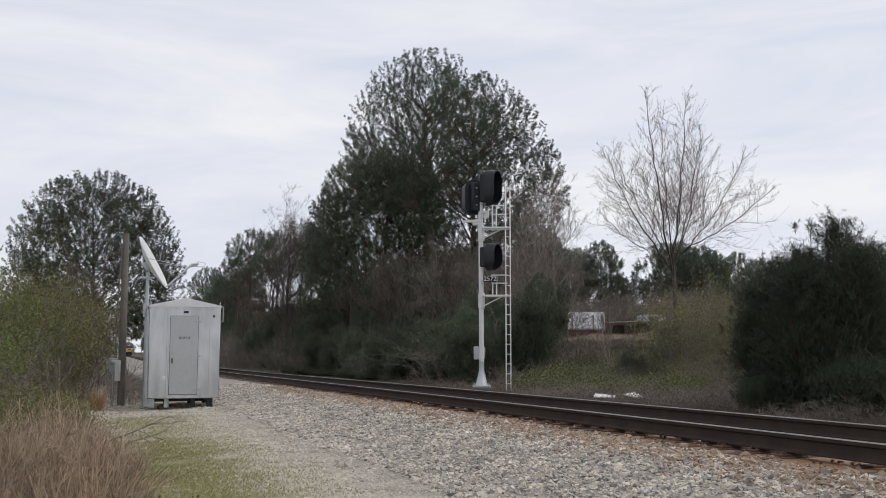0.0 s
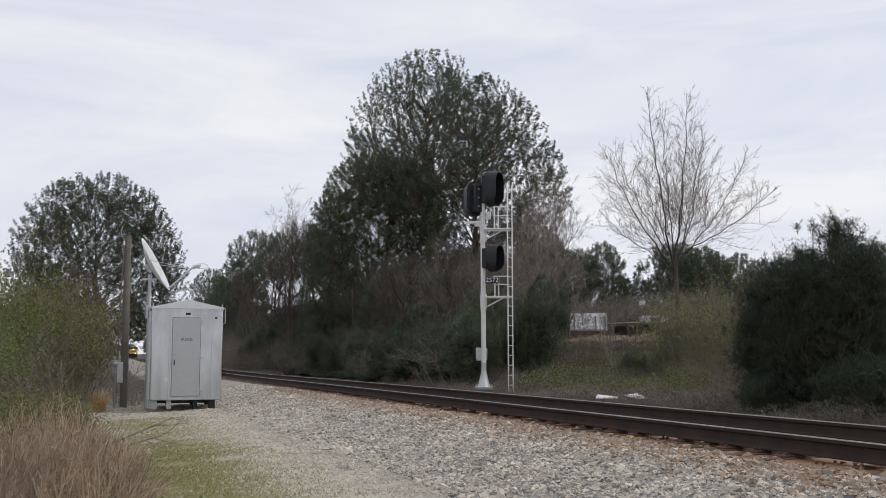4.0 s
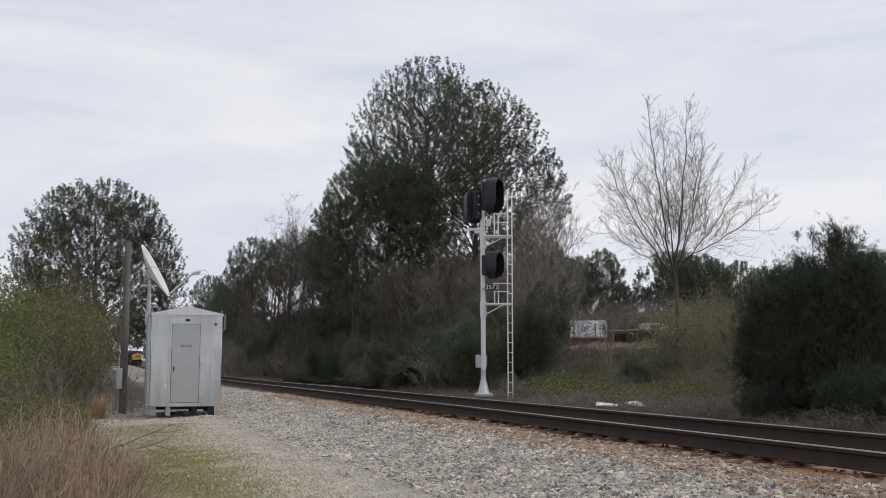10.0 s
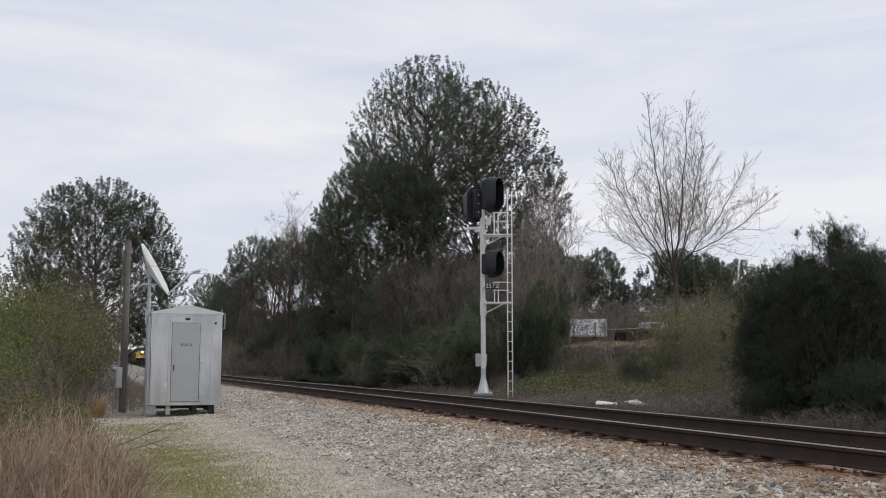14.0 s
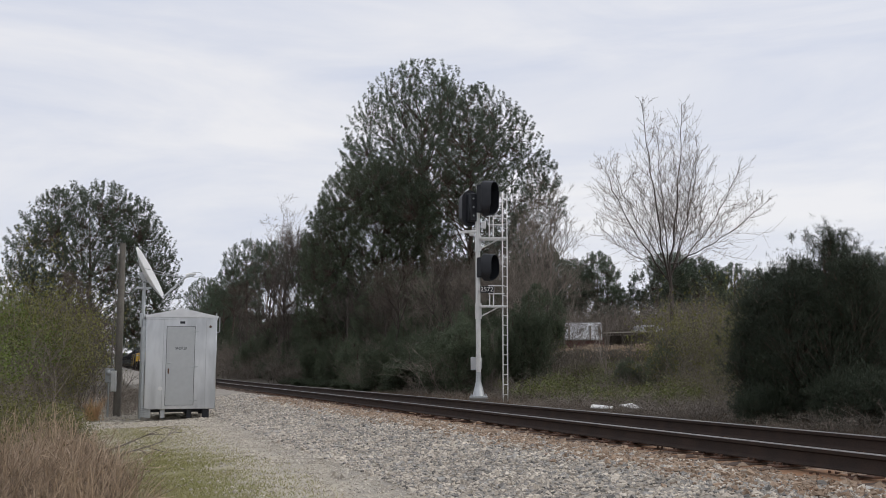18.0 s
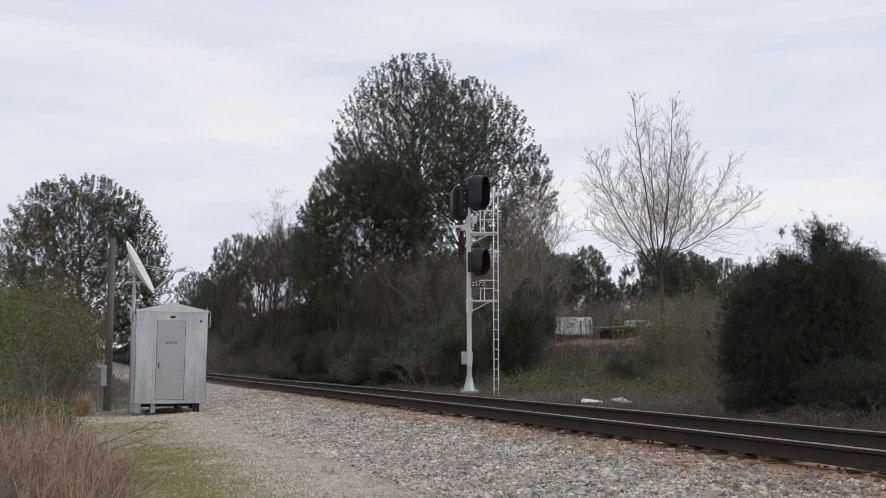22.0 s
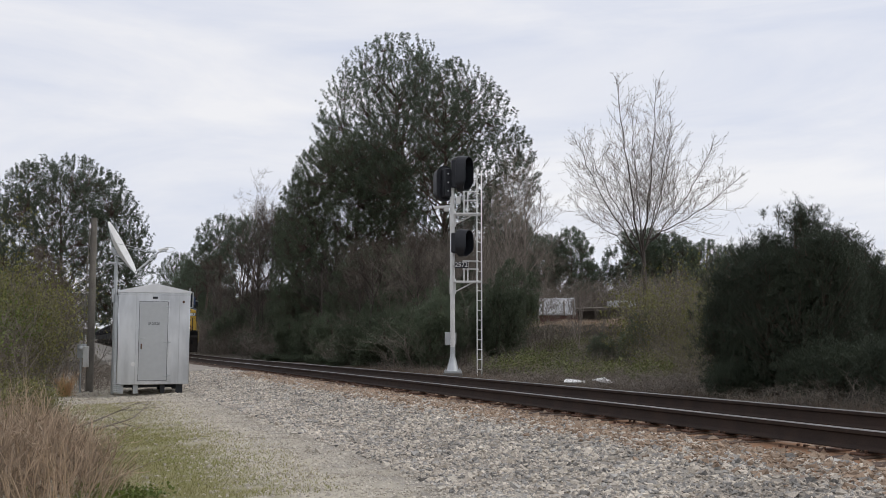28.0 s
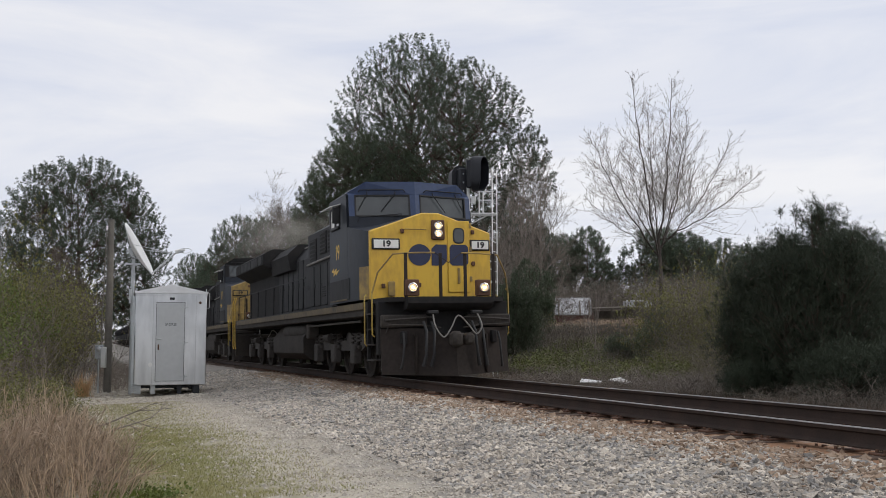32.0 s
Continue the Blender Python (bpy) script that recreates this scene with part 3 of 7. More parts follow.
def bare_tree(x, y, h, seed, label, spread=0.5, stems=5, depth=5, buds=None, r=0.10, trunk_share=0.22, name="bare_tree", bark=None, rmin=0.004):
    """A leafless tree: short trunk, rising main limbs, fine twigs."""
    rng = np.random.default_rng(seed)
    z = ground_z(x, y) - 0.1
    ob = thing(name, label, "tree", "woodland trees", pose(x, y, z))
    trunk, limb, tips = Geo(), Geo(), []
    pts = curve_pts((0, 0, 0), (0.02, 0, 1), h * trunk_share, 4, 0.03, 0.1, rng)
    trunk.tube(pts, [r * (1.25 - 0.1 * i) for i in range(5)], 8)
    part("trunk", trunk, bark or M_bark_grey, ob)
    for i in range(stems):
        az = i * 2 * math.pi / stems + rng.normal() * 0.4
        d = Vector((math.cos(az) * spread, math.sin(az) * spread, 1)) if i else Vector((0.05, 0, 1))
        fork(limb, pts[-1] - Vector((0, 0, rng.uniform(0, 0.06) * h)), d, h * 0.42 * rng.uniform(0.8, 1.1), r * 0.5, depth - 1, rng, tips, (3, 5), 0.42, 0.07, 0.62, 5, 0.07, rmin)
    part("branchwork", limb, bark or M_bark_grey, ob, smooth=0)["kind"] = "stuff"
    if buds:
        P = np.array([t[0] for t in tips])
        P = np.repeat(P, 2, axis=0) + rng.normal(size=(len(P) * 2, 3)) * 0.05
        part("bud_cover", leaf_mesh("bud_cover", P, buds, 0.035, 1.6, rng), None, ob)["kind"] = "stuff"
    return ob


def leader_tree(x, y, forks, leaders, seed, label):
    """A young leafless tree: one trunk that parts into long slim leaders, each bowing out to its tip and set with fine rising side twigs that end in buds."""
    rng = np.random.default_rng(seed)
    ob = thing("bare_tree", label, "tree", "woodland trees", pose(x, y, ground_z(x, y) - 0.1))
    trunk = Geo()
    pts = curve_pts((0, 0, 0), (0.01, 0, 1), forks, 5, 0.02, 0.1, rng)
    trunk.tube(pts, [0.095, 0.088, 0.08, 0.075, 0.065, 0.05], 9)
    part("trunk", trunk, M_bark_dark, ob)
    for reach, top, bow, r0 in leaders:
        deep = rng.normal() * (0.5 + 0.25 * abs(reach))
        a = pts[-1] - Vector((0, 0, forks * 0.22 * rng.uniform(0, 1)))
        e = pts[-1] + Vector((reach, deep, top))
        c = a.lerp(e, 0.5) + Vector((reach, deep, 0)).normalized() * bow + Vector((0, 0, -0.6 * bow))
        line = [a * (1 - f) ** 2 + c * 2 * f * (1 - f) + e * f * f + Vector(rng.normal(size=3)) * 0.03 for f in np.linspace(0, 1, 14)]
        ln = (e - a).length
        ld = part("leader", Geo().tube(line, [r0 * 0.8 * (1 - 0.88 * k / 13) + 0.003 for k in range(14)], 6, cap=False), M_bark_dark, ob, smooth=0)
        g, B = Geo(), [line[-1]]
        n = int(ln / 0.115)
        for k in range(n):
            f = 0.14 + 0.86 * (k + rng.uniform()) / n
            j = min(int(f * 13), 12)
            o = line[j].lerp(line[j + 1], min(1, f * 13 - j))
            d = (line[j + 1] - line[j]).normalized()
            sd = Vector(rng.normal(size=3))
            sd = (sd - d * sd.dot(d)).normalized()
            l2 = (1.9 * (1 - f) ** 0.7 + 0.28) * rng.uniform(0.4, 1.1) * min(1, r0 / 0.03 + 0.2)
            tw = curve_pts(o, d * 0.55 + sd * 0.8, l2, 5, 0.08, 0.09, rng)
            g.tube(tw, [0.0068, 0.006, 0.005, 0.0042, 0.0035, 0.0026], 3, cap=False)
            B.append(tw[-1])
            for q in range(2 + int(l2 * 6)):
                m = rng.integers(1, 6)
                w = curve_pts(tw[m], (tw[m] - tw[m - 1]).normalized() + Vector(rng.normal(size=3)) * 0.5, l2 * rng.uniform(0.22, 0.48), 3, 0.1, 0.10, rng)
                g.tube(w, [0.0046, 0.004, 0.0032, 0.0024], 3, cap=False)
                B.append(w[-1])
        part("twig_spray", g, M_bark_grey, ld, smooth=0)["kind"] = "stuff"
        part("bud_spray", tuft_mesh("bud_spray", B, [(0, 0, 1)] * len(B), M_bud, 3, 0.045, 0.010, 0.5, rng), None, ld, "brown swelling buds")["kind"] = "stuff"
    return ob


def hardwood(x, y, h, seed, label, bark=None, buds=None, spread=0.8, limbs=11, low=0.35, depth=4, r=0.15, rmin=0.009):
    """A leafless forest hardwood: a trunk that runs on to the top, with rising crooked limbs from part way up."""
    rng = np.random.default_rng(seed)
    ob = thing("hardwood_tree", label, "tree", "woodland trees", pose(x, y, ground_z(x, y) - 0.1))
    trunk, limb, ends = Geo(), Geo(), []
    pts = curve_pts((0, 0, 0), (0.03, 0, 1), h * 0.86, 9, 0.05, 0.08, rng)
    trunk.tube(pts, [r * (1.15 - 0.11 * i) for i in range(10)], 8)
    part("trunk", trunk, bark or M_bark_dark, ob)
    for i in range(limbs):
        f = low + (0.97 - low) * (i + rng.uniform(0, 0.8)) / limbs
        j = min(int(f * 9), 8)
        az = i * 2.4 + rng.normal() * 0.5
        d = (math.cos(az) * spread, math.sin(az) * spread, 0.75 + 0.5 * f)
        fork(limb, pts[j].lerp(pts[j + 1], f * 9 - j), d, h * (0.33 - 0.19 * f) * rng.uniform(0.8, 1.15), r * (0.52 - 0.3 * f), depth - 1, rng, ends, (3, 4), 0.45, 0.07, 0.66, 5, 0.12, rmin)
    part("branchwork", limb, bark or M_bark_dark, ob, smooth=0)["kind"] = "stuff"
    if buds:
        T = np.array([t[0] for t in ends])
        T = np.repeat(T, 3, axis=0) + rng.normal(size=(len(T) * 3, 3)) * 0.14
        part("bud_cover", leaf_mesh("bud_cover", T, buds, 0.038, 1.6, rng), None, ob)["kind"] = "stuff"
    return ob


def thicket(x, y, rx, ry, h, seed, label, leaves=None, n_leaf=0, stems=60, leaf=0.045, material=None, name="bush", category="bush", depth=2, top=1.0, kids=(2, 4), group="trackside bushes", low=0.08):
    """Many thin stems rising from a patch, with sparse leaves on the twigs."""
    rng = np.random.default_rng(seed)
    z = ground_z(x, y)
    ob = thing(name, label, category, group, pose(x, y, z - 0.05))
    limb, tips = Geo(), []
    for _ in range(stems):
        a, q = rng.uniform(0, 2 * math.pi), math.sqrt(rng.uniform(0, 1))
        px, py = rx * q * math.cos(a), ry * q * math.sin(a)
        hh = h * (1 - 0.45 * q * q) * rng.uniform(0.55, 1.1)
        pz = ground_z(x + px, y + py) - z
        fork(limb, (px, py, pz), (px / rx * 0.35 + rng.normal() * 0.12, py / ry * 0.35 + rng.normal() * 0.12, 1), hh * 0.6, 0.0045 * hh + 0.004, depth, rng, tips, kids, 0.5, 0.05, 0.62, 4, 0.12)
    part("branchwork", limb, material or M_twig, ob, smooth=0)["kind"] = "stuff"
    if leaves and n_leaf:
        T = np.array([t[0] for t in tips])
        P = T[rng.integers(0, len(T), n_leaf)] + rng.normal(size=(n_leaf, 3)) * np.array([0.16, 0.16, 0.14]) * h ** 0.5
        P = P[P[:, 2] > h * low]
        part("foliage", leaf_mesh("foliage", P, leaves, leaf, 1.7, rng), None, ob)["kind"] = "stuff"
    return ob


def cedar(x, y, rx, h, seed, label, n=5200, material=None, name="cedar_bush", tip=0.16, base=0.0, fan=12, wide=0.0135):
    """A dense dark conifer bush: short limbs from the ground up, feathery upright shoots at the outside."""
    rng = np.random.default_rng(seed)
    z = ground_z(x, y)
    ob = thing(name, label, "evergreen bush", "trackside bushes", pose(x, y, z - 0.05))
    trunk, limb = Geo(), Geo()
    trunk.tube(curve_pts((0, 0, 0), (0, 0, 1), h * 0.9, 6, 0.03, 0.05, rng), [0.10, 0.09, 0.08, 0.06, 0.05, 0.03, 0.015], 7)
    part("trunk", trunk, M_bark, ob)
    P, D = [], []
    heads = [(0.0, 0.0, 1.0, 0.62)] + [(math.cos(k * 2.4) * rng.uniform(0.2, 0.5), math.sin(k * 2.4) * rng.uniform(0.2, 0.5), rng.uniform(0.55, 0.9), rng.uniform(0.38, 0.55)) for k in range(15)]
    for i in range(int(n / 14)):
        hx, hy, hs, hr = heads[int(rng.integers(0, len(heads)))]
        u = base + (1 - base) * rng.uniform(0, 1) ** 0.8
        az = rng.uniform(0, 2 * math.pi)
        env = (1 - u ** 1.7) ** 0.75 * (0.8 + 0.2 * min(1, u * 4))
        ln = rx * hr * max(0.08, env) * rng.uniform(0.65, 1.2) * 1.15
        line = curve_pts((hx * rx * (0.35 + 0.65 * min(1, u * 2)), hy * rx * (0.35 + 0.65 * min(1, u * 2)), u * h * hs * 0.9), (math.cos(az), math.sin(az), 0.4 + 0.9 * u), ln, 4, 0.12, 0.12, rng)
        limb.tube(line, [0.016, 0.013, 0.010, 0.007, 0.003], 3, cap=False)
        for _ in range(14):
            f = rng.uniform(0.35, 1.0) ** 0.7
            kk = min(int(f * 4), 3)
            P.append(line[kk].lerp(line[kk + 1], f * 4 - kk) + Vector(rng.normal(size=3)) * 0.15)
            D.append(Vector((math.cos(az) * 0.45, math.sin(az) * 0.45, 0.9)))
    for _ in range(int(n / 90)):
        hx, hy, hs, hr = heads[int(rng.integers(0, len(heads)))]
        p0 = Vector((hx * rx + rng.normal() * 0.25, hy * rx + rng.normal() * 0.25, h * hs * rng.uniform(0.78, 0.90)))
        line = curve_pts(p0, (rng.normal() * 0.5, rng.normal() * 0.5, 1), h * rng.uniform(0.03, 0.075), 4, 0.14, 0.05, rng)
        limb.tube(line, [0.010, 0.008, 0.006, 0.004, 0.002], 3, cap=False)
        for kk in range(1, 5):
            for _ in range(3):
                P.append(line[kk] + Vector(rng.normal(size=3)) * 0.03)
                D.append(line[kk] - line[kk - 1])
    part("branchwork", limb, M_bark, ob, smooth=0)["kind"] = "stuff"
    part("crown", tuft_mesh("crown", P, D, material or M_cedar, fan, tip, wide, 0.8, rng), None, ob)["kind"] = "stuff"
    return ob


# ---------- woodland beyond the line ----------
def again(ob, x, y, s=1.0, sz=None, turn=0.0, sink=0.1, label=""):
    """Another of the same kind elsewhere, turned and grown differently."""
    c = copy_thing(ob, pose(x, y, ground_z(x, y) - sink, rz=turn) @ Matrix.Diagonal((s, s, sz or s, 1)))
    if label:
        c["label"] = label
    return c


R4 = np.random.default_rng(41)
fan_pine(-1.0, 75, 22.7, 6.5, 11.0, 11, "tall loblolly pine with an open rounded crown beside the railway", 2500, 50, 0.165, gap=-0.20, tw=0.021, k=26, shoot=0.36)
fan_pine(2.3, 68, 18.9, 6.9, 7.4, 12, "broad-crowned loblolly pine with see-through limbs", 2700, 56, 0.165, gap=-0.07, tw=0.021, power=1.7, wide=0.08, k=26, shoot=0.36)
dark = fan_pine(-4.3, 70, 15.4, 5.7, 0.8, 13, "dense dark conifer with limbs down to the ground", 5600, 60, 0.22, M_pine_dark, -0.5, 0.024, 0.85, 2.5, k=18, apart=0.34)
airy = fan_pine(-24.7, 130, 17.0, 3.9, 11.0, 14, "slender pine with an open crown among bare hardwoods", 620, 30, 0.27, gap=-0.12, tw=0.030, shoot=0.4, k=16)
yard_pine = fan_pine(15.4, 95, 9.4, 2.6, 3.4, 30, "round-topped pine beyond the yard", 800, 26, 0.22, gap=-0.25, tw=0.028, low_r=0.6, k=16)
low_pine = pine(-31.5, 165, 14.0, 9.0, 0.15, 16, "rounded pine at the wood's edge", limbs=84, tuft=0.5, dens=0.7, tw=0.06)
pale = hardwood(-18.6, 120, 18.6, 15, "bare hardwood tree with a fine pale crown of twigs", M_bark_grey, limbs=14, r=0.16, depth=5, spread=0.6)
crooked = hardwood(-14.7, 92, 13.0, 21, "dark-limbed bare hardwood at the wood's edge", None, r=0.17, spread=0.95, rmin=0.010)
budding = hardwood(-13.4, 95, 13.4, 35, "hardwood tree in reddish-brown bud", M_bark_dark, M_bud, limbs=13, low=0.45, r=0.13, spread=0.6, depth=5)
brown = bare_tree(1.5, 49.5, 7.6, 17, "leafless brown hardwood tangled with vines", 0.55, 6, 5, r=0.06, bark=M_twig)
scrub = thicket(-2.0, 58, 2.2, 1.6, 4.2, 18, "tall tangle of brown leafless scrub", M_dry, 350, 46, 0.03, depth=3)
holly = cedar(-9.0, 74, 1.9, 4.6, 19, "dark evergreen undergrowth at the wood's edge", 5200, M_pine_dark, "evergreen_shrub", fan=9, wide=0.016)
olive = thicket(4.0, 42, 1.8, 1.5, 2.6, 20, "olive-green half-leafed scrub on the bank", M_olive, 2500, 50, 0.040, depth=3, kids=(2, 3))


def along(ob, off, t, s=1.0, sz=None, turn=None):
    p = at_line(off, t)
    return again(ob, p.x, p.y, s, sz, R4.uniform(0, 360) if turn is None else turn)


# conifers and hardwoods behind the edge, growing lower along the line
for x, y, k, kz in ((-47.0, 200, 1.0, 1.06), (-43.5, 196, 0.8, 0.8), (-75.0, 300, 1.1, 1.0), (-17.3, 105, 0.72, 0.82), (-28.2, 138, 0.95, 0.84), (-33.5, 156, 0.9, 0.80), (-39.0, 176, 0.9, 0.78),
                    (-10.6, 92, 0.8, 0.7), (5.6, 74, 0.9, 0.55)):
    again(airy, x, y, k, kz, R4.uniform(0, 360))
for x, y, k, kz in ((-13.0, 86, 0.9, 0.9), (-16.8, 99, 0.95, 0.95), (-10.0, 84, 0.9, 0.95)):
    again(crooked, x, y, k, kz, R4.uniform(0, 360))
for x, y, k, kz in ((-11.4, 90, 0.95, 0.96), (-24.0, 122, 0.8, 0.82), (7.0, 64, 0.55, 0.50)):
    again(budding, x, y, k, kz, R4.uniform(0, 360))
for x, y, k, kz in ((-22.0, 130, 0.9, 0.9), (-14.5, 128, 0.9, 0.9), (7.4, 62, 0.5, 0.54), (6.2, 63, 0.5, 0.58), (5.6, 56, 0.4, 0.46)):
    again(pale, x, y, k, kz, R4.uniform(0, 360))
for off, t, k, kz in ((12, 80, 0.8, 0.36), (10.5, 58, 0.62, 0.42), (12, 96, 0.85, 0.40), (12, 112, 0.7, 0.40), (10.5, 70, 0.66, 0.36), (12, 134, 0.7, 0.42), (12, 158, 0.8, 0.5), (13, 190, 0.9, 0.7), (16.5, 64, 0.7, 0.45)):
    along(dark, off, t, k, kz)
for off, t, k, kz in ((13, 196, 0.95, 0.85), (13, 180, 0.95, 0.95), (12, 225, 1.0, 0.9), (13, 250, 1.0, 0.85), (14, 290, 1.0, 0.8), (13, 330, 1.0, 0.8)):
    along(low_pine, off, t, k, kz)
for off, t, k in ((9.0, 46, 1.0), (10, 45.5, 1.0), (11, 43, 0.95), (13, 46, 1.05), (9, 51, 0.9), (17, 54, 0.95), (15, 52, 1.0), (14.5, 58, 1.1), (12, 62, 1.2), (14, 49, 1.1), (18, 51, 0.9), (12, 48, 1.1)):
    along(brown, off, t, k)
# undergrowth along the edge: evergreen in front, brown scrub among it
for t in np.concatenate([np.arange(34, 100, 2.1), np.arange(100, 240, 5)]):
    for row in range(3):
        big = 1.0 + max(0, t - 60) * 0.006
        o, tt = 6.2 + row * 2.2 + R4.uniform(-0.5, 0.6), t + R4.uniform(-1, 1)
        p = at_line(o, tt)
        low = 0.105 < p.x / p.y < 0.29
        ever = R4.uniform() > (0.34 if t < 45 else 0.38 if t < 60 else 0.55) and not low
        along(holly if ever else scrub, o, tt, R4.uniform(0.6, 1.15) * big, R4.uniform(0.35, 0.8 if row == 0 else 1.1) * big * (0.5 if low else 1))
for t in np.arange(46, 120, 4.2):
    along(crooked if R4.uniform() < 0.55 else budding, R4.uniform(7.4, 10.5), t, R4.uniform(0.45, 0.7), R4.uniform(0.36, 0.62) + max(0, t - 80) * 0.003)
for t in np.arange(24, 70, 1.8):
    along(holly if t > 42 else scrub, 5.0 + R4.uniform(-0.5, 0.6), t, R4.uniform(0.35, 0.6), R4.uniform(0.08, 0.16))
for t in np.arange(5, 25, 0.7):
    along(scrub, 4.0 + R4.uniform(-0.5, 0.9), t, R4.uniform(0.3, 0.5), R4.uniform(0.06, 0.12))
again(holly, 2.9, 37.5, 0.6, 0.66, 40)
again(holly, 0.2, 40.0, 0.7, 0.5, 80)
again(holly, -2.6, 46.5, 0.8, 0.62, 10)

for t in np.arange(95, 330, 9.0):
    along(holly if R4.uniform() < 0.5 else scrub, -12.5 - R4.uniform(0, 5), t, R4.uniform(1.2, 2.0), R4.uniform(1.0, 1.7))
for t in np.arange(140, 720, 34.0):
    along(low_pine, -14 - R4.uniform(0, 4), t, R4.uniform(0.8, 1.1), R4.uniform(0.6, 0.8))
    along(dark, -12 - R4.uniform(0, 3), t + 15, R4.uniform(0.8, 1.0), R4.uniform(0.5, 0.7))
for t in np.arange(370, 760, 34.0):
    along(low_pine, 13 + R4.uniform(0, 3), t, R4.uniform(0.9, 1.2), R4.uniform(0.7, 0.9))
for o in (-9, -4, 1, 6):
    along(low_pine, o, 830 + R4.uniform(0, 20), 1.2, 0.7)
for k in range(34):
    p = at_line(36 + R4.uniform(0, 34), 58 + R4.uniform(0, 46))
    if 0.11 < p.x / p.y < 0.40 and p.y > 84:
        again(scrub, p.x, p.y, R4.uniform(1.5, 2.1), R4.uniform(1.0, 1.4), R4.uniform(0, 360))
for x, y in ((10.2, 84), (12.4, 85), (14.4, 86), (16.4, 86.5), (18.8, 86), (21.2, 87), (23.8, 88), (26.5, 90), (9.0, 82), (8.0, 80), (11.2, 86), (13.4, 88), (15.6, 90), (17.8, 88), (20.0, 92), (22.5, 90), (12.2, 94), (16.8, 97), (25, 94), (28, 96)):
    again(scrub, x, y, 1.9, 1.2, R4.uniform(0, 360))
# round-topped pines that close the yard
for x, y, k, kz in ((8.6, 92, 1.1, 1.0), (11.0, 94, 1.1, 0.96), (13.3, 96, 1.0, 0.94), (17.4, 97, 0.8, 0.66), (21.6, 96, 1.15, 0.98), (23.6, 97, 1.0, 1.0), (25.6, 97, 1.1, 0.94), (27.4, 99, 0.8, 0.92), (30.0, 99, 0.9, 0.92), (32.4, 100, 1.0, 0.84), (35.0, 100, 1.0, 0.80), (38, 101, 1.1, 0.8), (9.6, 100, 1.2, 1.0), (42, 102, 1.1, 0.85)):
    again(yard_pine, x, y, k, kz, R4.uniform(0, 360))

# ---------- the bank with the far yard ----------
leader_tree(8.28, 34.8, 4.05, ((-1.25, 5.5, 0.15, 0.040), (0.50, 5.7, 0.1, 0.040), (1.62, 4.3, 0.45, 0.034), (3.2, 2.2, 0.45, 0.026), (-2.75, 3.45, 0.4, 0.030), (-2.0, 3.9, 0.3, 0.024), (-0.35, 4.6, 0.1, 0.028), (0.95, 4.5, 0.25, 0.024), (2.55, 3.6, 0.5, 0.022), (-2.6, 1.7, 0.3, 0.016), (-1.2, 3.2, 0.2, 0.018), (0.3, 3.4, 0.2, 0.018)), 27, "leafless young tree with slim rising leaders above the scrub")
for x, y, s, sz in ((8.2, 31.0, 1.0, 1.15), (9.4, 31.5, 1.0, 1.25), (8.8, 33.0, 1.1, 1.35), (7.6, 29.5, 0.7, 0.8), (8.8, 28.2, 0.8, 0.9), (9.6, 27.0, 0.75, 1.0), (7.2, 27.6, 0.5, 0.45), (8.4, 27.2, 0.6, 0.85), (9.2, 29.4, 0.8, 1.25)):
    again(olive, x, y, s, sz, R4.uniform(0, 360))
for x, y, s, sz in ((8.3, 29.2, 0.65, 0.62), (9.0, 29.8, 0.7, 0.70), (9.9, 28.8, 0.6, 0.6), (7.0, 27.0, 0.45, 0.42), (7.8, 26.0, 0.45, 0.40), (8.8, 25.0, 0.45, 0.40), (10.6, 31, 0.7, 0.7), (9.3, 24.0, 0.4, 0.36), (7.4, 24.4, 0.4, 0.28), (8.0, 23.2, 0.4, 0.26), (7.0, 22.0, 0.35, 0.2)):
    again(scrub, x, y, s, sz, R4.uniform(0, 360))
for x, y, k, kz in ((6.2, 27.0, 0.5, 0.35), (5.4, 28.5, 0.45, 0.3), (6.8, 25.4, 0.5, 0.36), (7.6, 24.8, 0.5, 0.5), (5.0, 26.5, 0.4, 0.25), (6.9, 23.6, 0.45, 0.3), (8.2, 22.6, 0.5, 0.4), (3.6, 30.6, 0.35, 0.2)):
    again(olive, x, y, k, kz, R4.uniform(0, 360))
for x, y, s, sz in ((6.9, 30.6, 0.42, 0.34), (7.6, 31.6, 0.5, 0.40), (6.2, 32.0, 0.4, 0.25)):
    again(holly, x, y, s, sz, R4.uniform(0, 360))
cedar(6.55, 19.4, 1.25, 3.2, 36, "feathery dark cedar at the side of the larger one", 12000, tip=0.105, fan=8, wide=0.006)
cedar(7.40, 18.4, 1.95, 3.9, 22, "dense dark cedar bush with feathery shoots beside the line", 30000, tip=0.105, fan=8, wide=0.006)
cedar(9.3, 20.6, 1.75, 3.3, 23, "lower dark cedar bush growing into its neighbour", 15000, tip=0.105, fan=8, wide=0.006)
cedar(6.75, 18.9, 1.1, 2.3, 24, "small dark cedar bush at the track edge", 9000, tip=0.105, fan=8, wide=0.006)
cedar(7.3, 17.1, 1.2, 0.9, 26, "low dark cedar at the foot of the larger ones", 8000, tip=0.105, fan=8, wide=0.006)
again(cedar(8.0, 15.4, 1.25, 1.1, 28, "low dark cedar beside the ballast", 8000, tip=0.105, fan=8, wide=0.006), 6.15, 18.7, 0.62, 0.65, 70)
for t in np.arange(11, 25, 0.8):
    along(scrub, R4.uniform(3.6, 5.6), t, R4.uniform(0.4, 0.6), R4.uniform(0.12, 0.22))


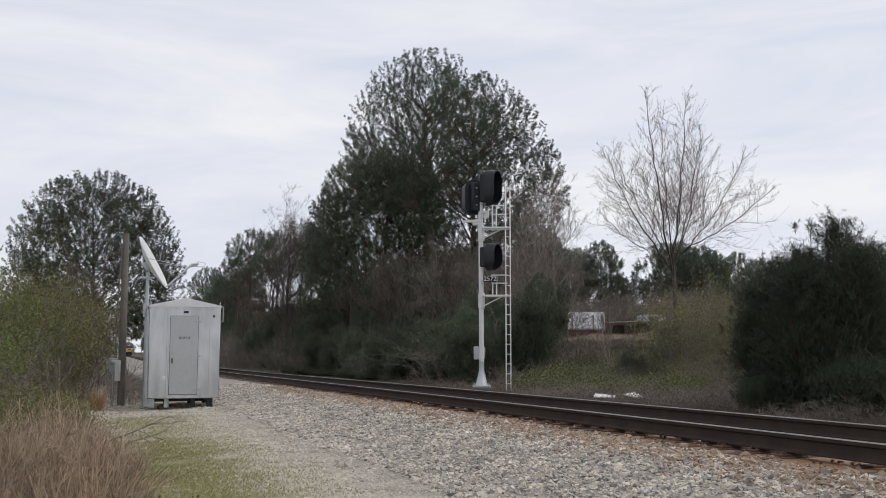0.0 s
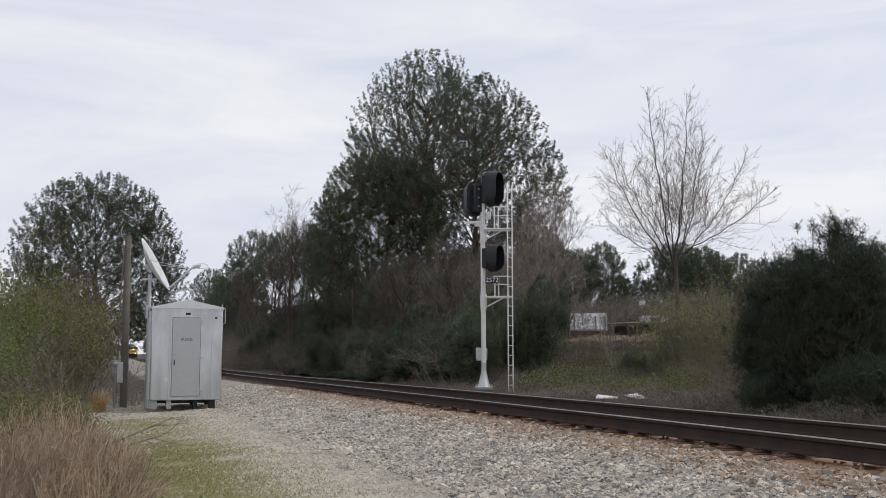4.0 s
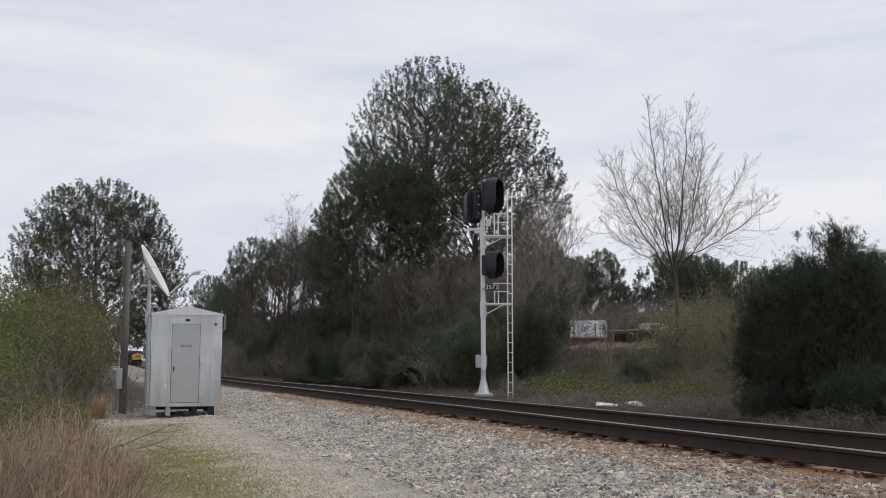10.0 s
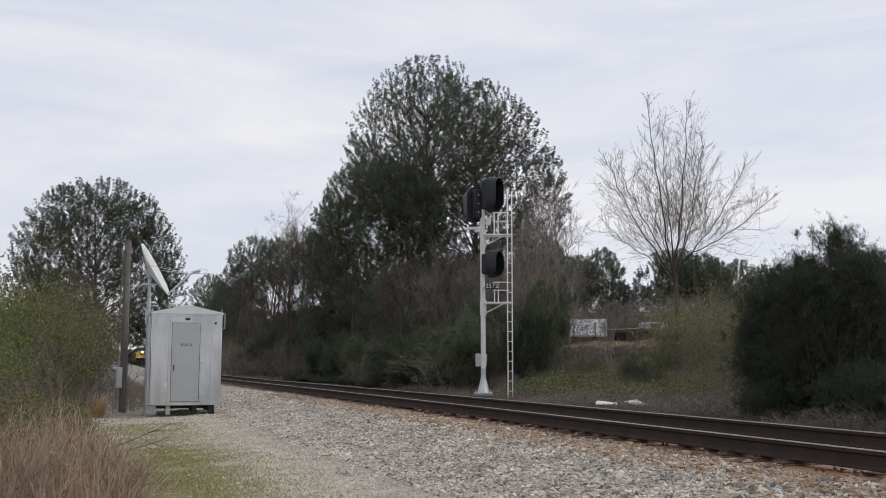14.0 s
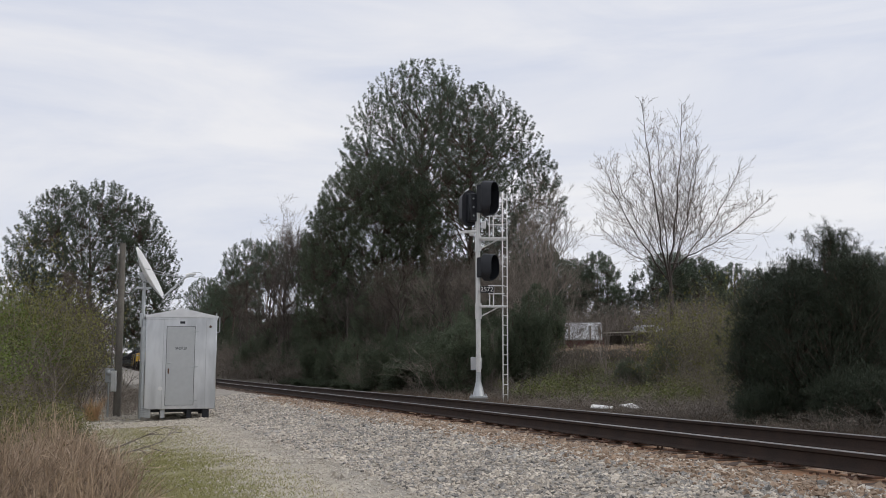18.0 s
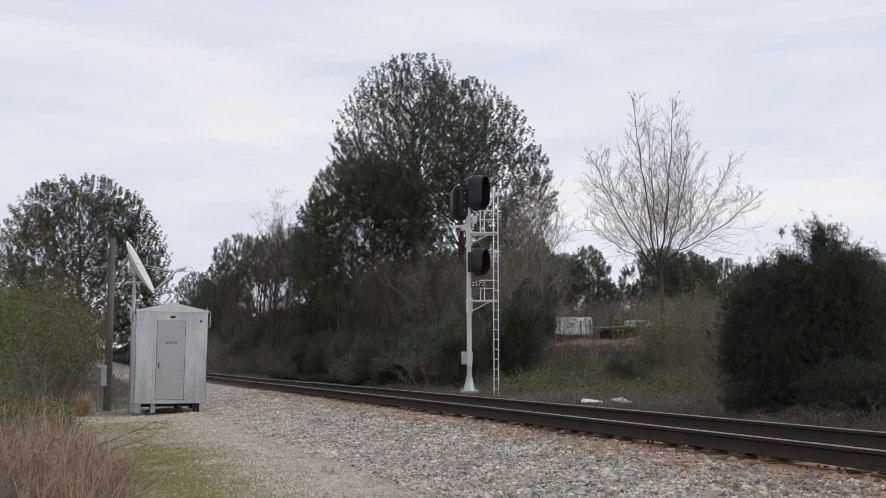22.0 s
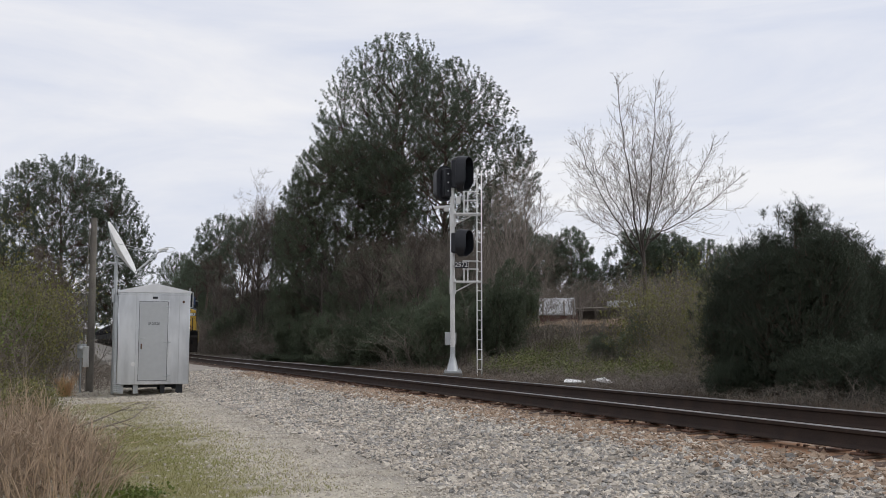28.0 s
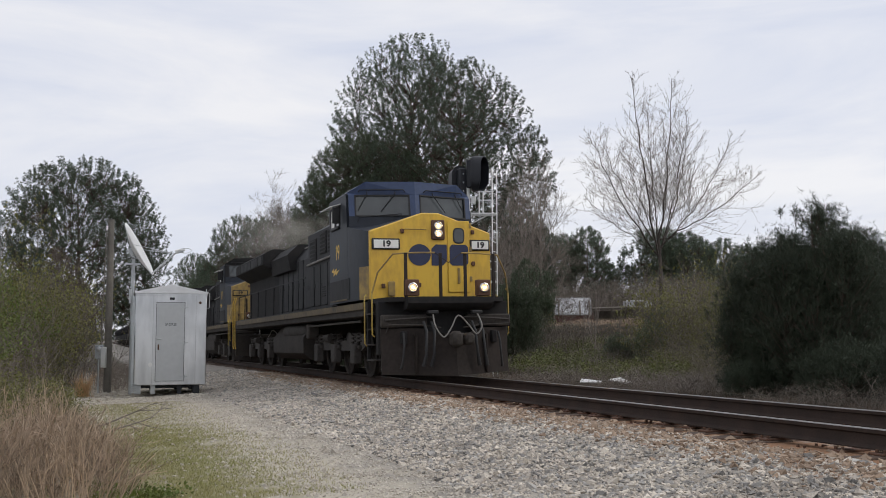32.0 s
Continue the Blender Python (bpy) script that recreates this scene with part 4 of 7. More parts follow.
for x, y, k, kz in ((8.6, 44.0, 0.45, 0.50), (7.2, 42.5, 0.40, 0.44), (9.6, 41.0, 0.45, 0.5), (6.4, 46.0, 0.45, 0.45), (10.4, 38.0, 0.5, 0.5)):
    again(brown, x, y, k, kz, R4.uniform(0, 360))
for x, y, k, kz in ((7.0, 38.0, 0.5, 0.30), (6.0, 40.0, 0.45, 0.26), (8.6, 37.0, 0.5, 0.4), (5.2, 36.0, 0.4, 0.22)):
    again(olive, x, y, k, kz, R4.uniform(0, 360))


def bank_cover():
    """Vines and briars over the slope above the line."""
    rng = np.random.default_rng(25)
    P = []
    for _ in range(60000):
        t, o = rng.uniform(20, 46), rng.uniform(5.0, 14)
        p = at_line(o, t)
        if p.x < 2.2:
            continue
        hump = (0.30 + 0.75 * noise.noise((p.x * 0.8, p.y * 0.8, 1.0)) + 0.2 * noise.noise((p.x * 2.3, p.y * 2.3, 5.0))) * (1 if o < 9 else 0.7)
        if hump < 0.24 or p.x / p.y > (0.215 if o > 8 else 0.26) + 0.05 * noise.noise((p.x, p.y, 8.0)):
            continue
        P.append((p.x, p.y, ground_z(p.x, p.y) + rng.uniform(0, 1) ** 0.6 * hump))
    tagged(new("bank_vines", leaf_mesh("bank_vines", P, M_vine, 0.042, 1.8, rng)), "green vines and briars covering the bank", "undergrowth", kind="stuff")
    P = []
    for _ in range(5200):
        t, o = rng.uniform(30, 52), rng.uniform(15.4, 17.4)
        p = at_line(o, t)
        P.append((p.x, p.y, ground_z(p.x, p.y)))
    tagged(new("ledge_grass", blade_mesh("ledge_grass", P, M_straw, 0.22, 0.012, 0.9, rng)), "dry tan grass on the lip of the cut bank", "dry grass", kind="stuff")
    P = []
    for _ in range(7000):
        t, o = rng.uniform(6, 40), 3.2 + abs(rng.normal()) * 1.8
        p = at_line(o, t)
        P.append((p.x, p.y, ground_z(p.x, p.y)))
    tagged(new("trackside_weeds", blade_mesh("trackside_weeds", P, M_dry, 0.22, 0.005, 0.6, rng)), "dry weeds along the far side of the ballast", "weeds", kind="stuff")


bank_cover()
for k in range(26):
    p = at_line(R4.uniform(5.2, 11), R4.uniform(23, 42))
    if p.x > 2.0:
        again(scrub, p.x, p.y, R4.uniform(0.25, 0.45), R4.uniform(0.14, 0.34), R4.uniform(0, 360))

# ---------- trees on the near side, past the hut ----------
fan_pine(-26.6, 76, 15.7, 6.9, 3.2, 31, "big spreading pine behind the service pole", 4600, 50, 0.18, gap=-0.22, tw=0.022, power=2.3, k=22, shoot=0.36)
russet = hardwood(-23.0, 62, 7.0, 37, "reddish-brown bare tree in bud behind the bushes", M_twig, M_bud, limbs=14, low=0.25, r=0.10, spread=0.6, depth=5, rmin=0.010)
for x, y, k in ((-21.5, 60, 0.74), (-18.4, 54, 0.6), (-28.0, 66, 0.7)):
    again(russet, x, y, k, k, R4.uniform(0, 360))
sap = thicket(-10.9, 25.5, 1.3, 1.2, 3.7, 32, "tall saplings in fresh yellow-green leaf", M_spring, 5200, 30, 0.042, name="sapling_clump", depth=3, kids=(2, 3), low=0.42)
dull = thicket(-11.4, 26.5, 1.3, 1.2, 3.6, 34, "tall half-leafed saplings in dull olive leaf", M_olive, 4300, 40, 0.042, name="sapling_clump", depth=3, kids=(2, 3), low=0.18)
for x, y, s, sz in ((-12.2, 26.5, 1.0, 1.33), (-13.4, 27.5, 1.1, 1.24), (-14.3, 31, 1.3, 1.18), (-11.2, 23.6, 0.75, 0.78)):
    again(sap, x, y, s, sz, R4.uniform(0, 360))
for x, y, s, sz in ((-11.9, 28.8, 0.9, 1.42), (-13.0, 30.0, 1.2, 1.18), (-11.6, 27.2, 0.85, 1.34), (-12.3, 28.6, 0.9, 1.36), (-10.9, 27.4, 0.6, 0.95), (-12.8, 33.5, 1.0, 1.45), (-11.6, 24.6, 0.7, 0.72), (-15.0, 36.0, 1.3, 1.1)):
    again(dull, x, y, s, sz, R4.uniform(0, 360))
again(sap, -9.75, 20.0, 0.85, 0.78, 50, label="bright green sapling clump in new leaf")
again(sap, -10.3, 21.2, 0.9, 0.82, 120)
for x, y, s, sz in ((-10.9, 24.3, 0.7, 0.62), (-9.8, 23.0, 0.45, 0.4), (-11.6, 25.2, 0.8, 0.8), (-12.4, 33, 1.0, 0.9), (-10.6, 26.4, 0.45, 0.5)):
    again(scrub, x, y, s, sz, R4.uniform(0, 360))
yel = thicket(-8.2, 18.2, 1.1, 1.0, 1.7, 33, "low yellowish-olive brush with thin stems", M_olive, 2200, 60, 0.035, depth=2)
for x, y, s, sz in ((-7.2, 16.2, 0.9, 0.7), (-8.9, 19.6, 1.1, 1.0), (-8.4, 20.8, 0.8, 0.6), (-7.7, 17.4, 0.8, 0.62), (-9.0, 22.6, 0.7, 0.5), (-5.9, 13.6, 0.6, 0.5), (-6.4, 15.0, 0.7, 0.58), (-6.1, 14.4, 0.6, 0.52), (-6.9, 15.9, 0.7, 0.62), (-7.4, 18.8, 0.7, 0.6), (-6.7, 17.2, 0.6, 0.45), (-7.9, 20.2, 0.6, 0.5), (-8.3, 21.8, 0.6, 0.5), (-6.9, 14.9, 0.7, 0.6)):
    again(yel, x, y, s, sz, R4.uniform(0, 360))


whip = bare_tree(-9.1, 23.8, 3.2, 38, "pale bare sapling with arching branches among the bushes", 0.5, 4, 3, r=0.03, trunk_share=0.12, name="bare_sapling", rmin=0.005)
for x, y, k, kz in ((-10.4, 25.0, 0.8, 1.0), (-8.3, 19.6, 0.6, 0.6)):
    again(whip, x, y, k, kz, R4.uniform(0, 360))
# evergreens added behind the saplings to block the sky and darken their inside
for x, y, k, kz in ((-13.0, 31.0, 0.8, 0.62), (-15.2, 33.5, 0.9, 0.66), (-11.8, 30.4, 0.5, 0.6), (-16.5, 37.0, 0.9, 0.8), (-13.6, 34.5, 0.8, 0.7), (-11.6, 27.6, 0.5, 0.46), (-13.2, 28.4, 0.6, 0.5)):
    again(holly, x, y, k, kz, R4.uniform(0, 360))
for x, y, k, kz in ((-9.7, 31.5, 0.35, 0.20), (-9.2, 30.2, 0.3, 0.14), (-10.4, 34.0, 0.4, 0.24), (-11.2, 36.5, 0.45, 0.26), (-10.0, 33.0, 0.35, 0.2), (-12.6, 40.0, 0.6, 0.26), (-13.5, 43.0, 0.6, 0.26), (-11.9, 38.4, 0.5, 0.22), (-9.0, 28.9, 0.25, 0.12)):
    again(scrub, x, y, k, kz, R4.uniform(0, 360))


again(whip, 6.1, 36.0, 1.0, 1.2, 20, label="pale bare sapling standing on the bank below the yard")


def far_woods():
    """The ring of distant woods that closes the view."""
    rng = np.random.default_rng(51)
    P, D, T = [], [], Geo()
    for k in range(330):
        a = rng.uniform(0, 2 * math.pi)
        r = rng.uniform(118, 230)
        x, y = r * math.cos(a), r * math.sin(a)
        off, t = from_xy(x, y)
        if abs(off) < 9:
            continue
        z, h = ground_z(x, y), rng.uniform(10.0, 14.5) if off > 0 else rng.uniform(6, 9)
        if y > 0 and -0.26 < x / y < 0.6:
            h *= 0.45
        T.tube([(x, y, z), (x, y, z + h * 0.85)], [0.18, 0.05], 4, cap=False)
        for _ in range(int(rng.uniform(90, 140))):
            u = rng.uniform(0.12, 1) ** 0.7
            b, q = rng.uniform(0, 2 * math.pi), 0.24 * h * math.sqrt(rng.uniform()) * (1.15 - u) ** 0.5
            P.append((x + q * math.cos(b), y + q * math.sin(b), z + h * u))
            D.append((math.cos(b) * 0.5, math.sin(b) * 0.5, 0.8))
    ob = tagged(new("far_woods", tuft_mesh("far_woods", P, D, M_pine, 16, 0.62, 0.10, 1.1, rng)), "distant belt of pine woods", "woods", kind="stuff")
    part("far_trunks", T, M_bark, ob, smooth=0)


far_woods()


# ---------- grasses and dead brush on the near side ----------
def verge():
    rng = np.random.default_rng(61)
    P = []
    while len(P) < 46000:
        t, o = rng.uniform(9, 24), rng.uniform(-8.5, -4.6)
        if rng.uniform() < zone(o, t)[1] * 1.2 and noise.noise((o * 1.3, t * 1.3, 9)) > -0.55:
            p = at_line(o, t)
            P.append((p.x, p.y, ground_z(p.x, p.y)))
    tagged(new("verge_grass", blade_mesh("verge_grass", P, M_grass, 0.036, 0.0032, 0.7, rng)), "thin short grass on the stony verge", "grass", kind="stuff")
    P, Q = [], []
    for _ in range(22000):
        t, o = rng.uniform(9.5, 18), -7.0 - 3.0 * rng.uniform() ** 0.8
        o -= 0.10 * max(0, t - 13)
        if noise.noise((o * 1.5, t * 1.5, 3)) + 0.25 * min(1, -7.3 - o) > -0.22:
            p = at_line(o, t)
            if p.y < 12.5 + (p.x / p.y + 0.44) * 88:
                (P if rng.uniform() < 0.75 else Q).append((p.x, p.y, ground_z(p.x, p.y)))
    tagged(new("dead_brush", stalk_mesh("dead_brush", P, M_straw, 0.37, 0.0021, rng)), "tangle of dead tan grass and weed stalks", "dry grass", kind="stuff")
    tagged(new("briar_stalks", stalk_mesh("briar_stalks", Q, M_dry, 0.54, 0.0021, rng)), "reddish dead briar stalks in the grass", "dry grass", kind="stuff")
    P = []
    for _ in range(16000):
        t, o = rng.uniform(17, 46), -8.2 - 3.4 * rng.uniform()
        if noise.noise((o * 0.9, t * 0.9, 5)) > -0.1:
            p = at_line(o, t)
            P.append((p.x, p.y, ground_z(p.x, p.y)))
    tagged(new("rough_grass", blade_mesh("rough_grass", P, M_straw, 0.22, 0.005, 0.6, rng)), "rough dry grass at the foot of the bushes", "dry grass", kind="stuff")
    for x, y, h in ((-8.95, 26.3, 0.72), (-9.2, 26.7, 0.5)):
        P = [(x + rng.normal() * 0.07, y + rng.normal() * 0.07, ground_z(x, y)) for _ in range(170)]
        tagged(new("sedge_clump", blade_mesh("sedge_clump", P, M_straw_red, h, 0.0045, 0.36, rng)), "orange dried broom sedge clump beside the hut", "grass clump")


verge()

tangle = thicket(-4.5, 12.4, 0.55, 0.5, 0.85, 62, "dead tan weed stalks in an arching tangle", None, 0, 70, material=M_straw, name="dead_weed_clump", category="dry weeds", depth=2, kids=(1, 3), group="dead weeds by the verge")
for k in range(26):
    t = 9.8 + k * 0.32
    p = at_line(-7.5 - R4.uniform(0, 1.9) - 0.10 * max(0, t - 13), t)
    if p.y < 12.5 + (p.x / p.y + 0.44) * 88:
        again(tangle, p.x, p.y, R4.uniform(0.8, 1.5), R4.uniform(0.6, 1.35), R4.uniform(0, 360), 0.05)


def green_weeds():
    rng = np.random.default_rng(63)
    P = []
    for cx, cy, r, n in ((-2.75, 9.5, 0.22, 500), (-2.45, 9.3, 0.13, 200), (-3.1, 9.9, 0.12, 160)):
        for _ in range(n):
            x, y = cx + rng.normal() * r, cy + rng.normal() * r * 0.7
            P.append((x, y, ground_z(x, y) + rng.uniform(0, 0.07)))
    tagged(new("green_weeds", leaf_mesh("green_weeds", P, M_spring, 0.024, 1.7, rng)), "fresh green weeds at the edge of the dead grass", "weeds", kind="stuff")
    for x, y, turn, ln in ((-4.9, 16.0, 24, 1.0), (-4.6, 15.7, 12, 0.7)):
        ob = thing("fallen_branch", "grey fallen branch lying in the dead grass", "branch", "fallen branches", pose(x, y, ground_z(x, y) + 0.03, rz=turn))
        g = Geo()
        fork(g, (-ln * 0.5, 0, 0), (1, 0, 0.22), ln, 0.016, 2, rng, [], (2, 3), 0.4, 0.03, 0.55, 5, 0.08)
        part("stem", g, M_bark_grey, ob, smooth=0)


green_weeds()


# ---------- loose stone ----------
def stones(name, label, n, place, size, material, seed):
    rng = np.random.default_rng(seed)
    C, S = [], []
    while len(C) < n:
        q = place(rng)
        if q is None:
            continue
        C.append(q[0])
        S.append(q[1])
    C, S = np.array(C), np.array(S)
    base = np.array([(1, 0, 0), (-1, 0, 0), (0, 1, 0), (0, -1, 0), (0, 0, 1), (0, 0, -1)], dtype=float)
    tri = np.array([(0, 2, 4), (2, 1, 4), (1, 3, 4), (3, 0, 4), (2, 0, 5), (1, 2, 5), (3, 1, 5), (0, 3, 5)])
    V = base[None] * rng.uniform(0.65, 1.4, (n, 6, 1)) + rng.normal(size=(n, 6, 3)) * 0.22
    q = rng.normal(size=(n, 4))
    q /= np.linalg.norm(q, axis=1, keepdims=True)
    w, x, y, z = q.T
    Rm = np.stack([1 - 2 * (y * y + z * z), 2 * (x * y - z * w), 2 * (x * z + y * w), 2 * (x * y + z * w), 1 - 2 * (x * x + z * z), 2 * (y * z - x * w), 2 * (x * z - y * w), 2 * (y * z + x * w), 1 - 2 * (x * x + y * y)], axis=1).reshape(n, 3, 3)
    V = np.einsum("nij,nkj->nki", Rm, V) * np.array([1, 1, 0.75]) * S[:, None, None] + C[:, None, :]
    F = tri[None] + np.arange(n)[:, None, None] * 6
    me = raw_mesh(name, V.reshape(-1, 3), F.reshape(-1, 3), material)
    me.shade_flat()
    return tagged(new(name, me), label, "gravel", kind="stuff")


def bed(rng):
    t = 1.0 + 40 * rng.uniform() ** 1.5
    o = rng.uniform(-4.3, -1.25)
    p = at_line(o, t)
    return (p.x, p.y, ground_z(p.x, p.y) + 0.004), 0.0205 * math.exp(rng.normal() * 0.36)


def rusty_bed(rng):
    t = 1.0 + 34 * rng.uniform() ** 1.5
    o = -1.55 + rng.normal() * 0.28
    if o > -0.9 or o < -2.9:
        return None
    p = at_line(o, t)
    return (p.x, p.y, ground_z(p.x, p.y) + 0.008), 0.028 * math.exp(rng.normal() * 0.32)


def yard(rng):
    t = 4.0 + 36 * rng.uniform() ** 1.5
    o = rng.uniform(-6.8, -3.9)
    if rng.uniform() < zone(o, t)[1] * 1.05:
        return None
    p = at_line(o, t)
    return (p.x, p.y, ground_z(p.x, p.y) + 0.002), 0.013 * math.exp(rng.normal() * 0.42)


def far_yard(rng):
    t = rng.uniform(24, 52)
    p = at_line(rng.uniform(-7.4, -3.0), t)
    return (p.x, p.y, ground_z(p.x, p.y) + 0.002), 0.020 * math.exp(rng.normal() * 0.4)


def far_bed(rng):
    t = 1.0 + 60 * rng.uniform() ** 1.2
    o = rng.uniform(-0.65, 0.65) if rng.uniform() < 0.5 else rng.uniform(1.2, 3.2)
    p = at_line(o, t)
    return (p.x, p.y, ground_z(p.x, p.y) + 0.004), 0.03 * math.exp(rng.normal() * 0.25)


stones("ballast_stone", "angular brown-grey granite ballast on the track shoulder", 38000, bed, 0.03, M_ballast, 71)
stones("grey_ballast", "blue-grey granite ballast mixed into the shoulder", 24000, bed, 0.03, M_ballast_grey, 75)
stones("rusty_ballast", "rust-stained ballast along the tie ends", 9000, rusty_bed, 0.03, M_stone_rust, 72)
stones("yard_gravel", "fine pale crushed stone on the service track", 34000, yard, 0.015, M_stone, 73)
stones("far_yard_gravel", "pale crushed stone on the service track past the hut", 14000, far_yard, 0.02, M_stone, 76)
stones("inner_ballast", "ballast between and beyond the rails", 12000, far_bed, 0.03, M_stone_rust, 74)


# ---------- signal bungalow ----------
M_under_text = mat("faded_stencil_paint", (0.09, 0.095, 0.10), (0.16, 0.165, 0.17), 9, 0.7, bump=0)


def build_shed():
    gz = 0.14
    sx, sy = -6.60, 25.75
    ob = thing("signal_bungalow", "small brushed-aluminium signal equipment hut on short legs", "equipment hut", at=pose(sx, sy, gz, rz=16.0))
    W, D, H, z0 = 0.89, 2.6, 2.39, 0.20
    g = Geo().box((-W, 0, z0), (W, D, z0 + H), 0.015)
    part("body", g, M_alu, ob)
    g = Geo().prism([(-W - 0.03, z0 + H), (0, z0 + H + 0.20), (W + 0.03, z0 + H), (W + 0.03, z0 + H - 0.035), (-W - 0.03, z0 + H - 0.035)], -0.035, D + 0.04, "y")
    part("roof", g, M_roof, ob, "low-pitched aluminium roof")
    part("eave_trim", Geo().box((-W - 0.01, -0.012, z0 + H - 0.10), (W + 0.01, 0.006, z0 + H - 0.045), 0.004), M_alu, ob)
    for x in (-0.45, 0.62):
        part("wall_seam", Geo().box((x - 0.006, -0.006, z0 + 0.03), (x + 0.006, 0.003, z0 + H - 0.1), 0.002), M_alu_door, ob)
    dx0, dx1, dz0, dz1 = -0.375, 0.335, z0 + 0.10, z0 + 2.12
    g = Geo().box((dx0 - 0.035, -0.014, dz0 - 0.03), (dx0, 0.006, dz1 + 0.035), 0.004)
    g.box((dx1, -0.014, dz0 - 0.03), (dx1 + 0.035, 0.006, dz1 + 0.035), 0.004)
    g.box((dx0, -0.014, dz1), (dx1, 0.006, dz1 + 0.035), 0.004).box((dx0, -0.016, dz0 - 0.03), (dx1, 0.006, dz0 - 0.004), 0.004)
    part("door_frame", g, M_alu, ob)
    part("door_gap", Geo().box((dx0 - 0.004, -0.0155, dz0 - 0.004), (dx1 + 0.004, 0.002, dz1 + 0.004)), M_black, ob, "dark gap round the door")
    door = part("door", Geo().box((dx0 + 0.006, -0.022, dz0 + 0.004), (dx1 - 0.006, 0.004, dz1 - 0.006), 0.006), M_alu_door, ob, "plain grey metal door")
    for z in (dz0 + 0.12, dz0 + 0.98, dz1 - 0.13):
        g = Geo().box((dx1 - 0.10, -0.034, z - 0.012), (dx1 + 0.09, -0.022, z + 0.012), 0.004)
        g.tube([(dx1 + 0.012, -0.034, z - 0.035), (dx1 + 0.012, -0.034, z + 0.035)], 0.012, 8)
        part("hinge", g, M_galv, door)
    g = Geo().box((dx0 + 0.03, -0.05, dz0 + 1.06), (dx0 + 0.14, -0.026, dz0 + 1.085), 0.006)
    part("handle", g, M_galv, door, "bright lever handle")
    g = Geo().box((dx0 + 0.05, -0.045, dz0 + 0.80), (dx0 + 0.085, -0.022, dz0 + 0.94), 0.008)
    part("padlock", g, M_rust, door, "hanging padlock")
    text_part("SP-257.28", 0.088, M_under_text, door, pose(-0.01, -0.0225, dz0 + 1.45, 90), name="lettering", label="dark grey stencilled lettering", wide=0.8, bold=0.003)
    part("name_plate", Geo().box((-0.05, -0.010, z0 + H - 0.20), (0.075, 0.002, z0 + H - 0.14), 0.003), M_black, ob, "small dark plate")
    part("vent_cap", Geo().lathe([(0.03, 0), (0.035, 0.01), (0.02, 0.03)], 10, pose(0.72, 0, z0 + H - 0.27, 90)), M_rust, ob)
    part("patch", Geo().lathe([(0.055, 0), (0.05, 0.008)], 12, pose(-0.5, 0, z0 + 0.52, 90)), M_dish, ob, "round white cover")
    for lx in (-0.80, -0.42, 0.24, 0.66):
        for ly in (0.10, D - 0.25):
            wide = 0.06 if lx in (-0.42, 0.24) else 0.085
            part("leg", Geo().box((lx - wide, ly, -0.03), (lx + wide, ly + 0.16, z0 + 0.01), 0.008), M_galv if ly < 1 and lx < 0 else M_black, ob)
    part("skid", Geo().box((-W + 0.12, 0.35, z0 - 0.09), (W - 0.2, 0.5, z0 - 0.005), 0.01), M_black, ob, "dark steel skid")
    # conduit riser and corner post on the hut's side
    g = Geo().box((-W - 0.075, 0.05, 0.0), (-W - 0.004, 0.13, z0 + H - 0.1), 0.008)
    part("corner_post", g, M_galv, ob)
    g = Geo()
    for k in range(5):
        g.box((-W - 0.07, -0.03, 0.02 + k * 0.05), (-W + 0.08, 0.06, 0.045 + k * 0.05), 0.004)
    part("cable_boot", g, M_galv, ob, "slatted cable entry")
    part("grab_rail", Geo().tube([(W + 0.005, 0.05, z0 + H - 0.42), (W + 0.065, 0.05, z0 + H - 0.40), (W + 0.065, 0.05, z0 + H - 0.02), (W + 0.005, 0.05, z0 + H)], 0.014, 8), M_galv, ob)
    part("lifting_eye", Geo().box((W - 0.03, 0.04, z0 + H), (W - 0.005, 0.06, z0 + H + 0.09), 0.004), M_galv, ob)
    part("lifting_eye", Geo().box((-W + 0.005, 0.04, z0 + H), (-W + 0.03, 0.06, z0 + H + 0.09), 0.004), M_galv, ob)
    # pipe mast with a cross bar
    pm = thing("antenna_post", "slim galvanised pipe post with a short cross arm", "post", at=pose(sx - 1.035, sy + 0.08, gz, rz=16))
    part("pipe", Geo().tube([(0, 0, -0.05), (0, 0, 3.32)], 0.036, 10), M_galv, pm)
    part("cross_arm", Geo().box((-0.20, -0.03, 3.30), (0.18, 0.03, 3.35), 0.008), M_galv, pm)
    part("junction_box", Geo().box((-0.09, -0.06, 2.30), (-0.02, 0.06, 2.66), 0.01), M_galv, pm)
    # dish
    ds = thing("satellite_dish", "white offset satellite dish on a roof-high mount", "satellite dish", at=pose(sx - 1.18, sy + 0.55, gz, rz=7))
    part("mount_pipe", Geo().tube([(0, 0, -0.05), (0, 0, 3.5)], 0.045, 10), M_galv, ds)
    R, n = 0.76, 32
    face = pose(0.02, 0, 3.70, 0, 62, 0)
    bowl = Geo()
    prof = [(0.001, 0.0), (0.25, 0.02), (0.5, 0.075), (R, 0.15), (R + 0.012, 0.15), (R + 0.012, 0.13), (0.5, 0.05), (0.25, -0.006), (0.001, -0.03)]
    bowl.lathe(prof, n, face)
    part("reflector", bowl, M_dish, ds, "white dish reflector")
    g = Geo().box((-0.11, -0.11, -0.14), (0.11, 0.11, -0.02), 0.02, face)
    part("bracket", g, M_galv, ds)
    e0 = face @ Vector((R * 0.97, 0, 0.12))
    tip = Vector((e0.x + 0.60, e0.y, e0.z + 0.55))
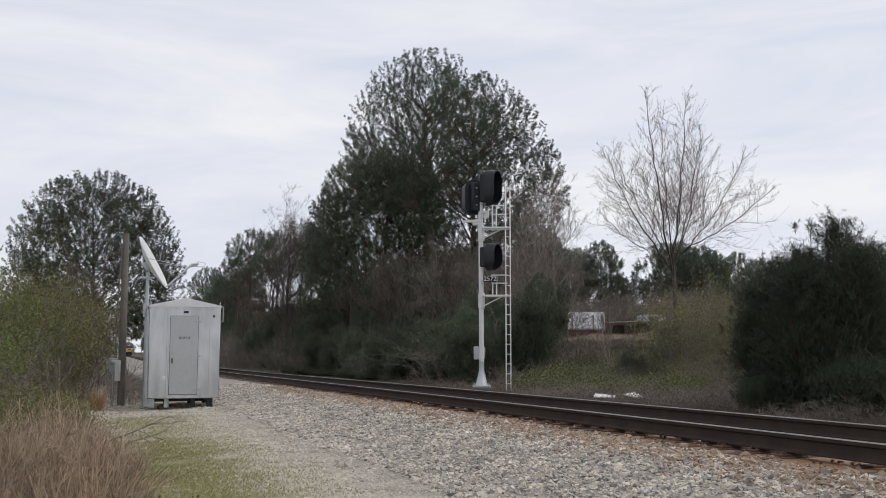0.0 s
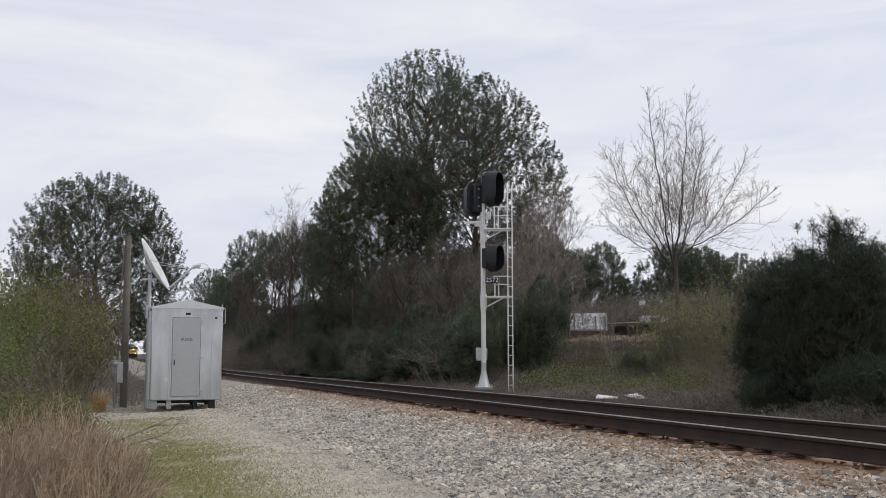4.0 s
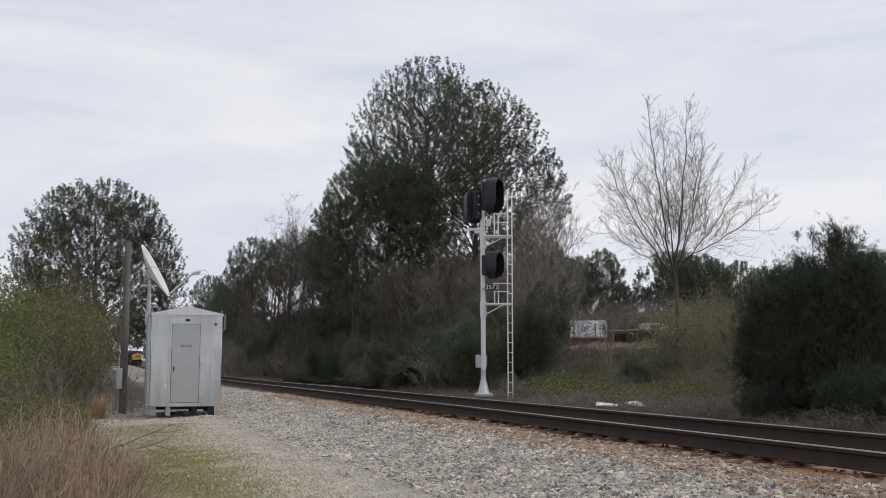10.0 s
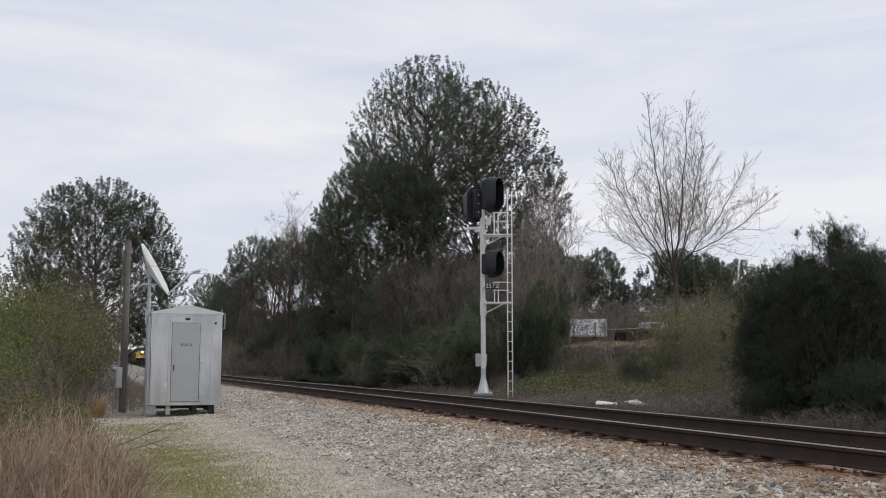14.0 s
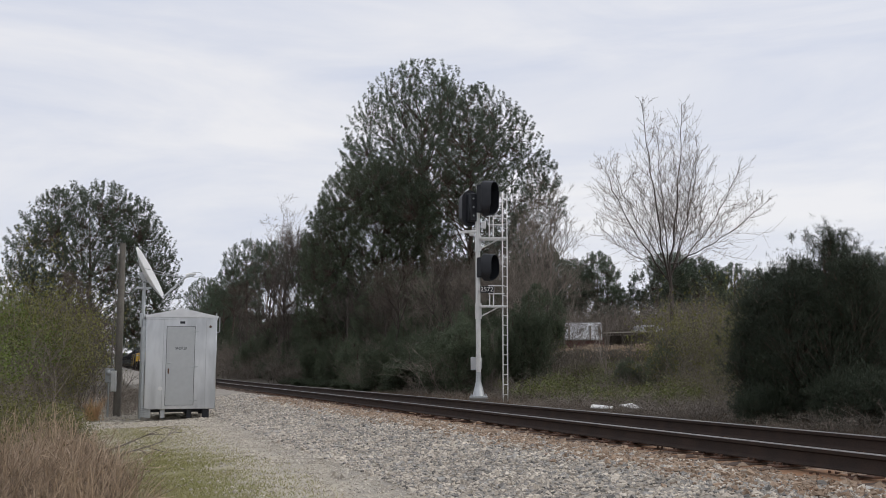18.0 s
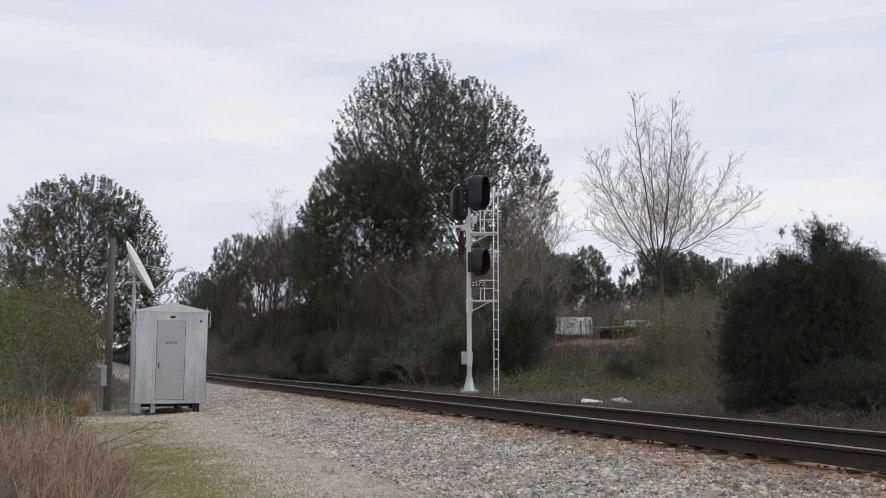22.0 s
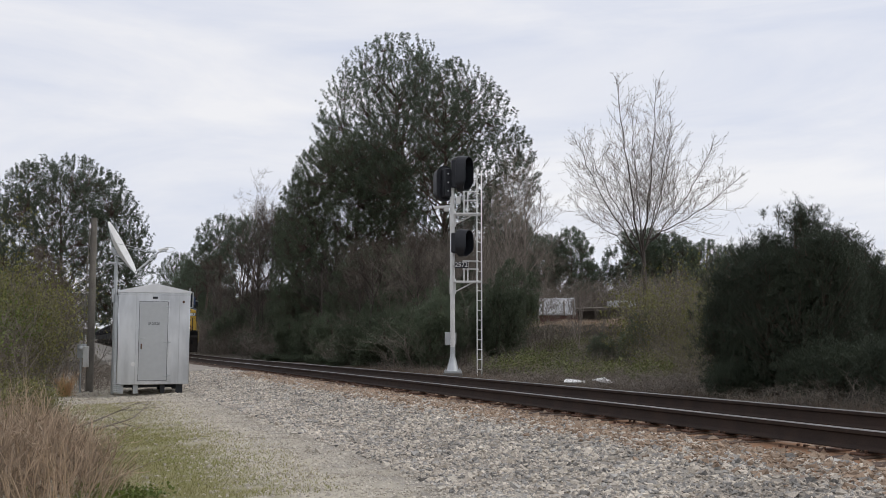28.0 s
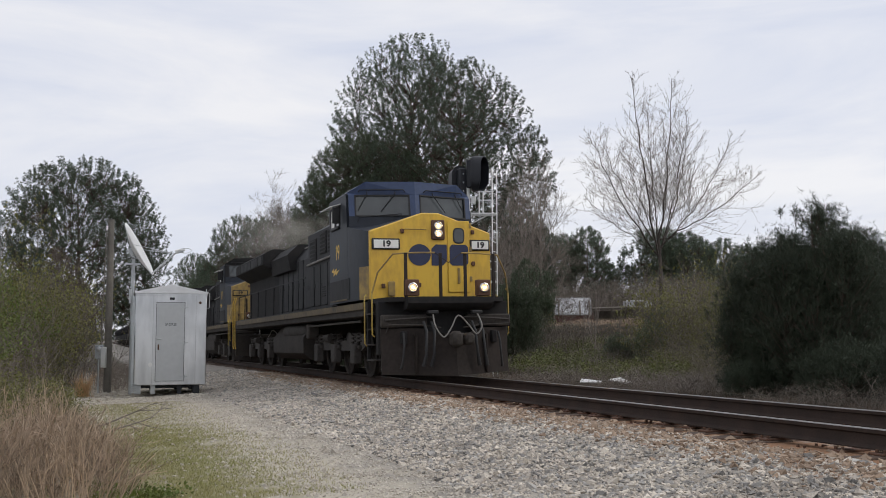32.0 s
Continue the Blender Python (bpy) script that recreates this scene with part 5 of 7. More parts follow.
    part("feed_arm", Geo().tube([e0, tip, tip + Vector((0.22, 0, 0.05))], 0.022, 8), M_galv, ds)
    for s in (-1, 1):
        part("stay_rod", Geo().tube([face @ Vector((-0.05, s * R * 0.9, 0.14)), tip], 0.007, 6), M_galv, ds)
    part("feed_horn", Geo().tube([tip + Vector((0.0, 0, 0.04)), tip + Vector((0.10, 0, 0.09)), tip + Vector((0.26, 0, 0.10))], [0.05, 0.035, 0.03], 8), M_dish, ds)
    ring = [tip + Vector((0.26 + 0.17 * math.cos(a), 0.10 * math.sin(a), 0.075 + 0.075 * math.sin(a))) for a in np.linspace(0, 2 * math.pi, 18)]
    part("feed_guard", Geo().tube(ring, 0.008, 5), M_galv, ds)
    return ob


build_shed()


# ---------- service pole ----------
def build_pole():
    x, y = -8.98, 28.2
    ob = thing("utility_pole", "short weathered wooden service pole with meter boxes", "utility pole", at=pose(x, y, ground_z(x, y)))
    part("pole", Geo().tube([(0.0, 0, -0.1), (-0.01, 0, 2.2), (-0.02, 0, 4.9)], [0.105, 0.10, 0.085], 14), M_pole, ob)
    box = part("meter_box", Geo().box((-0.31, -0.20, 0.95), (-0.09, -0.06, 1.34), 0.012), M_galv, ob, "grey metal meter box")
    part("meter", Geo().lathe([(0.075, 0), (0.07, 0.05), (0.03, 0.075)], 14, pose(-0.2, -0.2, 1.22, 90)), M_alu_door, box)
    part("breaker_box", Geo().box((-0.14, -0.23, 0.70), (0.0, -0.11, 1.28), 0.012), M_white, ob, "pale grey breaker box")
    part("conduit", Geo().tube([(-0.17, -0.12, 1.34), (-0.15, -0.13, 2.6), (-0.10, -0.10, 4.6)], 0.016, 8), M_pole, ob)
    part("lower_conduit", Geo().tube([(-0.22, -0.13, -0.05), (-0.22, -0.13, 0.95)], 0.028, 8), M_galv, ob)
    part("insulator", Geo().lathe([(0.04, 0), (0.05, 0.03), (0.03, 0.06), (0.05, 0.09), (0.02, 0.12)], 10, pose(-0.11, -0.02, 4.6)), M_dish, ob)


build_pole()


# ---------- block signal ----------
def signal_head(parent, c, turn, lights, w=0.31, name="signal_head"):
    """A black colour-light head: rounded back plate, housing and long hoods. It faces its own -y."""
    M = pose(*c, rz=turn)
    hh = lights * 0.27 + 0.33
    n, ov = 10, []
    for k in range(2 * n):
        a = math.pi * (k % n) / (n - 1)
        s = 1 if k < n else -1
        ov.append((s * w * math.cos(a), s * ((hh / 2 - w) + w * math.sin(a))))
    g = Geo().prism(ov, -0.012, 0.012, "y", M)
    head = part(name, g, M_black, parent, "black colour-light head with deep hood")
    g = Geo().box((-0.13, 0.01, -hh / 2 + 0.12), (0.13, 0.26, hh / 2 - 0.12), 0.03, M)
    part("housing", g, M_black, head)
    g = Geo()
    m = len(ov)
    outer = [M @ Vector((x * 0.98, -0.012, z * 0.99)) for x, z in ov]
    inner = [M @ Vector((x * 0.94, -0.012, z * 0.96)) for x, z in ov]
    deep = [-0.34 if z > -hh * 0.22 else -0.34 + 0.16 * min(1, (-z - hh * 0.22) / (hh * 0.28)) for x, z in ov]
    o2 = [M @ Vector((x * 0.93, d, z * 0.95 - 0.02)) for (x, z), d in zip(ov, deep)]
    i2 = [M @ Vector((x * 0.90, d, z * 0.93 - 0.02)) for (x, z), d in zip(ov, deep)]
    g.v += [tuple(p) for p in outer + o2 + i2 + inner]
    for r in range(3):
        g.f += [(r * m + k, r * m + (k + 1) % m, (r + 1) * m + (k + 1) % m, (r + 1) * m + k) for k in range(m)]
    part("hood", g, M_black, head)
    for k in range(lights):
        z = (k - (lights - 1) / 2) * 0.27
        part("lens", Geo().lathe([(0.1, 0.0), (0.09, 0.02), (0.05, 0.035), (0.001, 0.04)], 14, M @ pose(0, -0.012, z, 90)), M_lens, head, "unlit dark lens")
        part("latch", Geo().box((-0.02, 0.26, z - 0.02), (0.02, 0.285, z + 0.02), 0.005, M), M_galv, head)
    return head


M_lens = mat("dark_lens_glass", (0.02, 0.02, 0.02), (0.03, 0.025, 0.02), 3, 0.15, bump=0)


def build_signal():
    ob = thing("block_signal", "tall white railway block signal mast with black light heads and ladder", "railway signal", at=pose(1.30, 30.8, 0.52))
    part("foundation", Geo().box((-0.30, -0.30, -0.35), (0.30, 0.30, -0.05), 0.03), M_concrete_old, ob)
    part("base_plate", Geo().box((-0.27, -0.27, -0.05), (0.27, 0.27, 0.01), 0.006), M_galv, ob)
    part("base_cone", Geo().lathe([(0.20, 0.01), (0.18, 0.04), (0.10, 0.38), (0.082, 0.45), (0.078, 0.74)], 12), M_galv, ob, "flared galvanised base")
    for a in range(4):
        part("anchor_bolt", Geo().tube([(0.22 * (-1) ** (a // 2), 0.22 * (-1) ** a, 0), (0.22 * (-1) ** (a // 2), 0.22 * (-1) ** a, 0.07)], 0.016, 6), M_galv, ob)
    part("mast", Geo().tube([(0, 0, 0.70), (-0.01, 0, 3.0), (-0.02, 0, 6.15)], [0.075, 0.075, 0.07], 16), M_white, ob, "white-painted mast pipe")
    part("mast_cap", Geo().lathe([(0.085, 6.15), (0.085, 6.18), (0.03, 6.22)], 12, pose(-0.02, 0, 0)), M_white, ob)
    # ladder turned partly away
    lx, lz0, lz1 = 0.83, -0.2, 6.30
    dx, dy = 0.085, 0.20
    for s in (-1, 1):
        part("ladder_rail", Geo().box((-0.028, -0.012, lz0), (0.028, 0.012, lz1), 0.004, pose(lx + s * dx, s * dy, 0, rz=67)), M_white, ob)
    for k in range(21):
        z = 0.05 + k * 0.305
        part("ladder_rung", Geo().tube([(lx - dx, -dy, z), (lx + dx, dy, z)], 0.013, 6), M_white, ob)
    for z, top in ((4.86, 0.72), (2.74, 0.66)):
        g = Geo().box((0.05, -0.26, z), (0.86, -0.215, z + 0.05), 0.004).box((0.05, 0.215, z), (0.86, 0.26, z + 0.05), 0.004)
        g.box((0.04, -0.24, z + 0.004), (0.06, 0.24, z + 0.046), 0.003).box((0.85, -0.24, z + 0.004), (0.87, 0.24, z + 0.046), 0.003)
        pf = part("platform", g, M_white, ob, "white grating platform")
        for k in range(12):
            part("slat", Geo().box((0.07 + k * 0.066, -0.216, z + 0.012), (0.085 + k * 0.066, 0.216, z + 0.042)), M_white, pf)
        part("brace", Geo().tube([(0.08, 0, z - 0.28), (0.62, 0, z)], 0.022, 8), M_white, pf)
        part("collar", Geo().lathe([(0.1, z - 0.36), (0.1, z + 0.12)], 14), M_white, pf)
        for px in (0.34, 0.46):
            part("railing_post", Geo().tube([(px, -0.2, z + 0.04), (px, -0.2, z + top)], 0.02, 8), M_white, pf)
        part("railing_bar", Geo().tube([(0.30, -0.2, z + top * 0.62), (0.80, -0.2, z + top * 0.62)], 0.018, 8), M_white, pf)
        part("railing_bar", Geo().tube([(0.30, -0.2, z + top), (0.80, -0.2, z + top)], 0.018, 8), M_white, pf)
    # brackets and heads
    part("bracket_arm", Geo().box((-0.24, -0.06, 5.08), (0.30, 0.02, 5.16), 0.01, pose(0, 0, 0, 0, -4)), M_white, ob)
    part("bracket_box", Geo().box((-0.28, -0.05, 4.98), (-0.12, 0.06, 5.16), 0.02), M_white, ob)
    part("bracket_box", Geo().box((0.10, -0.12, 5.20), (0.24, 0.02, 5.44), 0.02), M_white, ob)
    signal_head(ob, (0.22, -0.10, 6.16), 60, 3)
    signal_head(ob, (-0.24, 0.12, 5.88), 200, 3, 0.29)
    signal_head(ob, (0.22, -0.10, 3.98), 60, 2)
    plate = part("number_plate", Geo().box((0.04, -0.36, 3.17), (0.46, -0.345, 3.37), 0.004), M_black, ob, "black plate with white numerals")
    text_part("2572", 0.20, M_white, plate, pose(0.25, -0.364, 3.27, 90), label="white painted numerals")
    part("plate_bracket", Geo().box((0.0, -0.345, 3.24), (0.10, 0.0, 3.29), 0.004), M_white, ob)
    part("relay_case", Geo().box((-0.24, 0.02, 0.80), (-0.05, 0.22, 1.20), 0.012), M_alu_door, ob, "grey junction case")
    part("case_band", Geo().box((0.0, 0.0, 0.82), (0.11, 0.12, 1.18), 0.012), M_alu_door, ob)
    return ob


build_signal()


# ---------- train ----------
M_yellow = mat("loco_yellow_paint", (0.70, 0.445, 0.050), (0.47, 0.28, 0.045), 1.5, 0.45, fine=9, bump=0.03, stretch=(1, 1, 0.4), lo=0.42, hi=0.72)
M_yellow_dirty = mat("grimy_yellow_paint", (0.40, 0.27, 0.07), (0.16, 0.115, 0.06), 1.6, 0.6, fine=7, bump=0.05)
M_yellow_rail = mat("scuffed_yellow_rail", (0.50, 0.36, 0.075), (0.30, 0.21, 0.06), 2.5, 0.5, fine=12, bump=0.03)
M_blue = mat("loco_blue_paint", (0.036, 0.062, 0.140), (0.026, 0.044, 0.098), 1.2, 0.42, fine=9, bump=0.03)
M_navy = mat("dark_navy_paint", (0.024, 0.030, 0.042), (0.014, 0.017, 0.022), 0.9, 0.5, fine=6, bump=0.05, spec=0.3, stretch=(1, 1, 0.4), lo=0.4, hi=0.65)
M_grimy = mat("sooty_dark_grey_paint", (0.033, 0.034, 0.036), (0.014, 0.014, 0.015), 0.8, 0.65, fine=6, bump=0.08, spec=0.25, stretch=(1, 1, 0.35), lo=0.4, hi=0.6)
M_soot = mat("black_soot", (0.017, 0.017, 0.018), (0.030, 0.028, 0.027), 1.0, 0.8, fine=8, bump=0.05, spec=0.2)
M_under = mat("dusty_black_underframe", (0.034, 0.031, 0.029), (0.060, 0.053, 0.047), 2.0, 0.85, fine=20, bump=0.2, spec=0.15)
M_truckgrey = mat("dusty_grey_truck_iron", (0.085, 0.078, 0.072), (0.045, 0.041, 0.038), 2.0, 0.85, fine=20, bump=0.2, spec=0.2)
M_plow = mat("grimy_brown_plow_steel", (0.042, 0.034, 0.030), (0.024, 0.020, 0.018), 1.5, 0.7, fine=12, bump=0.1, spec=0.15)
M_sill = mat("grimy_tan_sill_stripe", (0.15, 0.11, 0.055), (0.05, 0.042, 0.030), 1.4, 0.7, fine=10, bump=0.1)
M_glass = mat("cab_window_glass", (0.055, 0.064, 0.066), (0.028, 0.033, 0.035), 1.1, 0.08, bump=0, fine=2, spec=0.8)
M_gasket = mat("black_rubber", (0.015, 0.015, 0.016), None, 4, 0.6, bump=0)
M_hose_highlight = mat("pale_hose_and_highlight", (0.25, 0.24, 0.22), (0.15, 0.14, 0.13), 4, 0.7, bump=0.05)
M_board = mat("milky_number_board", (0.80, 0.80, 0.76), (0.74, 0.74, 0.70), 3, 0.4, bump=0)
M_lamp = glow("lit_headlamp", (1.0, 0.66, 0.34), 300.0)
M_ditch = glow("lit_ditch_lamp", (1.0, 0.62, 0.30), 180.0)
M_lamp_glass = glow("warm_lamp_lens", (1.0, 0.68, 0.38), 0.55)
M_glass_off = mat("clear_lamp_lens", (0.30, 0.29, 0.27), None, 4, 0.15, bump=0)
M_chrome = mat("lamp_reflector", (0.75, 0.75, 0.74), None, 4, 0.2, 1.0, bump=0)
M_mark = mat("dark_blue_marking", (0.016, 0.022, 0.062), (0.024, 0.032, 0.078), 2, 0.45, bump=0.02)
TRAIN = []


def hull(g, rings):
    """Skin through rings of equal point count, closed at both ends."""
    o, n = len(g.v), len(rings[0])
    for r in rings:
        g.v += [tuple(p) for p in r]
    for i in range(len(rings) - 1):
        g.f += [(o + i * n + k, o + i * n + (k + 1) % n, o + (i + 1) * n + (k + 1) % n, o + (i + 1) * n + k) for k in range(n)]
    g.f += [tuple(o + k for k in range(n)), tuple(o + (len(rings) - 1) * n + k for k in range(n))]
    return g


def tri_truck(ob, cx):
    """A three-axle truck: sideframes, journal boxes, springs, wheels on their axles."""
    tk = part("truck", Geo().box((cx - 2.5, -0.75, 0.55), (cx + 2.5, 0.75, 0.95), 0.05), M_under, ob, "dusty three-axle truck")
    for s in (-1, 1):
        g = Geo().prism([(cx - 2.75, 0.78), (cx - 2.6, 1.02), (cx - 1.1, 1.06), (cx - 0.9, 0.88), (cx + 0.9, 0.88), (cx + 1.1, 1.06), (cx + 2.6, 1.02), (cx + 2.75, 0.78), (cx + 2.3, 0.62), (cx - 2.3, 0.62)], s * 1.02 - 0.09, s * 1.02 + 0.09, "y")
        part("sideframe", g, M_truckgrey, tk)
        for k in (-1.98, 0.0, 1.98):
            part("journal_box", Geo().box((cx + k - 0.20, s * 1.16 - 0.10, 0.30), (cx + k + 0.20, s * 1.16 + 0.10, 0.80), 0.03), M_truckgrey, tk)
            part("spring_seat", Geo().box((cx + k - 0.33, s * 1.12 - 0.06, 0.66), (cx + k + 0.33, s * 1.12 + 0.06, 0.76), 0.02), M_under, tk)
            for q in (-0.27, 0.27):
                coil = [(cx + k + q + 0.075 * math.cos(a), s * 1.12 + 0.075 * math.sin(a), 0.76 + 0.016 * a) for a in np.linspace(0, 6 * math.pi, 25)]
                part("spring", Geo().tube(coil, 0.018, 4), M_under, tk)
        part("brake_cylinder", Geo().tube([(cx - 0.95, s * 1.18, 0.95), (cx - 0.45, s * 1.18, 0.95)], 0.11, 10), M_under, tk)
        part("sand_pipe", Geo().tube([(cx + 2.7, s * 0.9, 1.2), (cx + 2.75, s * 0.8, 0.6), (cx + 2.62, s * 0.76, 0.12)], 0.02, 6), M_under, tk)
    for k in (-1.98, 0.0, 1.98):
        for s in (-1, 1):
            M = pose(cx + k, s * 0.752, 0.533, 90 * s)
            part("wheel", Geo().lathe([(0.08, -0.10), (0.10, 0.10), (0.40, 0.03), (0.46, 0.07), (0.533, 0.07), (0.545, -0.05), (0.57, -0.07), (0.46, -0.07), (0.42, -0.01), (0.12, -0.06)], 28, M), M_under, tk)
    return tk


def loco(lead=True):
    """A six-axle diesel; x points ahead with 0 at the nose face, z from the rail."""
    ob = thing("locomotive", "blue and grey diesel freight locomotive with a bright yellow nose" if lead else "second soot-darkened freight locomotive coupled behind the leader", "locomotive", "train")
    ob.scale = (1, 1.02, 0.975)
    M_nose, M_head, M_dl, M_top, M_len = (M_yellow, M_lamp, M_ditch, M_blue, M_lamp_glass) if lead else (M_yellow_dirty, M_chrome, M_chrome, M_soot, M_glass_off)
    # nose: flat face with angled cheeks, top rising to the windshields
    def nose_ring(x, hw, zc, zs, z0=1.80, fl=0.20):
        return [(x, -hw, z0), (x, -hw, zs), (x, -fl, zc), (x, fl, zc), (x, hw, zs), (x, hw, z0)]
    g = hull(Geo(), [nose_ring(0.0, 1.40, 3.77, 3.33), nose_ring(-0.06, 1.42, 3.80, 3.36)])
    nose = part("nose", g, M_nose, ob, "bright yellow nose face")
    part("nose_cowl", hull(Geo(), [nose_ring(-0.06, 1.40, 3.785, 3.345), nose_ring(-0.45, 1.52, 3.80, 3.42), nose_ring(-1.85, 1.53, 3.82, 3.66)]), M_navy, ob, "dark blue cowl behind the nose")
    # lower nose corners, a darker and duller yellow than the face
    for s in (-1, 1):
        part("cheek", Geo().prism([(-0.055, s * 1.425), (-0.44, s * 1.535), (-0.44, s * 1.50), (-0.055, s * 1.39)], 1.80, 2.55, "z"), M_yellow_dirty, ob, "darker yellow lower corner")
    def oval(yc, zc, ry, rz, k=28):
        out = []
        for i in range(k):
            c, q = math.cos(2 * math.pi * i / k), math.sin(2 * math.pi * i / k)
            out.append((yc + ry * math.copysign(abs(c) ** 0.6, c), zc + rz * math.copysign(abs(q) ** 0.6, q)))
        return out
    # recess with headlights, door, hatch lines
    lamp = part("headlight_box", Geo().box((-0.02, 0.0, 3.17), (0.05, 0.31, 3.63), 0.02), M_rust, nose, "rusty brown headlight panel")
    for z in (3.49, 3.31):
        part("bezel", Geo().lathe([(0.095, 0), (0.10, 0.02), (0.085, 0.03), (0.08, 0.012)], 18, pose(0.045, 0.155, z, 0, 90)), M_chrome, lamp)
        part("lens", Geo().lathe([(0.080, 0.010), (0.06, 0.016), (0.001, 0.020)], 18, pose(0.045, 0.155, z, 0, 90)), M_len, lamp, "warm glass lens")
        part("bulb", Geo().lathe([(0.028, 0.016), (0.02, 0.03), (0.001, 0.036)], 16, pose(0.045, 0.155, z, 0, 90)), M_head, lamp, "round lit bulb")
    door = part("nose_door", Geo().box((-0.01, 0.38, 1.95), (0.028, 0.90, 3.62), 0.012), M_nose, nose, "narrow yellow nose door")
    part("door_window", Geo().prism(oval(0.64, 3.27, 0.135, 0.185), 0.02, 0.038, "x"), M_gasket, door, "dark oval door window")
    part("door_pane", Geo().prism(oval(0.64, 3.27, 0.108, 0.158), 0.03, 0.041, "x"), M_glass, door)
    part("door_latch", Geo().box((0.028, 0.60, 2.15), (0.05, 0.66, 2.52), 0.01), M_yellow_dirty, door)
    for z in (2.2, 2.9, 3.45):
        part("door_hinge", Geo().box((0.02, 0.89, z), (0.045, 0.95, z + 0.12), 0.008), M_yellow_dirty, door)
    part("grab_iron", Geo().tube([(0.0, -0.62, 3.40), (0.07, -0.62, 3.40), (0.07, -0.14, 3.40), (0.0, -0.14, 3.40)], 0.012, 6), M_yellow_dirty, nose)
    for y, z in ((-0.68, 3.36), (0.98, 3.36), (-0.30, 2.12), (0.98, 2.62), (-1.12, 2.10), (1.14, 2.02), (-0.92, 2.12)):
        part("fitting", Geo().box((0.0, y - 0.04, z - 0.05), (0.05, y + 0.04, z + 0.05), 0.012), M_rust, nose)
    part("receptacle", Geo().box((0.0, -1.02, 1.86), (0.06, -0.86, 2.20), 0.02), M_yellow_dirty, nose)
    for y0, y1 in ((-1.34, -0.76), (0.94, 1.36)):
        nb = part("number_board", Geo().box((-0.01, y0 - 0.03, 2.925), (0.035, y1 + 0.03, 3.185), 0.025), M_gasket, nose, "white lit number board in a dark frame")
        part("board_face", Geo().box((0.03, y0 + 0.01, 2.96), (0.042, y1 - 0.01, 3.15), 0.01), M_board if lead else M_yellow_dirty, nb)
        text_part("19", 0.185, M_gasket, nb, pose(0.045, (y0 + y1) / 2, 3.055, 90, 0, 90), label="black road numerals", wide=1.1, bold=0.007)
    # large marking: plain blue shapes
    def blue_shape(prof):
        part("marking", Geo().prism(prof, 0.004, 0.012 if prof[0][0] < 0.3 else 0.036, "x"), M_mark, nose, "dark blue painted block")
    za, zb = 2.57, 3.06
    def disc(yc, zc, ry, rz, k=18):
        return [(yc + ry * math.cos(2 * math.pi * i / k), zc + rz * math.sin(2 * math.pi * i / k)) for i in range(k)]
    blue_shape(disc(-0.28, (za + zb) / 2, 0.26, 0.25))
    blue_shape([(0.0, za), (0.26, za), (0.36, za + 0.10), (0.36, zb), (0.10, zb), (0.0, zb - 0.10)])
    blue_shape([(0.42, za + 0.06), (0.48, za), (0.80, za), (0.86, za + 0.06), (0.86, zb - 0.06), (0.80, zb), (0.48, zb), (0.42, zb - 0.06)])
    # cab
    def cab_ring(x0, x1, k=1.0):
        return [(x0, -1.53, 1.80), (x0, -1.53, 4.42), (x0, -1.14, 4.69), (x0, 1.14, 4.69), (x0, 1.53, 4.42), (x0, 1.53, 1.80)]
    front = [(-1.42, -1.53, 1.80), (-1.58, -1.53, 4.38), (-1.44, -1.12, 4.62), (-1.44, 1.12, 4.62), (-1.58, 1.53, 4.38), (-1.42, 1.53, 1.80)]
    cab = part("cab", hull(Geo(), [front, cab_ring(-2.0, 0), cab_ring(-3.25, 0)]), M_navy, ob, "dark blue crew cab")
    # forward-leaning windshield wall in two angled halves, under a blue brow
    for s in (-1, 1):
        a = (-1.02, 0.0)
        b = (-1.40, s * 1.50)
        def at(f, z, out=0.0):
            n = Vector((1.50, s * 0.36 * -1 * -1, 0)).normalized()
            x, y = a[0] + (b[0] - a[0]) * f, a[1] + (b[1] - a[1]) * f
            lean = (z - 3.6) * -0.12
            return (x + lean + out * n.x, y + out * 0.23 * s, z)
        def slab(f0, f1, z0, z1, t0, t1, name, m, parent, label=""):
            v = [at(f, z, t) for t in (t0, t1) for z in (z0, z1) for f in (f0, f1)]
            gg = Geo().add(v, [(0, 1, 3, 2), (4, 6, 7, 5), (0, 4, 5, 1), (2, 3, 7, 6), (0, 2, 6, 4), (1, 5, 7, 3)])
            return part(name, gg, m, parent, label, smooth=0)
        slab(0, 1, 3.30, 3.86, -0.25, 0.0, "dash_wall", M_navy, cab)
        slab(0, 0.09, 3.86, 4.38, -0.25, 0.0, "pillar", M_top, cab)
        slab(0.90, 1, 3.86, 4.38, -0.25, 0.0, "pillar", M_top, cab)
        ws = slab(0.09, 0.90, 3.86, 4.38, -0.06, -0.03, "windshield", M_glass, cab, "reflective cab windshield")
        for f0, f1, z0, z1 in ((0.08, 0.91, 3.85, 3.88), (0.08, 0.91, 4.36, 4.39), (0.08, 0.10, 3.88, 4.36), (0.89, 0.91, 3.88, 4.36)):
            slab(f0, f1, z0, z1, -0.04, 0.012, "gasket", M_gasket, ws)
        # brow and roof edge
        v = [at(0, 4.38), at(1, 4.38), (-1.58, s * 1.51, 4.45), (-1.36, s * 1.13, 4.70), (-1.14, 0, 4.71),
             (-2.05, 0, 4.71), (-2.05, s * 1.13, 4.70), (-2.05, s * 1.535, 4.43)]
        v.append(at(0.74, 4.38))
        gg = Geo().add(v, [(0, 8, 3, 4), (8, 1, 2, 3), (4, 3, 6, 5), (3, 2, 7, 6)])
        part("brow", gg, M_top, cab, "painted brow above the windshields", smooth=0)
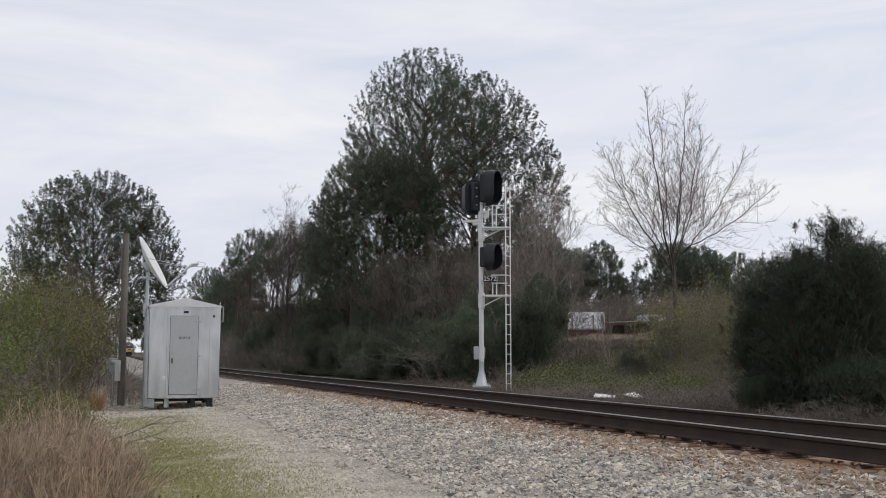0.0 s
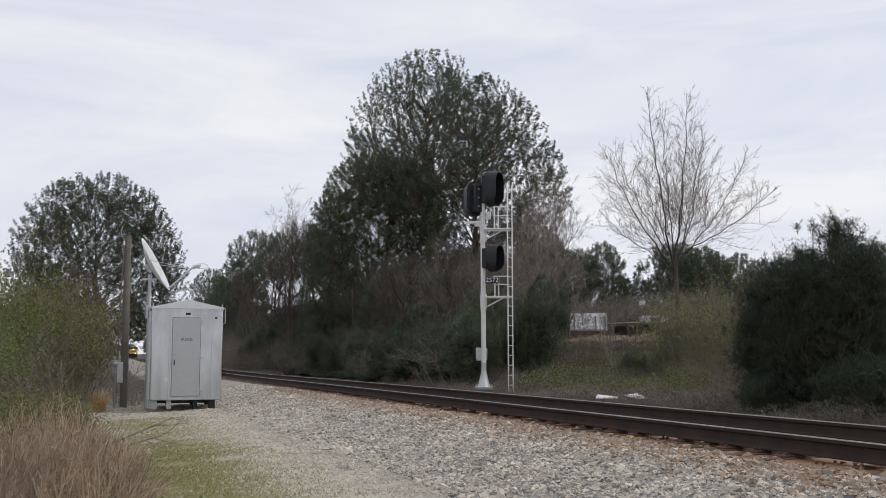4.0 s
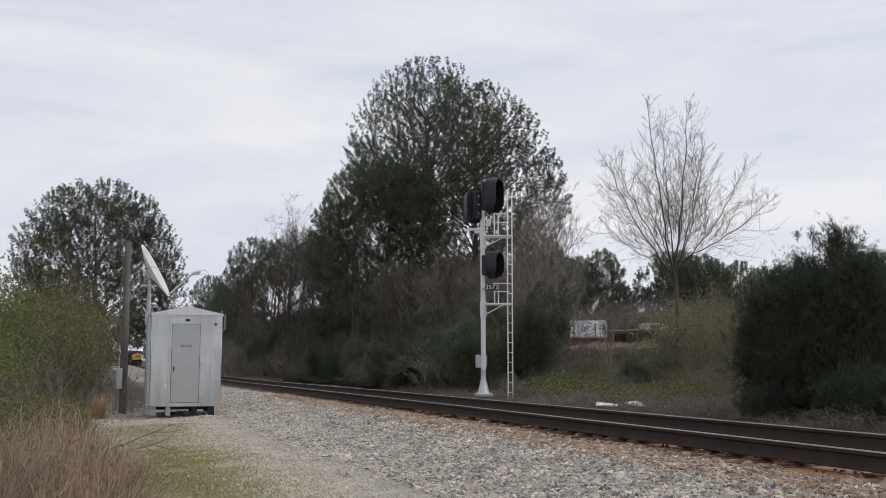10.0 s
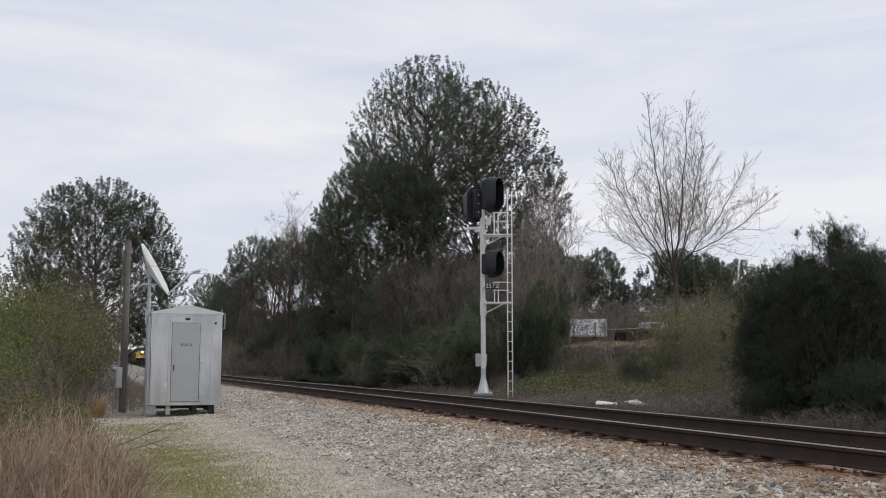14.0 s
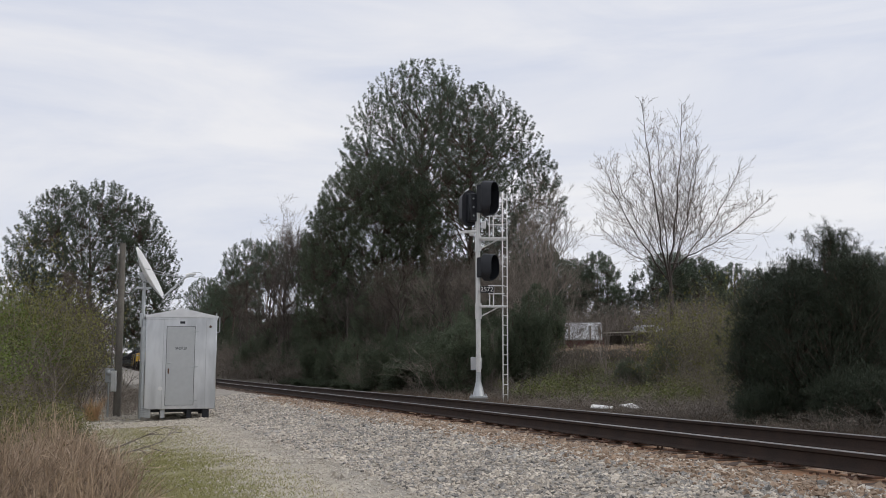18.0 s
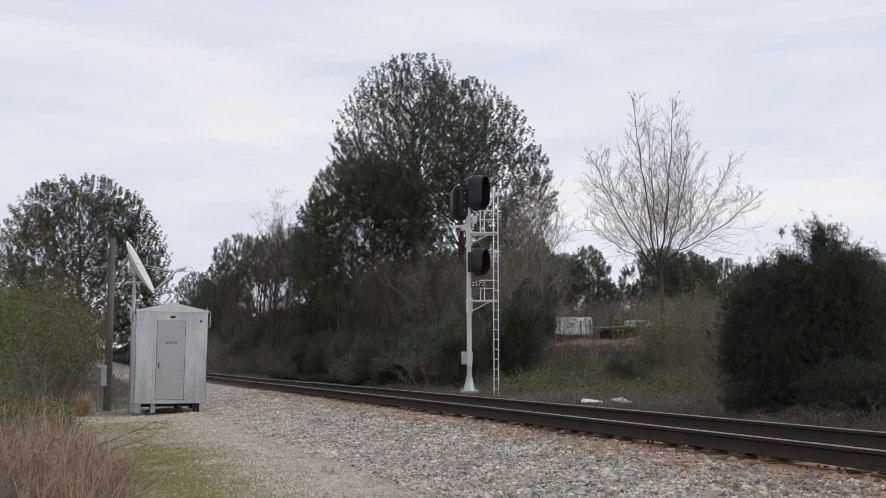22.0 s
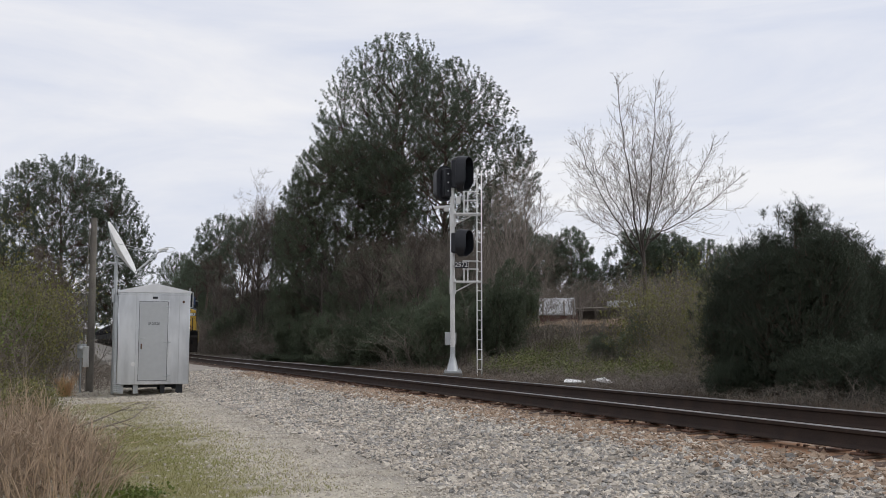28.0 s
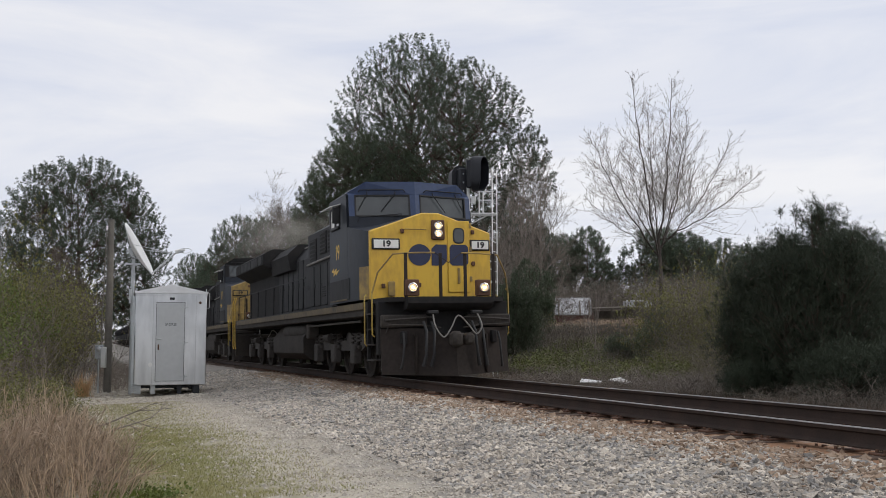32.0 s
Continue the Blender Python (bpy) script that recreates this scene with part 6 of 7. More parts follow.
        part("wiper", Geo().tube([at(0.30, 4.46, 0.03), at(0.30, 4.41, 0.05), at(0.52, 3.98, 0.03)], 0.011, 5), M_gasket, cab)
        part("wiper", Geo().tube([at(0.72, 4.46, 0.03), at(0.72, 4.41, 0.05), at(0.86, 4.02, 0.03)], 0.011, 5), M_gasket, cab)
        part("grab_bar", Geo().tube([at(0.15, 4.45, 0.02), at(0.17, 4.50, 0.06), at(0.83, 4.50, 0.06), at(0.85, 4.45, 0.02)], 0.012, 6), M_gasket, cab)
        part("nose_rail", Geo().tube([at(0.20, 3.80, 0.05), at(0.22, 3.90, 0.10), at(0.85, 3.82, 0.10), at(0.88, 3.72, 0.05)], 0.012, 6), M_gasket, cab)
        # side: windows, mirror shade, visor, numerals
        y = s * 1.53
        for x0, x1, m in ((-2.55, -2.18, M_glass), (-3.02, -2.62, M_board)):
            w = part("side_window", Geo().box((x0, min(y, y + s * 0.012), 3.72), (x1, max(y, y + s * 0.012), 4.18), 0.004), m if s < 0 else M_glass, cab, "cab side window")
            part("window_frame", Geo().tube([(x0, y + s * 0.012, 3.72), (x0, y + s * 0.012, 4.18), (x1, y + s * 0.012, 4.18), (x1, y + s * 0.012, 3.72), (x0, y + s * 0.012, 3.72)], 0.02, 5), M_gasket, w)
        part("rain_visor", Geo().prism([(y, 4.26), (y + s * 0.26, 4.18), (y + s * 0.26, 4.16), (y, 4.23)], -3.1, -2.1, "x"), M_white, cab, "pale sun visor")
        part("arm_rest", Geo().box((-3.0, min(y, y + s * 0.05), 3.64), (-2.2, max(y, y + s * 0.05), 3.70), 0.015), M_gasket, cab)
        part("mirror", Geo().box((-2.06, min(y + s * 0.06, y + s * 0.22), 3.75), (-2.02, max(y + s * 0.06, y + s * 0.22), 4.15), 0.01), M_gasket, cab)
        text_part("19", 0.52, M_yellow, cab, pose(-2.45, y + s * 0.004, 3.05, 90, 0, 0 if s < 0 else 180), label="yellow road numerals", wide=0.8, bold=0.004)
        zz = [(-3.05, 2.62), (-2.82, 2.70), (-2.84, 2.62), (-2.55, 2.68), (-2.58, 2.60), (-2.30, 2.63), (-2.62, 2.50), (-2.60, 2.57), (-2.86, 2.50), (-2.83, 2.58)]
        part("marking", Geo().prism(zz, min(y, y + s * 0.006), max(y, y + s * 0.006), "y"), M_yellow, cab, "small yellow zigzag emblem")
        part("cab_lower_panel", Geo().box((-3.2, min(y, y + s * 0.012), 1.85), (-1.3, max(y, y + s * 0.012), 2.36), 0.006), M_grimy, cab)
        part("kick_strip", Geo().box((-3.2, min(y, y + s * 0.02), 1.84), (-1.5, max(y, y + s * 0.02), 1.88), 0.004), M_sill, cab)
    part("cab_roof_plate", Geo().prism([(-1.16, 4.67), (-1.12, 4.71), (1.12, 4.71), (1.16, 4.67)], -3.25, -2.05, "x"), M_top, cab, "painted cab roof")
    for x, y in ((-2.6, 0.3), (-2.9, -0.4)):
        part("antenna", Geo().lathe([(0.12, 4.70), (0.11, 4.80), (0.04, 4.84)], 10, pose(x, y, 0)), M_dish, cab)
    # equipment cabinets, hood, radiator
    part("equipment_cabinet", hull(Geo(), [[(x, -1.35, 1.75), (x, -1.35, 3.92), (x, -0.85, 4.22), (x, 0.85, 4.22), (x, 1.35, 3.92), (x, 1.35, 1.75)] for x in (-6.6, -3.25)]), M_grimy, ob, "sooty equipment cabinet behind the cab")
    for x0, x1, z0, z1 in ((-4.15, -3.45, 3.25, 3.86), (-5.05, -4.35, 3.25, 3.86), (-6.3, -5.5, 3.05, 3.75)):
        gr = part("intake_grille", Geo().box((x0, -1.375, z0), (x1, -1.34, z1), 0.01), M_soot, ob, "dark intake grille")
        for k in range(6):
            zc = z0 + (k + 0.5) * (z1 - z0) / 6
            part("slat", Geo().box((x0 + 0.03, -1.39, zc - 0.012), (x1 - 0.03, -1.37, zc + 0.018), 0.004), M_grimy, gr)
    part("drip_rail", Geo().tube([(-3.3, -1.40, 3.10), (-6.5, -1.40, 3.06)], 0.03, 6), M_hose_highlight, ob, "pale drip rail")
    for k, x in enumerate((-3.4, -4.2, -5.0, -5.8)):
        dr = part("side_door", Geo().box((x - 0.74, -1.372, 1.85), (x - 0.04, -1.345, 2.98), 0.012), M_grimy, ob)
        part("door_handle", Geo().box((x - 0.68, -1.39, 2.35), (x - 0.62, -1.37, 2.47), 0.008), M_gasket, dr)
        if k < 2:
            for q in range(5):
                part("louver", Geo().box((x - 0.58, -1.385, 2.08 + q * 0.06), (x - 0.22, -1.37, 2.105 + q * 0.06), 0.004), M_soot, dr)
    part("hood", hull(Geo(), [[(x, -0.95, 1.75), (x, -0.95, 3.55), (x, -0.70, 3.86), (x, 0.70, 3.86), (x, 0.95, 3.55), (x, 0.95, 1.75)] for x in (-13.2, -6.6)]), M_grimy, ob, "long sooty engine hood")
    for k in range(8):
        x = -6.7 - k * 0.8
        hd = part("hood_door", Geo().box((x - 0.74, -0.975, 1.9), (x - 0.03, -0.945, 3.45), 0.012), M_grimy, ob)
        part("door_handle", Geo().box((x - 0.66, -0.99, 2.6), (x - 0.60, -0.97, 2.74), 0.008), M_gasket, hd)
    part("exhaust_stack", Geo().box((-8.9, -0.3, 3.84), (-7.9, 0.3, 4.18), 0.04), M_soot, ob, "sooty exhaust stack")
    # highlight on the hood's top edge, modelled as a pale tube
    part("hood_edge_highlight", Geo().tube([(-6.6, -0.72, 3.90), (-10.0, -0.72, 3.90)], 0.03, 5), M_hose_highlight, ob)
    part("dynamic_brake_box", hull(Geo(), [[(x, -1.15, 3.2), (x, -1.25, 3.70), (x, -0.9, 4.05), (x, 0.9, 4.05), (x, 1.25, 3.70), (x, 1.15, 3.2)] for x in (-13.4, -10.2)]), M_soot, ob)
    part("radiator_cab", hull(Geo(), [[(x, -0.95, 1.75), (x, -0.95, 3.30), (x, -1.50, 3.62), (x, -1.50, 3.98), (x, -1.2, 4.16), (x, 1.2, 4.16), (x, 1.50, 3.98), (x, 1.50, 3.62), (x, 0.95, 3.30), (x, 0.95, 1.75)] for x in (-19.6, -13.2)]), M_soot, ob, "flared black radiator section")
    for k in range(6):
        part("radiator_screen", Geo().box((-14.2 - k * 0.8, -1.515, 3.65), (-13.5 - k * 0.8, -1.495, 3.94), 0.005), M_grimy, ob)
    part("rear_panel", Geo().box((-19.64, -0.9, 1.9), (-19.6, 0.9, 3.4), 0.01), M_yellow_dirty, ob, "faded yellow end panel")
    # frame, walkway, sill stripe
    frame_ob = part("underframe", Geo().box((-20.2, -1.45, 1.42), (-0.1, 1.45, 1.74), 0.02), M_under, ob, "heavy dark underframe")
    for s in (-1, 1):
        y = s * 1.47
        part("sill_stripe", Geo().box((-19.6, min(y, y + s * 0.02), 1.58), (-0.35, max(y, y + s * 0.02), 1.74), 0.006), M_sill, frame_ob, "grimy tan sill stripe")
        part("walkway", Geo().box((-19.9, min(y - s * 0.6, y), 1.742), (-3.3, max(y - s * 0.6, y), 1.775), 0.006), M_grimy, frame_ob)
        # side handrail
        hr = part("handrail", Geo().tube([(-6.75, y - s * 0.06, 2.72), (-19.4, y - s * 0.06, 2.72)], 0.018, 6), M_grimy, ob, "walkway handrail")
        for x in np.arange(-7.0, -19.5, -1.55):
            part("stanchion", Geo().tube([(x, y - s * 0.04, 1.76), (x, y - s * 0.06, 2.72)], 0.018, 6), M_grimy, hr)
        # tanks and piping below
        part("air_reservoir", Geo().tube([(-7.6, s * 1.10, 1.20), (-8.0, s * 1.10, 1.20), (-10.6, s * 1.10, 1.20), (-10.9, s * 1.10, 1.20)], [0.12, 0.22, 0.22, 0.12], 14), M_truckgrey, ob, "cylindrical air tank")
        part("pipe", Geo().tube([(-1.0, s * 1.36, 1.32), (-6.5, s * 1.36, 1.30), (-7.0, s * 1.2, 1.05)], 0.028, 6), M_truckgrey, ob)
        part("bell_box", Geo().box((-6.9, s * 1.22 - 0.16, 0.95), (-6.5, s * 1.22 + 0.16, 1.38), 0.04), M_under, ob)
    part("fuel_tank", hull(Geo(), [[(x, -1.05, 0.32), (x, -1.32, 0.52), (x, -1.32, 1.0), (x, -1.0, 1.4), (x, 1.0, 1.4), (x, 1.32, 1.0), (x, 1.32, 0.52), (x, 1.05, 0.32)] for x in (-12.3, -7.5)]), M_under, ob, "dusty black fuel tank")
    tri_truck(ob, -4.2)
    tri_truck(ob, -15.7)
    # front end: step wells, anticlimber, plow, coupler, hoses
    part("front_platform", Geo().prism([(-0.1, -1.42), (0.95, -1.30), (1.18, -0.5), (1.18, 0.5), (0.95, 1.30), (-0.1, 1.42)], 1.70, 1.80, "z"), M_soot, ob, "blackened front platform")
    part("anticlimber", Geo().prism([(0.9, 1.50), (1.14, 1.55), (1.24, 1.66), (1.24, 1.80), (0.9, 1.80)], -0.95, 0.95, "y"), M_soot, ob)
    part("end_plate", Geo().box((0.55, -1.46, 0.55), (0.75, 1.46, 1.72), 0.02), M_soot, ob)
    def plow_pt(f, z):
        y = f * 1.42
        return (1.05 + 0.42 * (1 - abs(f)) - 0.25 * abs(f) + 0.10 * (1 - z) ** 2, y, z)
    g = Geo()
    fs, zs = np.linspace(-1, 1, 13), (0.085, 0.35, 0.7, 1.0, 1.12)
    for back in (0.0, -0.05):
        for z in zs:
            for f in fs:
                zz = z + (0.05 * abs(f) if z < 0.2 else (-0.28 * max(0, 1 - abs(f) * 2.2) if z > 0.9 else 0))
                p = plow_pt(f, zz)
                g.v.append((p[0] + back, p[1], p[2]))
    n, m = len(fs), len(zs)
    for b in (0, n * m):
        g.f += [(b + j * n + i, b + j * n + i + 1, b + (j + 1) * n + i + 1, b + (j + 1) * n + i) for j in range(m - 1) for i in range(n - 1)]
    rim = [i for i in range(n)] + [j * n + n - 1 for j in range(1, m)] + [(m - 1) * n + i for i in range(n - 2, -1, -1)] + [j * n for j in range(m - 2, 0, -1)]
    g.f += [(rim[k], rim[(k + 1) % len(rim)], rim[(k + 1) % len(rim)] + n * m, rim[k] + n * m) for k in range(len(rim))]
    plow = part("snow_plow", g, M_plow, ob, "grimy brown pilot plow")
    for s in (-1, 1):
        part("plow_bracket", Geo().box((0.7, s * 1.0 - 0.06, 0.78), (1.13, s * 1.0 + 0.06, 1.06), 0.02), M_soot, plow)
        part("plow_rib", Geo().box((1.10, s * 0.78 - 0.02, 0.14), (1.24, s * 0.78 + 0.02, 0.98), 0.01), M_plow, plow)
        part("hose_coupling", Geo().tube([(1.20, s * 1.05, 1.02), (1.28, s * 1.06, 0.80), (1.27, s * 1.09, 0.42), (1.22, s * 1.12, 0.26)], [0.022, 0.024, 0.024, 0.036], 7), M_gasket, plow)
        part("apron_plate", Geo().box((0.78, min(s * 0.45, s * 1.44), 1.14), (0.98, max(s * 0.45, s * 1.44), 1.42), 0.03), M_under, ob)
        part("brake_pipe", Geo().tube([(1.0, s * 0.35, 1.36), (1.06, s * 0.9, 1.33), (1.0, s * 1.38, 1.30)], 0.02, 6), M_truckgrey, ob)
        for q in (0.45, 0.62):
            pts = [(1.22, s * q, 1.25), (1.42, s * q, 1.05), (1.46, s * (q + 0.03), 0.55), (1.42, s * (q + 0.08), 0.30)]
            part("brake_hose", Geo().tube(pts, [0.03, 0.03, 0.03, 0.045], 8), M_gasket, ob, "hanging air hose")
        part("lift_bar", Geo().tube([(1.25, s * 0.25, 1.12), (1.3, s * 0.7, 1.18), (1.15, s * 1.35, 1.20), (1.05, s * 1.38, 1.02)], 0.016, 6), M_under, ob)
        # steps with yellow rails
        for k, z in enumerate((0.42, 0.76, 1.10, 1.44)):
            part("step", Geo().box((0.02, min(s * 1.18, s * 1.52), z), (0.55, max(s * 1.18, s * 1.52), z + 0.035), 0.008), M_under if k else M_truckgrey, ob)
        part("step_side", Geo().box((-0.08, min(s * 1.40, s * 1.48), 0.40), (0.0, max(s * 1.40, s * 1.48), 1.75), 0.01), M_soot, ob)
        for x, zt, zb in ((0.62, 1.95, 0.95), (0.02, 1.85, 0.75)):
            part("grab_rail", Geo().tube([(x, s * 1.50, zb), (x, s * 1.55, zb + 0.05), (x, s * 1.55, zt), (x - 0.02, s * 1.50, zt + 0.05)], 0.017, 8), M_yellow_rail, ob, "yellow step handrail")
        # front end rails
        part("end_rail", Geo().tube([(0.62, s * 1.55, 1.9), (0.72, s * 1.45, 2.35), (0.95, s * 1.18, 2.74), (1.0, s * 0.75, 2.77), (1.08, s * 0.30, 2.77)], 0.019, 8), M_yellow_dirty, ob, "front end handrail")
        for y in ((-0.92, -0.16) if s < 0 else (0.40, 1.06)):
            part("end_post", Geo().box((1.02 - 0.04 * abs(y), y - 0.034, 1.80), (1.06 - 0.04 * abs(y), y + 0.034, 2.77), 0.008), M_plow, ob, "grimy brown end post")
        dl = part("ditch_light", Geo().box((0.92, s * 0.80 - 0.15, 1.82), (1.10, s * 0.80 + 0.15, 2.18), 0.02), M_rust, ob, "lit ditch light in a rusty box")
        part("bezel", Geo().lathe([(0.105, 0), (0.11, 0.02), (0.09, 0.03), (0.085, 0.01)], 18, pose(1.10, s * 0.80, 2.0, 0, 90)), M_chrome, dl)
        part("lens", Geo().lathe([(0.086, 0.008), (0.06, 0.014), (0.001, 0.018)], 18, pose(1.10, s * 0.80, 2.0, 0, 90)), M_len, dl, "warm glass lens")
        part("bulb", Geo().lathe([(0.024, 0.014), (0.018, 0.03), (0.001, 0.034)], 16, pose(1.10, s * 0.80, 2.0, 0, 90)), M_dl, dl, "round lit bulb")
    part("chain", Geo().tube([(1.08, -0.30, 2.77), (1.10, 0.0, 2.55), (1.08, 0.30, 2.77)], 0.01, 5), M_under, ob)
    cp = part("coupler", Geo().box((0.9, -0.13, 0.74), (1.72, 0.13, 1.0), 0.04), M_under, ob, "grimy black knuckle coupler")
    part("knuckle", Geo().box((1.66, -0.24, 0.70), (2.0, -0.02, 1.04), 0.07), M_under, cp)
    part("guard_arm", Geo().box((1.66, 0.04, 0.74), (1.92, 0.26, 1.0), 0.06), M_under, cp)
    loop = [(1.24, -0.42, 1.44), (1.40, -0.42, 1.15), (1.42, -0.25, 0.92), (1.42, -0.08, 1.12), (1.40, 0.08, 1.38), (1.42, 0.30, 1.18), (1.44, 0.46, 0.98), (1.42, 0.60, 1.15), (1.26, 0.55, 1.46)]
    sm = []
    for i in range(len(loop) - 1):
        p0, p1, p2, p3 = (Vector(loop[max(0, min(len(loop) - 1, i + d))]) for d in (-1, 0, 1, 2))
        for t in np.linspace(0, 1, 6)[:-1]:
            sm.append(0.5 * ((2 * p1) + (p2 - p0) * t + (2 * p0 - 5 * p1 + 4 * p2 - p3) * t * t + (3 * p1 - p0 - 3 * p2 + p3) * t ** 3))
    part("jumper_cable", Geo().tube(sm, 0.017, 8), M_hose_highlight, ob, "looping jumper cable")
    for y in (-0.42, 0.55):
        part("cable_socket", Geo().box((1.16, y - 0.12, 1.42), (1.30, y + 0.12, 1.50), 0.02), M_gasket, ob)
    part("rear_plow", Geo().box((-20.6, -1.4, 0.3), (-20.5, 1.4, 1.2), 0.02), M_under, ob)
    part("rear_coupler", Geo().box((-21.1, -0.12, 0.76), (-20.2, 0.12, 1.0), 0.04), M_rust, ob)
    for s in (-1, 1):
        for x in (-19.75, -20.3):
            part("rear_grab_rail", Geo().tube([(x, s * 1.5, 0.6), (x, s * 1.53, 0.7), (x, s * 1.53, 2.5), (x + 0.12, s * 1.48, 2.72)], 0.019, 8), M_yellow, ob, "yellow step handrail")
    return ob


def hopper():
    """A covered hopper car, seen only far off."""
    ob = thing("hopper_car", "dark dusty covered hopper car in the train", "freight car", "train")
    part("body", hull(Geo(), [[(x, -1.5, z0), (x, -1.55, 3.9), (x, -0.9, 4.45), (x, 0.9, 4.45), (x, 1.55, 3.9), (x, 1.5, z0)] for x, z0 in ((-0.9, 2.5), (-2.6, 1.3), (-13.4, 1.3), (-15.1, 2.5))]), M_grimy, ob, "rounded hopper body")
    for x in np.arange(-1.6, -15, -1.1):
        for s in (-1, 1):
            part("rib", Geo().box((x - 0.05, min(s * 1.5, s * 1.62), 2.4), (x + 0.05, max(s * 1.5, s * 1.62), 3.85), 0.01), M_grimy, ob)
    part("sill", Geo().box((-15.6, -0.5, 0.95), (-0.4, 0.5, 1.2), 0.03), M_under, ob)
    part("running_board", Geo().box((-15.3, -0.4, 4.46), (-0.7, 0.4, 4.52), 0.01), M_galv, ob)
    for cx in (-2.2, -13.8):
        tk = part("truck", Geo().box((cx - 1.3, -1.1, 0.35), (cx + 1.3, 1.1, 0.85), 0.06), M_under, ob)
        for k in (-0.88, 0.88):
            part("wheelset", Geo().tube([(cx + k, -0.82, 0.46), (cx + k, 0.82, 0.46)], 0.46, 20), M_under, tk)
    part("coupler", Geo().box((-16.0, -0.12, 0.78), (0.0, 0.12, 0.98), 0.03), M_rust, ob)
    return ob


LEAD = loco()
TRAIN.append((LEAD, 0.0))
TRAIN.append((loco(False), 21.9))
FIRST_CAR = hopper()
TRAIN.append((FIRST_CAR, 44.2))
for k in range(1, 18):
    TRAIN.append((copy_thing(FIRST_CAR, pose(0, 500 + 20 * k, 0)), 44.2 + 16.0 * k))


# ---------- the yard above the bank ----------
M_tarp = mat("white_weathered_sheeting", (0.62, 0.63, 0.65), (0.26, 0.265, 0.275), 2.5, 0.55, fine=7, bump=0.2)
M_brick = mat("dull_red_wall", (0.16, 0.075, 0.06), (0.10, 0.05, 0.042), 1.5, 0.9, fine=12)
M_board_wood = mat("grey_barn_boards", (0.16, 0.135, 0.11), (0.09, 0.075, 0.06), 2, 0.9, fine=20, bump=0.4)


def build_yard():
    x, y = 11.4, 77.0
    z = ground_z(x, y) + 0.32
    ob = thing("trailer_house", "low red-walled house with a white sheet roof", "house", at=pose(x, y, z, rz=-8))
    part("wall", Geo().box((-1.6, 0, -1.0), (1.6, 5, 0.55), 0.02), M_brick, ob, "dull red wall")
    roof = part("roof", Geo().prism([(-0.1, 0.5), (2.2, 1.85), (4.6, 0.55), (4.6, 0.45), (2.2, 1.7), (-0.1, 0.40)], -1.45, 1.45, "x"), M_tarp, ob, "white weathered sheet roof")
    for k in (-1.1, 0.55, 1.3):
        part("batten", Geo().box((k - 0.06, -0.16, 0.45), (k + 0.06, 2.2, 0.53), 0.01, pose(0, 0, 0.03, 30.4)), M_board_wood, roof)
    x, y = 14.6, 78.0
    z = ground_z(x, y)
    ob = thing("open_shed", "open-fronted wooden lean-to with a pale roof", "shed", at=pose(x, y, z, rz=-8))
    part("roof", Geo().box((-1.7, -0.2, 1.05), (2.2, 3, 1.17), 0.02, pose(0, 0, 0, 3, -2)), M_board_wood, ob, "pale flat roof")
    for px in (-1.5, 0.0, 2.0):
        part("post", Geo().box((px - 0.06, -0.06, -0.7), (px + 0.06, 0.06, 1.05), 0.01), M_board_wood, ob)
    part("back_wall", Geo().box((-1.6, 2.8, -0.7), (2.1, 2.95, 1.0), 0.01), M_board_wood, ob)
    part("pale_crate", Geo().box((-0.7, 0.5, -0.7), (0.1, 1.2, 0.15), 0.03), M_concrete, ob)
    x, y = 17.2, 80.0
    z = ground_z(x, y) + 0.1
    ob = thing("white_trailer", "small white trailer behind bare branches", "trailer", at=pose(x, y, z, rz=-8))
    part("body", Geo().box((-1.15, 0, 1.15), (1.15, 2.2, 1.75), 0.06), M_tarp, ob)
    part("window", Geo().box((-0.3, -0.02, 1.25), (0.5, 0.02, 1.6), 0.02), M_board_wood, ob)
    part("skirt", Geo().box((-1.05, 0.1, -0.1), (1.05, 2.1, 1.15), 0.02), M_board_wood, ob, "dark lower side")
    for px in (-0.6, 0.5):
        part("wheel", Geo().tube([(px, 0.05, 0.12), (px, 0.3, 0.12)], 0.35, 16), M_black, ob)


build_yard()


def build_debris():
    for x, y, w, turn, tilt in ((3.85, 23.4, 0.62, 8, 3), (4.55, 23.2, 0.48, -35, 12)):
        z = ground_z(x, y)
        ob = thing("loose_board", "discarded white plastic board lying by the ballast", "board", "litter by the line", pose(x, y, z + 0.20, 9, tilt, turn))
        part("sheet", Geo().prism([(-w / 2, -0.2), (w / 2 - 0.1, -0.16), (w / 2, 0.05), (-w / 4, 0.2)], -0.01, 0.015, "z"), M_dish, ob)
        part("batten", Geo().box((-w / 2, 0.05, -0.04), (w / 2 - 0.15, 0.10, -0.01), 0.006), M_board_wood, ob)


build_debris()


